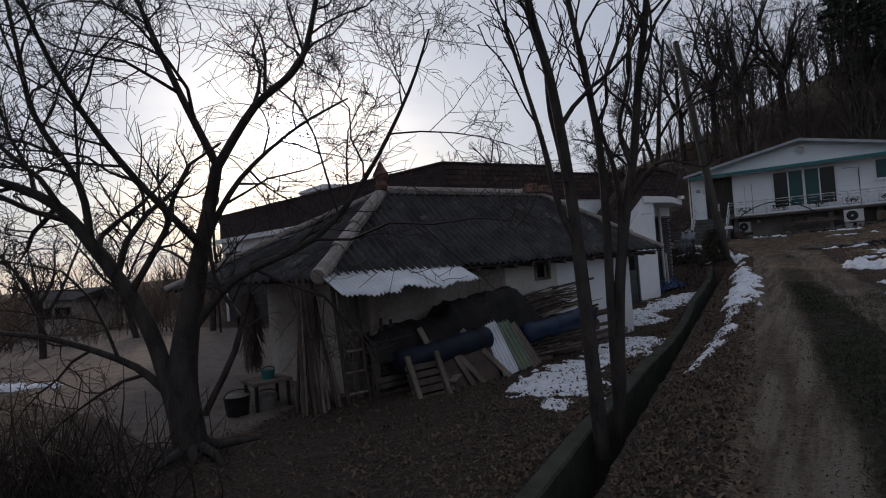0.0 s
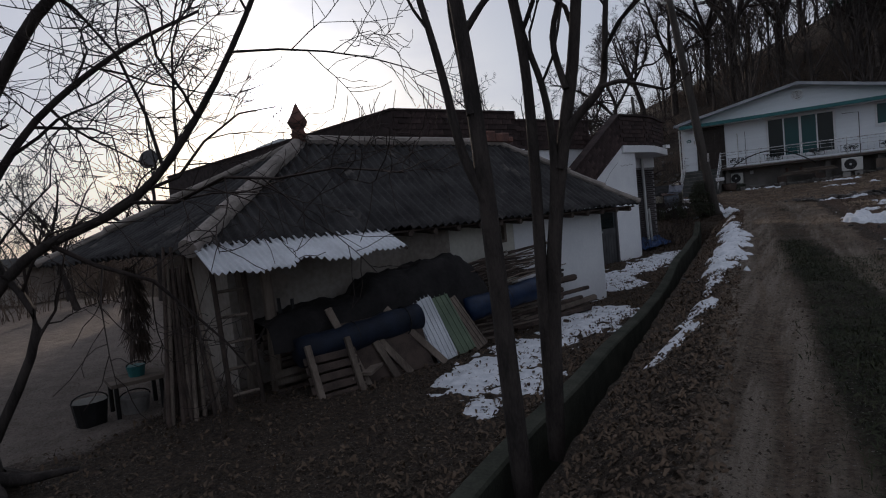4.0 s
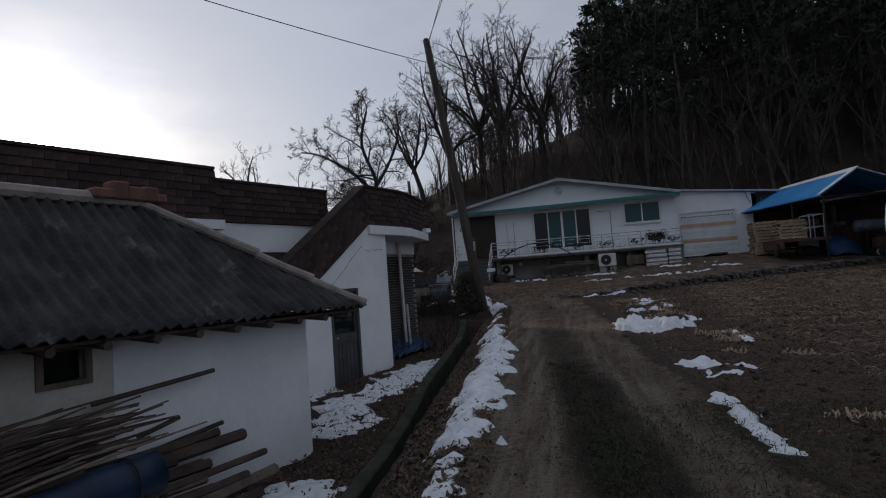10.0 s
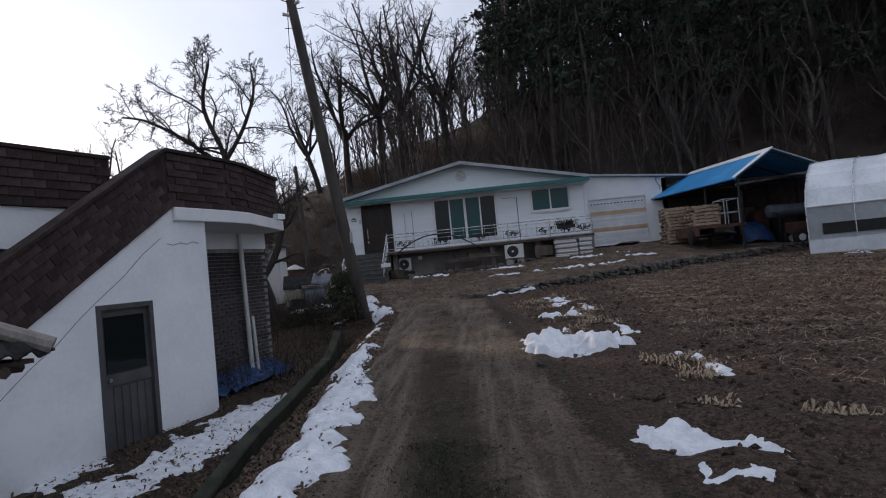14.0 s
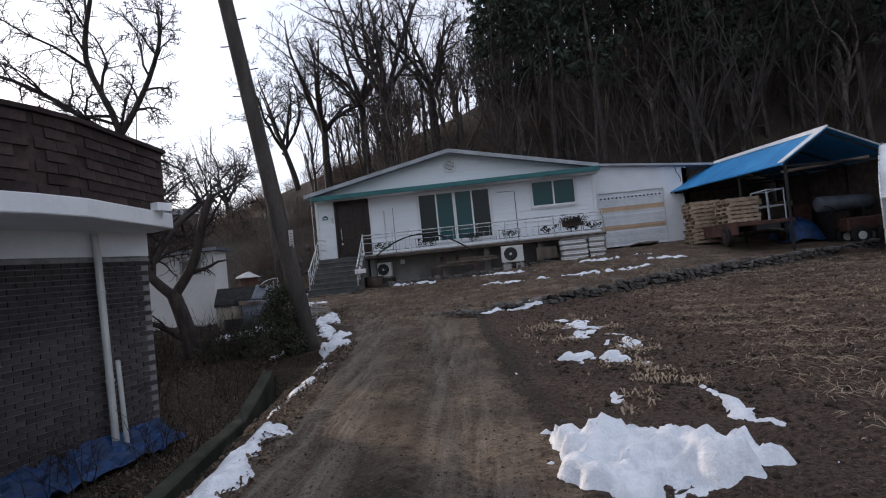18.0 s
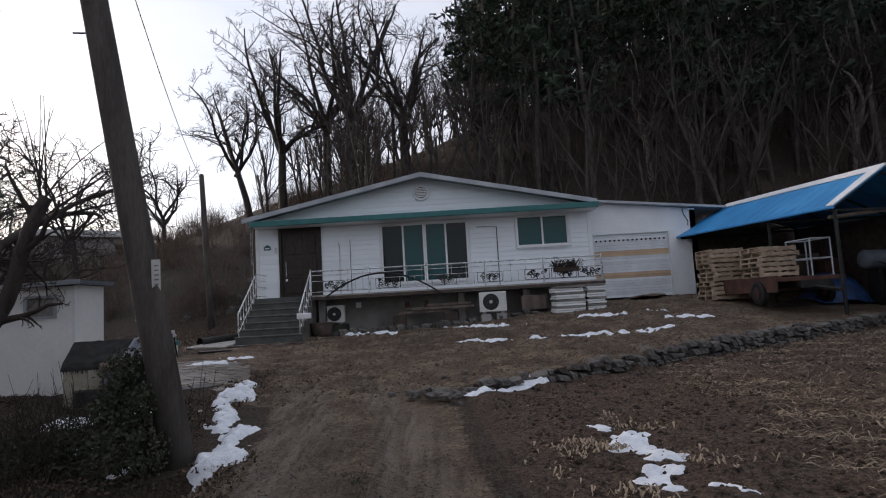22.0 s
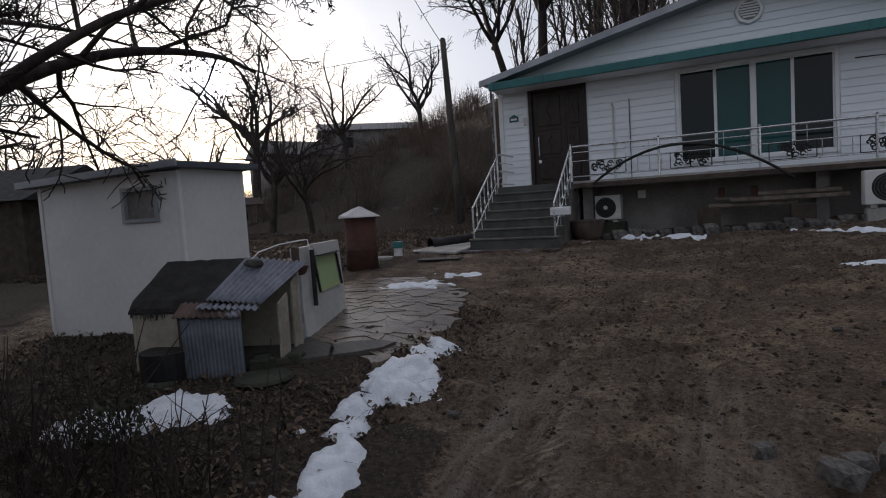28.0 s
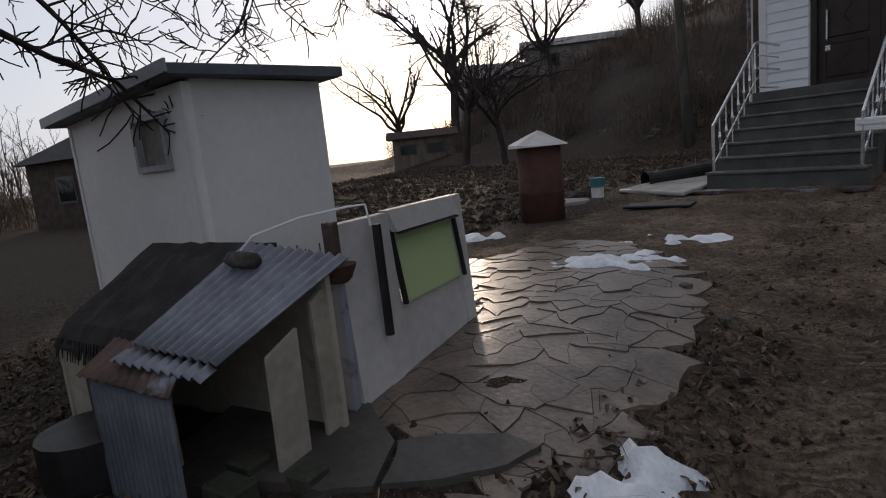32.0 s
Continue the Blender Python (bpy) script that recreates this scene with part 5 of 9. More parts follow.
for x, y, zz in ((-0.35, 37.6, 2.26), (0.25, 37.55, 2.26)):
    j = thing("preserve_jar", (x, y, zz - 0.13), "rusty brown lidded jar under the balcony", "jar", "jars")
    part("body", Shape().tube([(x, y, zz - 0.13), (x, y, zz), (x, y, zz + 0.05)], [0.06, 0.075, 0.06], 10), "rust_drum", j)
    part("lid", Shape().tube([(x, y, zz + 0.05), (x, y, zz + 0.07)], 0.065, 10), "iron", j)
tagged(part("utility_shelf", Shape().box(-0.5, 0.4, 37.45, 37.75, 2.09, 2.13), "wood_old", None), "board shelf on timbers under the balcony", "shelf")
tagged(part("meter_box", Shape().box(-2.1, -1.93, 38.2, 38.3, 2.22, 2.4), "white_paint", None, bevel=0.008), "white meter box on the plinth", "meter box")
tagged(part("wooden_pallet_end", Shape().box(3.3, 4.1, 37.2, 37.45, 1.85, 2.3), "wood_old", None, bevel=0.01), "weathered wooden box under the balcony", "box")

# garage bay beside the bungalow
GY0 = 39.1
garage = thing("garage", (8, 39.2, 2.2), "white rendered garage with a patched roller shutter", "garage")
part("wall", wall_with_holes((6.02, GY0), (9.9, GY0), (0, 1), 0.2, 1.6, lambda s: 5.47 - 0.108 * s, [(0.17, 2.93, 1.6, 4.36)]), "plaster", garage, "off-white rendered wall")
part("wall", wall_with_holes((9.9, GY0 + 0.0), (9.9, 44.5), (-1, 0), 0.2, 1.6, lambda s: 5.0, []), "plaster", garage)
part("roof", slanted(5.9, 10.9, 38.8, 45, 5.47, 5.55, 4.97, 5.05), "roof_edge", garage, "thin pale roof edge")
part("interior", Shape().box(6.2, 8.95, 39.4, 39.45, 1.6, 4.4), "iron", garage)
for x in (6.17, 8.89):
    part("guide_rail", Shape().box(x, x + 0.06, GY0 - 0.02, GY0 + 0.12, 2.0, 4.36), "white_paint", garage)
shutter = part("shutter_box", Shape().box(6.18, 8.94, GY0 - 0.01, GY0 + 0.14, 4.28, 4.38), "white_paint", garage)
for k in range(23):
    zz = 2.05 + k * 0.0972
    mat = "shutter_tan" if k in (7, 8, 15, 16) else "shutter"
    part("slat", Shape().hull8([(6.2, GY0 + 0.05, zz), (8.9, GY0 + 0.05, zz), (8.9, GY0 + 0.1, zz), (6.2, GY0 + 0.1, zz), (6.2, GY0 + 0.075, zz + 0.094), (8.9, GY0 + 0.075, zz + 0.094), (8.9, GY0 + 0.1, zz + 0.094), (6.2, GY0 + 0.1, zz + 0.094)]), mat, shutter, "tan slat" if mat == "shutter_tan" else "")
for k in range(16):
    x = 6.35 + k * 0.16
    part("slot", Shape().prism([(x - 0.045, GY0 + 0.04, 4.06), (x, GY0 + 0.04, 4.02), (x + 0.045, GY0 + 0.04, 4.06), (x, GY0 + 0.04, 4.10)], (0, 0.02, 0)), "iron", shutter)
part("cable", Shape().tube([(9.45, 39.06, 5.06), (9.47, 39.03, 4.85), (9.62, 39.04, 4.6), (9.6, 39.06, 4.45)], 0.014, 6), "cable", garage)
for k, (x, y, a) in enumerate(((7.3, 37.9, 12), (7.85, 38.2, -8))):
    zz = top_z(x, y)
    tagged(part("plank", Shape().box(-0.25, 0.25, -0.65, 0.65, 0.02, 0.07, pose(x, y, zz, -5, 4, a)), "wood_old", None, bevel=0.01), "weathered plank lying before the garage", "plank", "planks")


# ---- open barn beyond the garage ----
barn = thing("barn", (11, 35.5, 1.8), "open-sided farm barn with a blue metal roof", "barn")
BX0, BX1, BR, BY0, BY1 = 10.31, 14.2, 11.74, 32.55, 39.3
EAVE_F, EAVE_B, RIDGE_F, RIDGE_B = (10.31, 32.53, 3.99), (9.17, 39.24, 4.08), (11.74, 32.60, 4.92), (11.19, 39.34, 5.11)
EAVE2_F, EAVE2_B = (14.5, 33.6, 4.05), (13.6, 39.4, 4.15)


def quad_at(p00, p10, p01, p11, u, v):
    return Vector(p00).lerp(Vector(p10), u).lerp(Vector(p01).lerp(Vector(p11), u), v)


for e_f, e_b in ((EAVE_F, EAVE_B), (EAVE2_F, EAVE2_B)):
    g = [[quad_at(e_f, RIDGE_F, e_b, RIDGE_B, i / 8, j / 60) + Vector((0, 0, 0.02 * (j % 4 == 0))) for j in range(61)] for i in range(9)]
    part("roof_slope", Shape().sheet(g, (0, 0, -0.04)), "blue_roof", barn, "blue profiled metal roof")
vt = Shape()
vt.hull8([quad_at(EAVE_F, RIDGE_F, EAVE_B, RIDGE_B, u, v) + Vector((0, 0, dz)) for dz in (0.025, 0.05) for u, v in ((0.0, -0.004), (1.0, -0.004), (1.0, 0.05), (0.0, 0.03))])
part("verge_trim", vt, "white_paint", barn, "broad pale verge flashing")
part("verge_trim", Shape().tube([RIDGE_F, EAVE2_F], 0.03, 6), "roof_edge", barn)
rt = Shape()
rt.hull8([quad_at(EAVE_F, RIDGE_F, EAVE_B, RIDGE_B, u, v) + Vector((0, 0, dz)) for dz in (0.028, 0.06) for u, v in ((0.88, 0.0), (1.02, 0.0), (1.02, 1.0), (0.88, 1.0))])
part("ridge_cap", rt, "white_paint", barn, "broad pale ridge flashing")
part("eave_trim", Shape().tube([Vector(EAVE_F) - Vector((0, 0, 0.03)), Vector(EAVE_B) - Vector((0, 0, 0.03))], 0.035, 6), "blue_roof", barn)
for v in (0.03, 0.36, 0.68, 0.97):
    l_, m_, r_ = (Vector(a).lerp(Vector(b), v) for a, b in ((EAVE_F, EAVE_B), (RIDGE_F, RIDGE_B), (EAVE2_F, EAVE2_B)))
    part("tie_beam", Shape().tube([l_ - Vector((-0.1, 0, 0.08)), r_ - Vector((0.1, 0, 0.08))], 0.035, 6), "iron", barn)
    part("rafter", Shape().tube([l_ - Vector((-0.1, 0, 0.06)), m_ - Vector((0, 0, 0.10)), r_ - Vector((0.1, 0, 0.06))], 0.03, 6), "iron", barn)
    for q in ((l_ + Vector((0.2, 0, 0)), r_ - Vector((0.15, 0, 0))) if v < 0.6 else (r_ - Vector((0.15, 0, 0)),)):
        part("post", Shape().tube([(q.x, q.y, top_z(q.x, q.y) - 0.1), (q.x, q.y, q.z - 0.06)], 0.045, 8), "iron", barn)
part("back_wall", Shape().prism([(14.35, 33.8, 1.2), (13.5, 39.4, 1.2), (13.5, 39.4, 4.1), (14.35, 33.8, 4.0)], (0.05, 0, 0)), "wood_dark", barn, "dark boarded back wall")
part("end_wall", Shape().prism([(9.95, 39.42, 1.2), (13.55, 39.5, 1.2), (13.55, 39.5, 4.1), (11.19, 39.45, 5.02), (9.95, 39.42, 4.35)], (0, 0.05, 0)), "wood_dark", barn, "dark boarded end wall")
part("hung_timber", Shape().tube([(10.5, 33.0, 3.78), (13.4, 33.5, 4.02)], 0.05, 7), "wood_old", barn)


def pallet(x, y, zz, a, parent):
    p = part("pallet", Shape().box(-0.5, 0.5, -0.5, -0.42, 0, 0.09, pose(x, y, zz, 0, 0, a)), "wood_pale", parent)
    for dy in (-0.04, 0.42):
        part("stringer", Shape().box(-0.5, 0.5, dy, dy + 0.08, 0, 0.09, pose(x, y, zz, 0, 0, a)), "wood_pale", p)
    for k in range(5):
        part("deck_board", Shape().box(-0.5 + k * 0.225, -0.4 + k * 0.225, -0.5, 0.5, 0.091, 0.111, pose(x, y, zz, 0, 0, a)), "wood_pale", p)
    for k in range(3):
        part("base_board", Shape().box(-0.5 + k * 0.45, -0.4 + k * 0.45, -0.5, 0.5, -0.02, -0.001, pose(x, y, zz, 0, 0, a)), "wood_pale", p)


for sx_, sy_, base, count, seed in ((9.20, 36.15, top_z(9.20, 36.15) + 0.02, 11, 1), (10.15, 35.6, 2.42, 5, 2), (9.75, 34.5, 2.42, 6, 3)):
    stack = thing("pallet_stack", (sx_, sy_, base - 0.02), "stack of pale wooden pallets" if base < 2.3 else "stack of pale wooden pallets on a trailer", "pallets", "pallet stacks")
    r = random.Random(seed)
    for k in range(count):
        pallet(sx_ + r.uniform(-0.05, 0.05), sy_ + r.uniform(-0.05, 0.05), base + 0.135 * k, r.uniform(-4, 4), stack)

trailer = thing("trailer", (9.9, 34.4, 1.75), "rusty farm trailer parked under the barn", "trailer")
part("bed", Shape().box(9.05, 10.75, 33.0, 35.9, 2.25, 2.36), "rust_drum", trailer, bevel=0.01)
part("side_board", Shape().box(9.02, 9.046, 33.0, 35.9, 2.0, 2.4), "rust_drum", trailer)
part("chassis", Shape().box(9.5, 10.2, 32.8, 36.0, 2.08, 2.25), "iron", trailer)
part("drawbar", Shape().tube([(9.85, 32.9, 2.1), (9.85, 31.9, 2.0)], 0.05, 6), "iron", trailer)
part("axle", Shape().tube([(9.0, 33.8, 1.98), (10.8, 33.8, 1.98)], 0.04, 8), "iron", trailer)
for wx in (9.02, 10.74):
    w = part("wheel", Shape().tube([(wx - 0.08, 33.8, 1.98), (wx - 0.06, 33.8, 1.98), (wx + 0.06, 33.8, 1.98), (wx + 0.08, 33.8, 1.98)], [0.25, 0.31, 0.31, 0.25], 20), "iron", trailer, "worn black tyre")
    part("rim", Shape().tube([(wx - 0.09, 33.8, 1.98), (wx + 0.09, 33.8, 1.98)], 0.14, 12), "rust_drum", w)
rack = thing("steel_rack", (10.36, 33.7, 2.36), "pale steel cage frame on a trailer", "rack")
for x in (10.1, 10.62):
    for y in (33.25, 34.25):
        part("upright", Shape().tube([(x, y, 2.36), (x, y, 3.3)], 0.02, 6), "roof_edge", rack)
for zz in (2.8, 3.3):
    part("rail", Shape().tube([(10.1, 33.25, zz), (10.62, 33.25, zz), (10.62, 34.25, zz), (10.1, 34.25, zz), (10.1, 33.25, zz)], 0.018, 6), "roof_edge", rack)

tarp = Shape()
g = []
for i in range(19):
    row = []
    for j in range(19):
        u, v = i / 18 * 2 - 1, j / 18 * 2 - 1
        h = max(0.0, 1 - (abs(u) ** 3 * 0.9 + abs(v) ** 3 * 0.9)) * 0.75 + 0.06 * noise.noise((u * 3, v * 3, 2))
        row.append((11.75 + u * 0.75, 35.0 + v * 0.7, top_z(11.75 + u * 0.75, 35.0 + v * 0.7) + max(0.02, h) + 0.05))
    g.append(row)
tagged(part("tarpaulin", tarp.sheet(g), "blue_tarp", None, smooth=True), "blue tarpaulin over farm machinery in the barn", "tarpaulin")
mach = thing("cultivator", (12.9, 33.6, 1.4), "dusty walk-behind cultivator with black tyres", "cultivator")
part("body", Shape().box(12.5, 13.6, 33.4, 33.9, 1.75, 2.2), "rust_drum", mach, bevel=0.05)
for x in (12.75, 13.5):
    for y in (33.25, 34.0):
        w = part("wheel", Shape().tube([(x, y - 0.08, 1.62), (x, y - 0.05, 1.62), (x, y + 0.05, 1.62), (x, y + 0.08, 1.62)], [0.2, 0.3, 0.3, 0.2], 18), "iron", mach)
        part("rim", Shape().tube([(x, y - 0.085, 1.62), (x, y + 0.085, 1.62)], 0.13, 10), "ac", w)
part("handlebar", Shape().tube([(12.6, 33.5, 2.2), (12.0, 33.4, 2.6), (11.8, 33.3, 2.62)], 0.02, 6), "iron", mach)
tank = thing("metal_tank", (12.9, 34.4, 2.2), "long dull grey metal tank in the barn", "tank")
part("shell", Shape().tube([(12.1, 34.2, 2.72), (12.15, 34.2, 2.72), (13.9, 34.5, 2.68), (13.95, 34.5, 2.68)], [0.2, 0.26, 0.26, 0.2], 18), "tin_dull", tank, smooth=True)
for x in (12.4, 13.4):
    part("cradle", Shape().box(x, x + 0.1, 34.1, 34.55, 1.3, 2.5), "iron", tank)
rk = random.Random(8)
for k in range(14):
    x, y = rk.uniform(10.7, 13.0), rk.uniform(36.4, 38.9)
    gz = top_z(x, y)
    h = rk.uniform(0.3, 1.5)
    tagged(part("crate", Shape().box(x - 0.3, x + 0.3, y - 0.25, y + 0.25, gz - 0.05, gz + h, None), ("wood_dark", "wood_old", "rust_drum")[k % 3], None, bevel=0.02), "dusty storage crate in the dim barn", "crate", "barn crates")

# ---- plastic tunnel greenhouse ----
gh = thing("greenhouse", (15, 30, 1.2), "plastic film tunnel greenhouse", "greenhouse")
GH = frame2((11.25, 29.95, 0), -20) @ Matrix(((1, 0.33, 0, 0), (0, 1, 0, 0), (0, 0, 1, 0), (0, 0, 0, 1)))   # its end is cut askew
prof = [(0.0, 0.9), (0.0, 2.55), (0.25, 3.1), (0.7, 3.6), (1.4, 4.0), (2.3, 4.15), (3.2, 4.0), (3.9, 3.6), (4.35, 3.1), (4.6, 2.55), (4.6, 0.9)]
g = [[tuple(GH @ Vector((u * 0.35, d, zz + 0.02 * math.sin(u * 1.05) + 0.012 * noise.noise((u * 0.9, zz, 3))))) for u in range(41)] for d, zz in prof]
part("film_cover", Shape().sheet(g, (0, 0, -0.01)), "film", gh, "slack translucent white film")
for k in range(12):
    part("hoop", Shape().tube([GH @ Vector((k * 1.27, d + (0.02 if d > 2 else -0.02) * (zz < 3), zz + 0.03)) for d, zz in prof], 0.022, 6), "steel", gh)
part("film_batten", Shape().tube([GH @ Vector((0, -0.03, 2.55)), GH @ Vector((14, -0.03, 2.55))], 0.03, 6), "white_paint", gh)
part("vent_strip", Shape().box(0.4, 14, -0.035, -0.02, 1.65, 2.0, GH), "iron", gh, "dark roll-up vent strip")
part("base_board", Shape().box(0, 14, -0.05, -0.02, 0.9, 1.5, GH), "film", gh)
part("end_film", Shape().prism([GH @ Vector((0.01, d, zz)) for d, zz in prof], GH.to_3x3() @ Vector((0.015, 0, 0))), "film", gh)

# ---- small shed ----
SH = frame2((-7.32, 28.16, 0), 6.5)
shed = thing("shed", (-6.2, 28.9, 0.95), "small cream panel shed with a flat overhanging roof", "shed")


def shp(a, d, zz):
    return tuple(SH @ Vector((a, d, zz)))


SW, SDp = 2.03, 1.05
part("wall", wall_with_holes(shp(0, 0, 0)[:2], shp(SW, 0, 0)[:2], (SH.to_3x3() @ Vector((0, 1, 0)))[:2], 0.06, 0.7, lambda s: 2.84, [(1.30, 1.72, 2.36, 2.66)]), "shed_panel", shed, "grubby cream wall panel with a small window")
part("wall", wall_with_holes(shp(SW, 0.06, 0)[:2], shp(SW, SDp, 0)[:2], (SH.to_3x3() @ Vector((-1, 0, 0)))[:2], 0.06, 0.7, lambda s: 2.86, []), "shed_panel", shed)
part("wall", wall_with_holes(shp(0, 0.06, 0)[:2], shp(0, SDp, 0)[:2], (SH.to_3x3() @ Vector((1, 0, 0)))[:2], 0.06, 0.7, lambda s: 2.84, []), "shed_panel", shed)
part("wall", wall_with_holes(shp(0, SDp - 0.06, 0)[:2], shp(SW, SDp - 0.06, 0)[:2], (SH.to_3x3() @ Vector((0, 1, 0)))[:2], 0.06, 0.7, lambda s: 2.84, []), "shed_panel", shed)
part("roof", Shape().hull8([shp(-0.16, -0.14, 2.78), shp(SW + 0.14, -0.14, 2.86), shp(SW + 0.14, SDp + 0.12, 2.88), shp(-0.16, SDp + 0.12, 2.80), shp(-0.16, -0.14, 2.84), shp(SW + 0.14, -0.14, 2.92), shp(SW + 0.14, SDp + 0.12, 2.95), shp(-0.16, SDp + 0.12, 2.87)]), "tin_dull", shed, "flat overhanging panel roof")
part("roof_edge", Shape().hull8([shp(-0.18, -0.16, 2.785), shp(SW + 0.16, -0.16, 2.865), shp(SW + 0.16, -0.142, 2.865), shp(-0.18, -0.142, 2.785), shp(-0.18, -0.16, 2.86), shp(SW + 0.16, -0.16, 2.94), shp(SW + 0.16, -0.142, 2.94), shp(-0.18, -0.142, 2.86)]), "roof_edge", shed)
for a in (0.0, SW):
    part("corner_trim", Shape().box(a - 0.025, a + 0.025, -0.012, -0.001, 0.7, 2.8, SH), "white_paint", shed)
sw = part("window", wall_with_holes(shp(1.26, -0.03, 0)[:2], shp(1.76, -0.03, 0)[:2], (SH.to_3x3() @ Vector((0, 1, 0)))[:2], 0.05, 2.32, lambda s: 2.70, [(0.04, 0.46, 2.36, 2.66)]), "roof_edge", shed)
part("pane", Shape().box(1.30, 1.72, 0.02, 0.03, 2.36, 2.66, SH), "plaster_base", sw, "dusty blind pane")
for k in range(9):
    a = 0.12 + k * 0.1 + 0.03 * (k % 2)
    part("drip_stain", Shape().box(SW + 0.001, SW + 0.003, a, a + 0.012, 1.62, 1.66 + 0.02 * (k % 3), SH), "rust", shed)

# ---- dog kennel of scrap ----
KN = frame2((-4.28, 27.45, 0), 15) @ Matrix.Diagonal((0.92, 0.92, 1, 1))
kennel = thing("dog_kennel", (-4.1, 27.8, 0.87), "patched dog kennel of cream panels, roofing felt and corrugated tin", "kennel")


def kn(a, d, zz):
    return tuple(KN @ Vector((a, d, zz)))


part("back_wall", Shape().box(-0.62, 0.85, 0.68, 0.71, 0.8, 1.82, KN), "kennel_panel", kennel)
part("side_wall", Shape().prism([kn(-0.62, 0.16, 0.8), kn(-0.62, 0.68, 0.8), kn(-0.62, 0.68, 1.80), kn(-0.62, 0.16, 1.53)], KN.to_3x3() @ Vector((0.03, 0, 0))), "kennel_panel", kennel, "cream kennel side")
part("front_wall", Shape().box(-0.62, 0.28, 0.17, 0.20, 0.8, 1.53, KN), "kennel_panel", kennel, "cream kennel front")
part("end_panel", Shape().prism([kn(0.80, 0.30, 0.9), kn(0.80, 0.48, 0.9), kn(0.80, 0.50, 1.62), kn(0.80, 0.32, 1.55)], KN.to_3x3() @ Vector((0.02, 0, 0))), "kennel_panel", kennel, "cream side board with dark door opening")
part("end_panel", Shape().prism([kn(0.80, 0.60, 0.9), kn(0.80, 0.70, 0.9), kn(0.80, 0.70, 1.75), kn(0.80, 0.60, 1.70)], KN.to_3x3() @ Vector((0.02, 0, 0))), "kennel_panel", kennel)
part("floor", Shape().box(-0.6, 0.8, 0.16, 0.68, 0.86, 0.92, KN), "wood_dark", kennel)
g = []
for i in range(9):
    v = i / 8
    g.append([kn(lerp(-0.66, 0.42, j / 14), lerp(0.80, 0.16, v) + 0.02 * noise.noise((j * 0.6, i * 0.4, 2)), lerp(1.92, 1.58, v) - (0.05 if i == 8 else 0) + 0.012 * noise.noise((j * 0.9, i, 5))) for j in range(15)])
part("felt_roof", Shape().sheet(g, (0, 0, -0.02)), "felt", kennel, "sagging black roofing felt")
fr = Shape()
rk = random.Random(3)
for k in range(60):
    a = lerp(-0.64, 0.35, rk.random())
    fr.tube([kn(a, 0.17, 1.56), kn(a + rk.uniform(-0.02, 0.02), 0.15, 1.50 - 0.05 * rk.random())], [0.008, 0.002], 3)
tagged(part("felt_fringe", fr, "felt", kennel), kind="stuff")


def tin_sheet(p00, p10, p01, p11, pitch, depth, n_rows=3):
    """A corrugated sheet between four corners: p00-p10 the top edge, p01-p11 the bottom; waves run from top to bottom."""
    p00, p10, p01, p11 = (Vector(p) for p in (p00, p10, p01, p11))
    nrm = (p10 - p00).cross(p01 - p00).normalized()
    cols = max(8, int((p10 - p00).length / pitch * 8))
    g = []
    for i in range(n_rows + 1):
        v = i / n_rows
        g.append([p00.lerp(p10, j / cols).lerp(p01.lerp(p11, j / cols), v) + nrm * depth * math.sin(2 * math.pi * j / 8) for j in range(cols + 1)])
    return Shape().sheet(g, nrm * 0.004)


part("tin_roof", tin_sheet(kn(0.30, 0.72, 1.935), kn(0.92, 0.78, 1.86), kn(0.22, 0.10, 1.63), kn(0.74, 0.14, 1.58), 0.055, 0.014), "tin", kennel, "galvanised corrugated roof sheet", smooth=True)
part("tin_lip", tin_sheet(kn(0.16, 0.115, 1.60), kn(0.72, 0.15, 1.565), kn(0.15, 0.03, 1.575), kn(0.72, 0.07, 1.54), 0.055, 0.012), "tin", kennel, smooth=True)
part("lean_to_roof", tin_sheet(kn(-0.10, 0.20, 1.60), kn(0.50, 0.16, 1.585), kn(-0.06, -0.02, 1.505), kn(0.64, -0.02, 1.495), 0.055, 0.008), "rust", kennel, "rusty corrugated lean-to sheet", smooth=True)
part("front_tin", tin_sheet(kn(0.0, 0.0, 1.49), kn(0.61, 0.0, 1.49), kn(0.05, -0.02, 0.82), kn(0.63, -0.02, 0.82), 0.036, 0.0025), "tin_dull", kennel, "grey corrugated front sheet", smooth=True)
part("inner_sheet", Shape().box(-0.02, 0.0, 0.0, 0.14, 0.82, 1.5, KN), "wood_dark", kennel)
brickk = thing("roof_stone", kn(0.46, 0.55, 1.86), "dark stone weighing down the kennel roof", "stone")
part("stone", Shape().tube([kn(0.38, 0.52, 1.885), kn(0.41, 0.53, 1.89), kn(0.46, 0.55, 1.885), kn(0.53, 0.58, 1.875), kn(0.55, 0.585, 1.87)], [0.012, 0.034, 0.038, 0.034, 0.012], 10), "stone", brickk, smooth=True)
tagged(part("white_cable", Shape().tube([kn(0.44, 0.57, 1.92), kn(0.5, 0.6, 1.98), kn(0.62, 0.8, 2.03), kn(0.75, 1.0, 2.05), kn(0.80, 1.08, 2.05), kn(0.82, 1.08, 1.95)], 0.006, 6), "white_paint", None), "thin white cable looped over the kennel", "cable")
for k, (a, d, w) in enumerate(((0.72, 0.12, 0.2), (0.95, 0.33, 0.13), (0.62, 0.30, 0.16))):
    gz = 0.99
    tagged(part("concrete_block", Shape().box(a - w / 2, a + w / 2, d - 0.07, d + 0.07, gz, gz + (0.13 if k else 0.135), KN), "concrete_mossy", None, bevel=0.012), "broken concrete block before the kennel", "block", "kennel blocks")
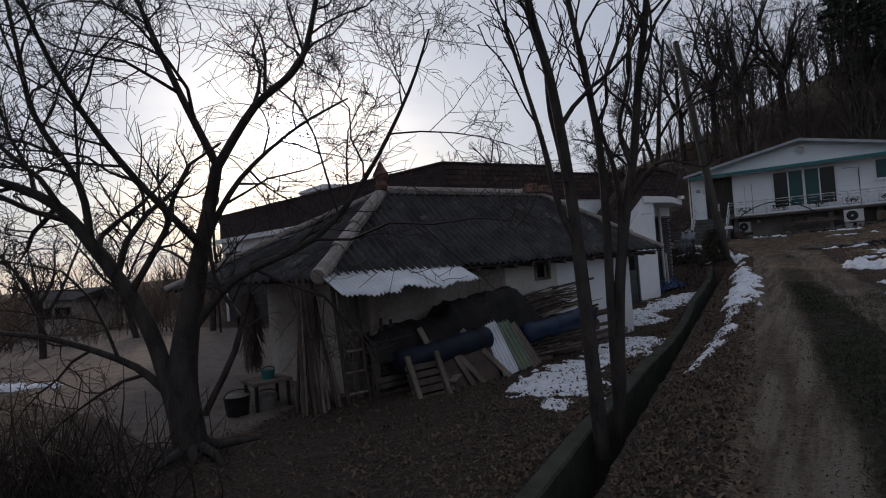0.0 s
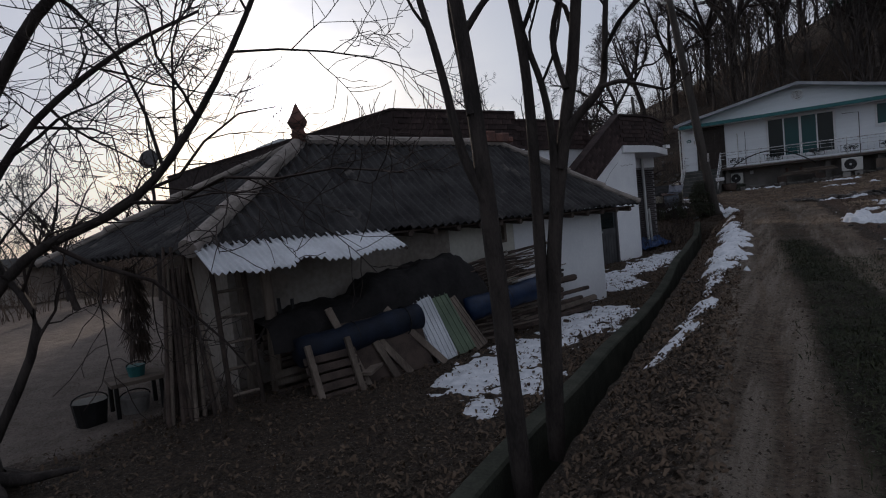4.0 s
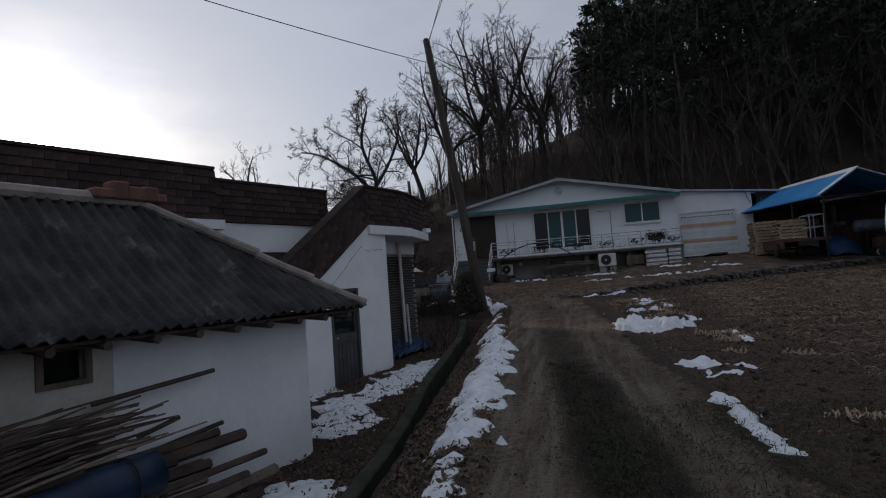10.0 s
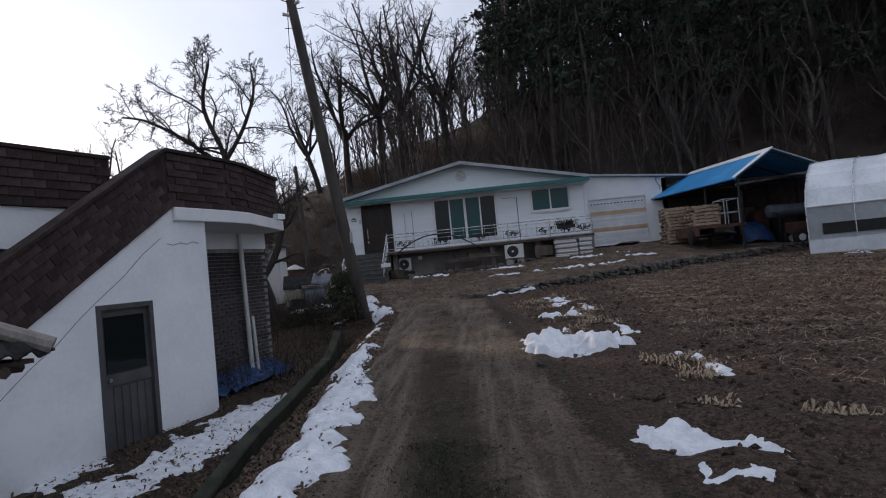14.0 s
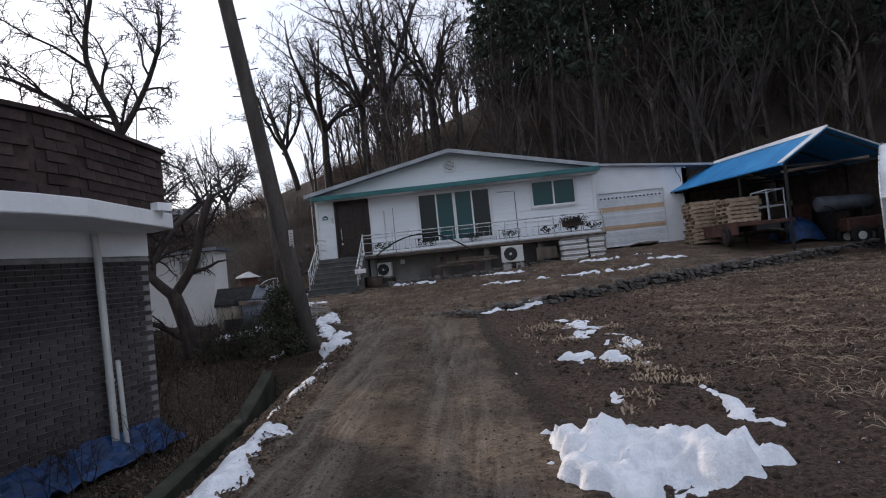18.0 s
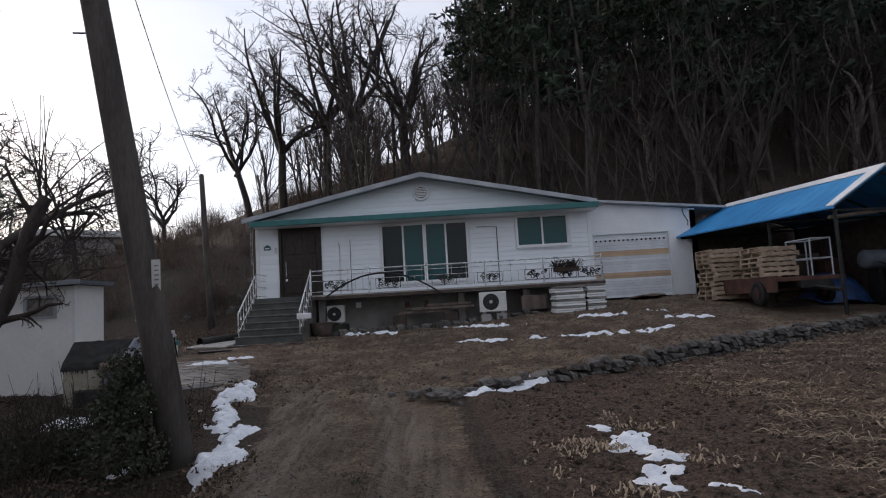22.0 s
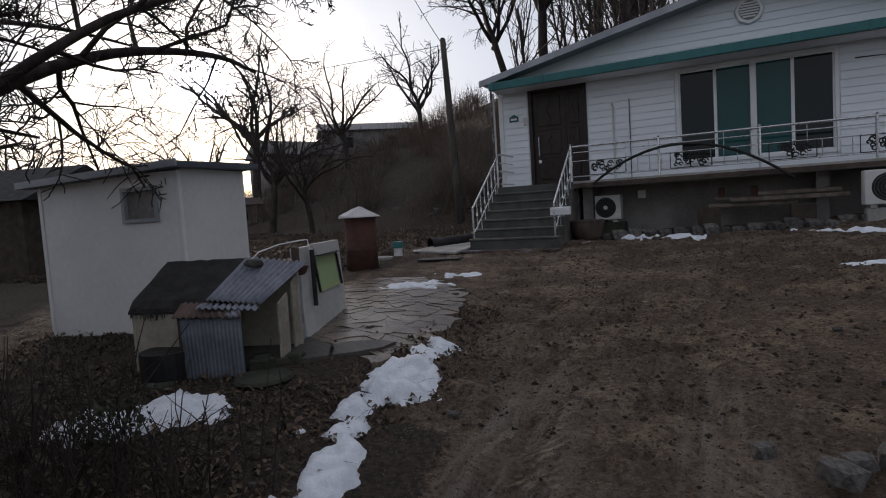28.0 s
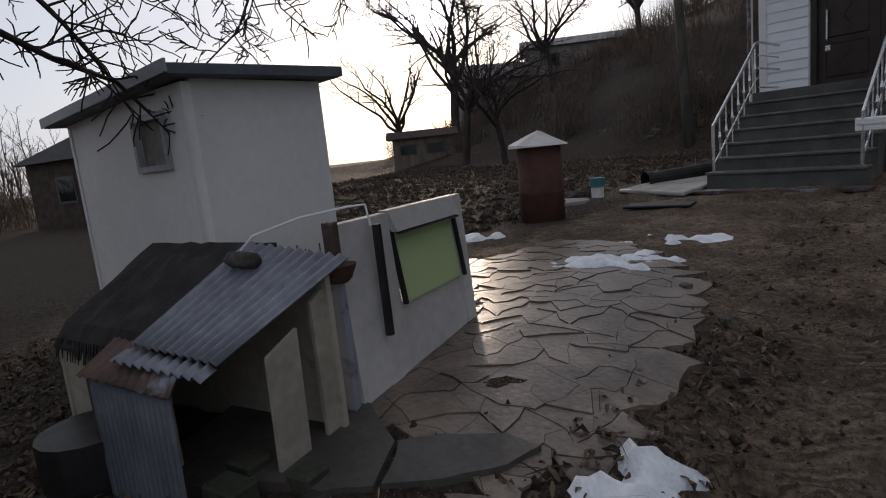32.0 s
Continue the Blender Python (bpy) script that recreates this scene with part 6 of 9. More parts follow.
tub = thing("feed_trough", kn(-0.12, -0.02, 0.85), "dark rubber trough beside the kennel", "trough")
part("body", Shape().tube([kn(-0.2, 0.06, 0.8), kn(-0.2, 0.06, 1.02), kn(-0.2, 0.06, 1.22)], [0.2, 0.22, 0.22], 16), "iron", tub)
part("block", Shape().box(-0.28, -0.02, -0.26, -0.10, 0.8, 1.0, KN), "concrete_mossy", tub, bevel=0.012)
tagged(part("lid_disc", Shape().tube([kn(0.86, -0.12, 1.02), kn(0.86, -0.12, 1.045)], [0.23, 0.22], 24), "concrete_mossy", None), "round concrete lid in the paving", "lid")

# glazed door leaf propped up beside the kennel
leaf = thing("propped_window", (-4.0, 29.0, 0.95), "white framed window leaf with green glass, light from behind put into its pale tint, propped upright", "window leaf")
PA, PB = Vector((-3.80, 28.42, 0)), Vector((-4.17, 29.58, 0))
pd = (PB - PA).normalized()
pn = Vector((pd.y, -pd.x, 0))


def lf(a, b, zz):
    q = PA + pd * a + pn * b
    return (q.x, q.y, zz)


def leaf_box(a0, a1, b0, b1, z0, z1, lean=0.05):
    return Shape().hull8([lf(a0, b0, z0), lf(a1, b0, z0), lf(a1, b1, z0), lf(a0, b1, z0), lf(a0, b0 - lean, z1), lf(a1, b0 - lean, z1), lf(a1, b1 - lean, z1), lf(a0, b1 - lean, z1)])


for a0, a1, z0, z1 in ((0.0, 0.42, 1.1, 1.98), (1.10, 1.21, 1.1, 1.99), (0.42, 1.10, 1.88, 1.99), (0.42, 1.10, 1.1, 1.50)):
    part("frame", leaf_box(a0, a1, -0.03, 0.03, z0, z1), "leaf_frame", leaf, "dirty white frame")
for a0, a1, z0, z1 in ((0.415, 0.44, 1.50, 1.89), (1.08, 1.105, 1.50, 1.89), (0.44, 1.08, 1.865, 1.89)):
    part("gasket", leaf_box(a0, a1, 0.02, 0.04, z0, z1), "iron", leaf)
# opaque pane; the backlight is part of its pale colour
part("pane", leaf_box(0.44, 1.08, 0.0, 0.01, 1.50, 1.88), "backlit_green_glass", leaf, "green glass, light from behind put into its pale tint")
part("hinge_post", Shape().box(-0.06, -0.02, -0.02, 0.04, 0, 0.9, Matrix.Translation(Vector(lf(0, 0, 1.1))) @ pose(0, 0, 0, 0, 0, 108)), "rust", leaf)
part("bar", Shape().tube([lf(0.22, 0.05, 1.95), lf(0.23, 0.05, 1.4)], 0.022, 6), "iron", leaf)
bowl = tagged(part("red_bowl", Shape().tube([lf(-0.08, 0.04, 1.74), lf(-0.08, 0.04, 1.76), lf(-0.08, 0.04, 1.82)], [0.04, 0.06, 0.085], 14), "rust_drum", None), "small red-brown bowl hung beside the kennel", "bowl")

# ---- burn barrel, capped pipe, lid ----
can = thing("burn_barrel", (-6.45, 33.3, 1.15), "rusty burn barrel with a conical tin cap", "barrel")
cz = top_z(-6.45, 33.3) - 0.03
part("drum", Shape().tube([(-6.45, 33.3, cz), (-6.45, 33.3, cz + 0.4), (-6.45, 33.3, cz + 0.42), (-6.45, 33.3, cz + 0.44), (-6.45, 33.3, 2.22)], [0.30, 0.295, 0.305, 0.295, 0.29], 20), "rust_drum", can, smooth=True)
part("cap", Shape().tube([(-6.45, 33.3, 2.20), (-6.45, 33.3, 2.23), (-6.44, 33.3, 2.34), (-6.43, 33.3, 2.40)], [0.40, 0.39, 0.16, 0.03], 10), "white_cap", can, "dented pale tin cap")
pp = thing("capped_pipe", (-6.8, 35.2, 1.25), "white pipe stub with a green cap", "pipe")
part("pipe", Shape().tube([(-6.8, 35.2, 1.2), (-6.8, 35.2, 1.47)], 0.10, 14), "pipe", pp)
part("cap", Shape().tube([(-6.8, 35.2, 1.46), (-6.8, 35.2, 1.6)], [0.125, 0.12], 14), "teal", pp, "green plastic cap")
mz = top_z(-6.9, 34.5)
tagged(part("manhole_cover", Shape().tube([(-6.9, 34.5, mz - 0.02), (-6.9, 34.5, mz + 0.05)], [0.34, 0.33], 22), "concrete", None), "round concrete manhole cover", "manhole cover")
tagged(part("white_scrap", Shape().box(-0.2, 0.2, -0.06, 0.06, 0.02, 0.05, pose(-6.35, 35.5, top_z(-6.35, 35.5), 0, 4, 20)), "white_paint", None), "white plastic scrap on the ground", "scrap")
culv = thing("drain_pipe", (-6.0, 36.5, 1.35), "black drain pipe end lying by the steps", "pipe")
part("pipe", Shape().tube([(-6.42, 36.1, 1.43), (-6.2, 36.4, 1.45), (-5.2, 37.6, 1.55)], 0.15, 16, caps=False), "iron", culv)
part("collar", Shape().tube([(-6.44, 36.07, 1.43), (-6.38, 36.15, 1.43)], 0.17, 16, caps=False), "iron", culv)
tagged(part("rubber_mat", Shape().box(-0.42, 0.42, -0.2, 0.2, 0.02, 0.05, pose(-5.25, 34.2, top_z(-5.25, 34.2), 0, 0, 12)), "iron", None, bevel=0.01), "dark ribbed mat lying on the yard", "mat")
part_c = thing("concrete_apron", (-5.9, 36.0, 1.3), "worn concrete apron beside the steps", "apron")
part("slab", Shape().prism([(-6.6, 35.5, 1.31), (-5.3, 35.0, 1.30), (-5.25, 37.5, 1.42), (-6.2, 37.5, 1.42)], (0, 0, 0.06)), "concrete", part_c, bevel=0.015)

# ---- utility poles and wires ----
def utility_pole(base, top, r0, r1, label, pegs=0):
    p = thing("utility_pole", base, label, "utility pole")
    b, t = Vector(base), Vector(top)
    part("shaft", Shape().tube([b.lerp(t, k / 6) for k in range(7)], [lerp(r0, r1, k / 6) for k in range(7)], 16), "pole", p, smooth=True)
    part("cap", Shape().tube([t, t + Vector((0, 0, 0.05))], [r1, r1 * 0.6], 12), "iron", p)
    for k in range(pegs):
        q = b.lerp(t, 0.55 + 0.05 * k)
        s = 1 if k % 2 else -1
        part("step_peg", Shape().tube([q, q + Vector((s * 0.28, 0, 0.02))], 0.010, 5), "iron", p)
    return p


up = utility_pole((-2.02, 24.98, 0.5), (-3.03, 24.08, 9.0), 0.163, 0.105, "leaning dark utility pole with a number plate", 8)
part("number_plate", Shape().box(-0.05, 0.05, -0.153, -0.145, -0.17, 0.17, pose(-2.26, 24.76, 2.66, 6, -5, 62)), "leaf_frame", up, "narrow white plate with rows of marks")
for k in range(6):
    part("plate_mark", Shape().box(-0.025, 0.025, -0.157, -0.154, -0.14 + 0.048 * k, -0.125 + 0.048 * k, pose(-2.26, 24.76, 2.66, 6, -5, 62)), "plaster_base", up)
part("insulator", Shape().tube([(-2.90, 24.15, 8.25), (-2.74, 24.07, 8.28)], [0.03, 0.045], 8), "ac", up)
part("insulator", Shape().tube([(-3.00, 24.15, 8.0), (-3.14, 24.05, 8.02)], [0.03, 0.045], 8), "ac", up)
utility_pole((-8.9, 43.2, 1.4), (-9.3, 43.4, 8.3), 0.15, 0.1, "dark wooden utility pole on the slope")


def wire(a, b, sag, label="thin black overhead wire"):
    a, b = Vector(a), Vector(b)
    pts = [a.lerp(b, k / 24) - Vector((0, 0, sag * 4 * (k / 24) * (1 - k / 24))) for k in range(25)]
    tagged(part("overhead_wire", Shape().tube(pts, 0.011, 5), "cable", None), label, "wire", "overhead wires")


wire((-2.96, 24.15, 8.3), (-16.0, 2.0, 9.0), 0.5)
wire((-3.01, 24.10, 8.8), (-9.3, 43.4, 8.1), 0.5)
wire((-3.02, 24.09, 8.85), (6.0, 5.0, 12.5), 0.3)
wire((-3.01, 24.10, 8.8), (5.3, 5.0, 12.6), 0.3)
wire((-9.3, 43.4, 8.0), (-42.0, 66.0, 12.0), 1.0)
wire((-9.3, 43.4, 8.1), (-45.0, 36.0, 9.0), 0.8)


# ---- clutter against the cottage ----
tinp = thing("tin_canopy", ab(-11.5, -3.0, 1.2), "torn strip of pale corrugated tin along the cottage eave", "canopy")
g = []
rk = random.Random(2)
cols = 168
for i in range(5):
    v = i / 4
    row = []
    for j in range(cols + 1):
        a = lerp(-12.90, -10.42, j / cols)
        step_a = math.floor(a * 13) / 13
        jag = (0.10 * abs(noise.noise((a * 2.3, 0.5, 0))) + 0.10 * noise.noise((step_a * 5, 2.0, 0)) - 0.26 * max(0, noise.noise((step_a * 1.9 + 3, 5.0, 0)))) if i == 4 else 0
        run = 0.74 - 0.16 * j / cols + jag
        row.append(ab(a, -2.72 - run * v * 0.96, 1.46 - 0.32 * v * (run / 0.74) + 0.017 * math.sin(j * 2 * math.pi / 5) - 0.02 * j / cols))
    g.append(row)
part("sheet", Shape().sheet(g, (0, 0, 0.004)), "tin_white", tinp, smooth=True)
for k in range(4):
    a = -12.7 + k * 0.75
    part("batten", Shape().tube([ab(a, -2.75, 1.33), ab(a, -3.3, 1.16)], 0.018, 5), "wood_dark", tinp)

for k, (a, d) in enumerate(((-12.35, -2.62), (-12.1, -2.72))):
    tagged(part("eave_post", Shape().tube([ab(a, d, -0.45), ab(a + 0.02, d + 0.02, 0.5), ab(a, d + 0.05, 1.34)], [0.075, 0.07, 0.065], 9), "wood_old", None), "weathered round post under the cottage eave", "post", "eave posts")
tagged(part("hanging_pipe", Shape().tube([ab(-12.02, -2.82, 0.75), ab(-12.02, -2.86, 0.45), ab(-11.95, -2.86, 0.40), ab(-11.88, -2.86, 0.45), ab(-11.86, -2.84, 0.72)], 0.022, 7), "iron", None), "bent iron hook hung on a post", "hook")
ladder = thing("ladder", ab(-12.6, -2.85, -0.4), "old wooden ladder leaning against the cottage", "ladder")
for off in (0.0, 0.34):
    part("rail", Shape().tube([ab(-12.75 + off, -3.05, -0.42), ab(-12.72 + off, -2.72, 1.45)], 0.028, 6), "wood_dark", ladder)
for k in range(6):
    v = 0.12 + k * 0.15
    part("rung", Shape().tube([ab(-12.75, lerp(-3.05, -2.72, v), lerp(-0.42, 1.45, v)), ab(-12.40, lerp(-3.05, -2.72, v), lerp(-0.42, 1.45, v))], 0.018, 6), "wood_old", ladder)
rk = random.Random(11)
for k in range(26):
    a = -13.25 + 0.42 * rk.random()
    top = 0.85 + 0.65 * rk.random()
    tagged(part("bamboo_pole", Shape().tube([ab(a - 0.12 + rk.uniform(-0.1, 0.1), -2.75 - 0.45 * rk.random(), -0.42), ab(a * 0.5 + 0.5 * -12.95 + rk.uniform(-0.05, 0.05), -2.50 + rk.uniform(-0.1, 0.05), top)], [0.026, 0.017], 6), "wood_dark" if k % 3 else "wood_old", None), "dark wooden stake leaning at the cottage corner", "stake", "stakes")
bundle = Shape()
rk = random.Random(4)
for k in range(420):
    zz = 1.15 - 1.15 * rk.random() ** 0.8
    w = 0.13 * (1 - 0.5 * abs(zz - 0.6))
    bx, by = rk.uniform(-w, w), rk.uniform(-w, w)
    bundle.tube([ab(-13.15 + bx, -0.7 + by, zz + 0.1), ab(-13.15 + bx * 1.5 + rk.uniform(-0.05, 0.05), -0.7 + by * 1.5, zz - 0.08)], [0.012, 0.004], 3)
tagged(part("dried_bundle", bundle, "wood_dark", None), "dark bundle of dried stalks hanging under the eave", "bundle")
part_rope = tagged(part("bundle_rope", Shape().tube([ab(-12.95, -0.7, 1.36), ab(-13.15, -0.7, 1.22)], 0.008, 5), "cable", None), "rope holding a dried bundle", "rope")

# tarp-covered wood pile, drums, pallets and boards
def mound(a0, a1, d0, d1, z0, top, name, mat, label, category, seed):
    g = []
    for i in range(61):
        row = []
        for j in range(25):
            u, v = i / 60, j / 24
            h = top(u) * (1 - (2 * v - 1) ** 4) ** 0.6
            row.append(ab(lerp(a0, a1, u) , lerp(d0, d1, v) + 0.05 * noise.noise((u * 5, v * 3, seed)), z0 + h * (1 + 0.16 * noise.noise((u * 6, v * 4, seed + 3)) + 0.10 * noise.noise((u * 22, v * 5, seed + 6)) + 0.05 * noise.noise((u * 48, v * 12, seed + 9)))))
        g.append(row)
    return tagged(part(name, Shape().sheet(g), mat, None, smooth=True), label, category)


mound(-12.25, -8.9, -3.10, -2.28, 0.16, lambda u: float(np.interp(lerp(-12.25, -8.9, u), [-12.25, -11.8, -11.3, -11.0, -10.8, -10.0, -9.4, -9.15, -8.9], [0.32, 0.44, 0.46, 0.44, 0.64, 0.70, 0.79, 0.68, 0.45])), "tarpaulin", "black_tarp", "black tarpaulin over the wood pile", "tarpaulin", 1)
rk = random.Random(21)
logs = 0
for row in range(7):
    for k in range(9):
        a = -12.1 + k * 0.56 + rk.uniform(-0.1, 0.1)
        ln = rk.uniform(0.9, 1.6)
        zz = -0.35 + row * 0.10
        if zz > 0.32:
            continue
        d = -2.92 + 0.07 * row + rk.uniform(-0.05, 0.05)
        tagged(part("timber", Shape().tube([ab(a, d, zz + rk.uniform(-0.03, 0.03)), ab(a + ln, d + rk.uniform(-0.04, 0.04), zz + rk.uniform(-0.03, 0.06))], rk.uniform(0.035, 0.06), 6), ("wood_dark", "wood_old")[rk.random() < 0.3], None), "rough timber in the pile against the wall", "timber", "wood pile")
rk = random.Random(22)
for k in range(70):
    a = -9.2 + rk.uniform(-0.3, 0.5)
    zz = 0.42 + 0.38 * rk.random()
    d = -2.85 + rk.uniform(-0.12, 0.3)
    ln = rk.uniform(1.0, 1.7)
    tagged(part("stick", Shape().tube([ab(a, d, zz - 0.1), ab(a + ln * 0.5, d + rk.uniform(-0.05, 0.05), zz), ab(a + ln, d + rk.uniform(-0.08, 0.08), zz + rk.uniform(-0.05, 0.12))], [0.013, 0.013, 0.008], 5), ("wood_dark", "wood_old")[k % 4 == 0], None), "thin stick in the brushwood bundle", "stick", "brushwood")
for k in range(34):
    a = -9.3 + rk.uniform(-0.3, 0.6)
    ln = rk.uniform(0.9, 1.5)
    zz = -0.32 + 0.34 * rk.random()
    tagged(part("stick", Shape().tube([ab(a, -2.95 + rk.uniform(-0.1, 0.25), zz), ab(a + ln, -2.95 + rk.uniform(-0.1, 0.25), zz + rk.uniform(-0.05, 0.05))], [0.02, 0.013], 5), "wood_old" if k % 3 else "wood_dark", None), "thin stick in the brushwood bundle", "stick", "brushwood")
for a0, a1, zz, dd, label in ((-9.4, -7.6, 0.16, -3.12, "blue plastic roll on the woodpile"), (-12.0, -10.3, 0.13, -3.18, "dark blue plastic roll on the woodpile")):
    roll = thing("plastic_roll", ab((a0 + a1) / 2, dd, zz - 0.19), label, "roll")
    part("roll", Shape().tube([ab(lerp(a0, a1, k / 10), dd + 0.015 * math.sin(k), zz + 0.012 * k) for k in range(11)], [0.17 + 0.012 * math.sin(k * 1.9) for k in range(11)], 16), "blue_drum" if a0 > -10 else "blue_dark", roll, smooth=True)
    for q in (0.42, 0.86):
        part("strap", Shape().tube([ab(lerp(a0, a1, q), dd + 0.185 * math.cos(t * math.pi / 8), zz + 0.12 * q + 0.185 * math.sin(t * math.pi / 8)) for t in range(17)], 0.008, 5), "iron", roll)
for k, (a, zz, ln) in enumerate(((-7.7, 0.80, 1.22), (-7.3, 0.41, 0.40), (-7.2, 0.24, 0.80), (-7.2, 0.18, 0.74))):
    tagged(part("carrying_pole", Shape().tube([ab(a, -2.36, zz), ab(a + ln, -2.42, zz + 0.10)], 0.024, 7), "wood_dark", None), "dark pole sticking out along the white wall", "pole", "poles along the wall")
# boards and panels leaning on the pile
for k, (a, w, h, mat, label, tilt) in enumerate(((-10.2, 0.34, 0.95, "tin_white", "pale tin panel leaning on the woodpile", -8), (-9.95, 0.42, 0.98, "green_panel", "dull green ribbed panel leaning on the woodpile", -12), (-10.55, 0.26, 0.55, "tin_white", "small pale panel leaning on the woodpile", 14), (-9.6, 0.3, 0.8, "wood_old", "weathered panel leaning on the woodpile", -20))):
    m = AB @ pose(a, -3.42, -0.38, -24, tilt, 0)
    p = tagged(part("leaning_sheet", Shape().box(0, w, 0, 0.02, 0, h, m), mat, None, bevel=0.004), label, "panel", "leaning panels")
    for q in range(5):
        part("rib", Shape().tube([m @ Vector((w * (q + 0.5) / 5, -0.004, 0.01)), m @ Vector((w * (q + 0.5) / 5, -0.004, h - 0.01))], 0.007, 5), mat, p)
for k, (a, ln, tilt) in enumerate(((-11.36, 1.05, -13), (-10.75, 0.85, -31), (-10.2, 1.05, -36), (-10.95, 0.75, -18))):
    m = AB @ pose(a, -3.52, -0.38, -24, tilt, 0)
    tagged(part("leaning_plank", Shape().box(0, 0.09, 0, 0.03, 0, ln, m), "wood_old", None, bevel=0.005), "weathered plank leaning on the woodpile", "plank", "leaning planks")
m = AB @ pose(-11.45, -3.46, -0.40, -22, 0, 0)
tagged(part("scrap_board", Shape().box(0, 1.15, 0, 0.02, 0, 0.82, m), "wood_dark", None, bevel=0.004), "dark brown board leaning on the woodpile", "board")
lp = thing("slatted_pallet", ab(-10.8, -3.4, -0.4), "dark wooden pallet leaning on the woodpile", "pallet")
m = AB @ pose(-12.05, -3.62, -0.40, -24, 0, 0)
for k in range(5):
    part("slat", Shape().box(0, 0.66, 0, 0.02, 0.03 + k * 0.11, 0.115 + k * 0.11, m), "wood_dark", lp, bevel=0.004)
for q in (0.04, 0.54):
    part("bearer", Shape().box(q, q + 0.07, -0.05, -0.001, 0, 0.68, m), "wood_old", lp, bevel=0.004)
for k in range(4):
    a = -11.9 + 0.18 * k
    tagged(part("floor_plank", Shape().box(0, 0.8, 0, 0.12, 0, 0.04, AB @ pose(a, -3.35 - 0.1 * k, -0.33 + 0.04 * k, 0, 0, 12 + 9 * k)), "wood_old", None, bevel=0.005), "loose plank at the cottage's foot", "plank", "loose planks")
# tubs at the far corner
tb = thing("wash_stand", ab(-13.4, -2.0, -0.35), "low bench with basins beside the cottage", "bench")
part("top", Shape().box(-13.75, -13.2, -2.3, -1.8, 0.02, 0.06, AB), "wood_old", tb)
for a in (-13.7, -13.25):
    for d in (-2.25, -1.85):
        part("leg", Shape().tube([ab(a, d, -0.36), ab(a, d, 0.02)], 0.025, 6), "iron", tb)
for k, (a, d, r, h, zz, mat, label) in enumerate(((-13.5, -2.05, 0.16, 0.2, -0.36, "plaster_base", "grey bucket under a bench"), (-13.95, -2.2, 0.17, 0.3, -0.36, "iron", "black bucket beside a bench"), (-13.45, -2.05, 0.1, 0.12, 0.06, "teal", "teal basin on a bench"))):
    bk = thing("bucket", ab(a, d, zz), label, "bucket", "buckets")
    part("body", Shape().tube([ab(a, d, zz), ab(a, d, zz + h * 0.9), ab(a, d, zz + h)], [r * 0.8, r, r * 1.05], 14), mat, bk)
    part("handle", Shape().tube([ab(a + r * math.cos(q * math.pi / 8), d - 0.02, zz + h + 0.5 * r * math.sin(q * math.pi / 8)) for q in range(9)], 0.008, 5), "iron", bk)

# dish and aerial on the rear roof
dp = Vector(ab(-10.1, 10.8, 0.0))
dish = thing("antenna_mast", tuple(dp + Vector((0, 0, -0.35))), "tall thin mast with a satellite dish and TV aerial", "antenna")
part("pole", Shape().tube([dp + Vector((0, 0, -0.5)), dp + Vector((0, 0, 3.0)), dp + Vector((0.03, 0, 6.4))], [0.035, 0.03, 0.02], 7), "iron", dish)
part("dish", Shape().tube([dp + Vector((0.09, -0.11, 4.19)), dp + Vector((0.084, -0.10, 4.187)), dp + Vector((0.07, -0.08, 4.18)), dp + Vector((0.03, -0.03, 4.17))], [0.31, 0.305, 0.22, 0.03], 24), "door_grey", dish, "dark round satellite dish")
part("feed_arm", Shape().tube([dp + Vector((0.05, -0.03, 3.95)), dp + Vector((0.42, -0.45, 4.05))], 0.014, 5), "iron", dish)
part("boom", Shape().tube([dp + Vector((-0.9, -0.2, 6.2)), dp + Vector((0.85, 0.2, 6.25))], 0.014, 5), "iron", dish)
for k in range(8):
    q = dp + Vector((-0.82 + 0.22 * k, -0.18 + 0.05 * k, 6.21))
    part("element", Shape().tube([q + Vector((0.08, -0.38, 0)), q + Vector((-0.08, 0.38, 0))], 0.008, 4), "iron", dish)

# pipes and tarp at the brick recess
dpipe = thing("rain_pipe", ab(2.02, 0.95, -0.1), "white plastic rainwater pipe against dark brick", "pipe")
part("pipe", Shape().tube([ab(1.80, 0.93, 2.74), ab(1.83, 0.93, 2.45), ab(1.88, 0.93, 0.1), ab(1.90, 0.9, -0.08)], 0.045, 10), "pipe", dpipe)
part("pipe", Shape().tube([ab(1.98, 0.86, -0.08), ab(1.95, 0.88, 1.15)], 0.03, 8), "pipe", dpipe)
for zz, a in ((0.9, 1.863), (2.0, 1.84)):
    part("clip", Shape().tube([ab(a, 0.93, zz), ab(a, 0.93, zz + 0.03)], 0.055, 8), "ac", dpipe)
g = []
for i in range(31):
    row = []
    for j in range(13):
        u, v = i / 30, j / 12
        a, d = lerp(0.1, 2.6, u), lerp(1.02, 0.50, v) + 0.1 * noise.noise((u * 6, 0, 1))
        q = ab(a, d, 0)
        h = 0.24 * (1 - v) ** 1.5 + 0.09 * noise.noise((u * 16, v * 7, 4)) + 0.05 * noise.noise((u * 33, v * 15, 9))
        row.append((q[0], q[1], left_z(q[1]) + max(0.015, 0.07 + h)))
    g.append(row)
tagged(part("tarpaulin", Shape().sheet(g), "blue_tarp", None), "crumpled blue tarpaulin along the brick wall", "tarpaulin")
tagged(part("wall_skirting", Shape().box(0.0, 2.68, 1.03, 1.066, -0.5, 0.02, AB), "plaster", None), "white painted footing below the bricks", "footing", kind="structure")
# concrete side of the drain; moss and the trench's shade share its dark colour
dw = Shape()
ys = np.arange(3.0, 24.3, 0.5)
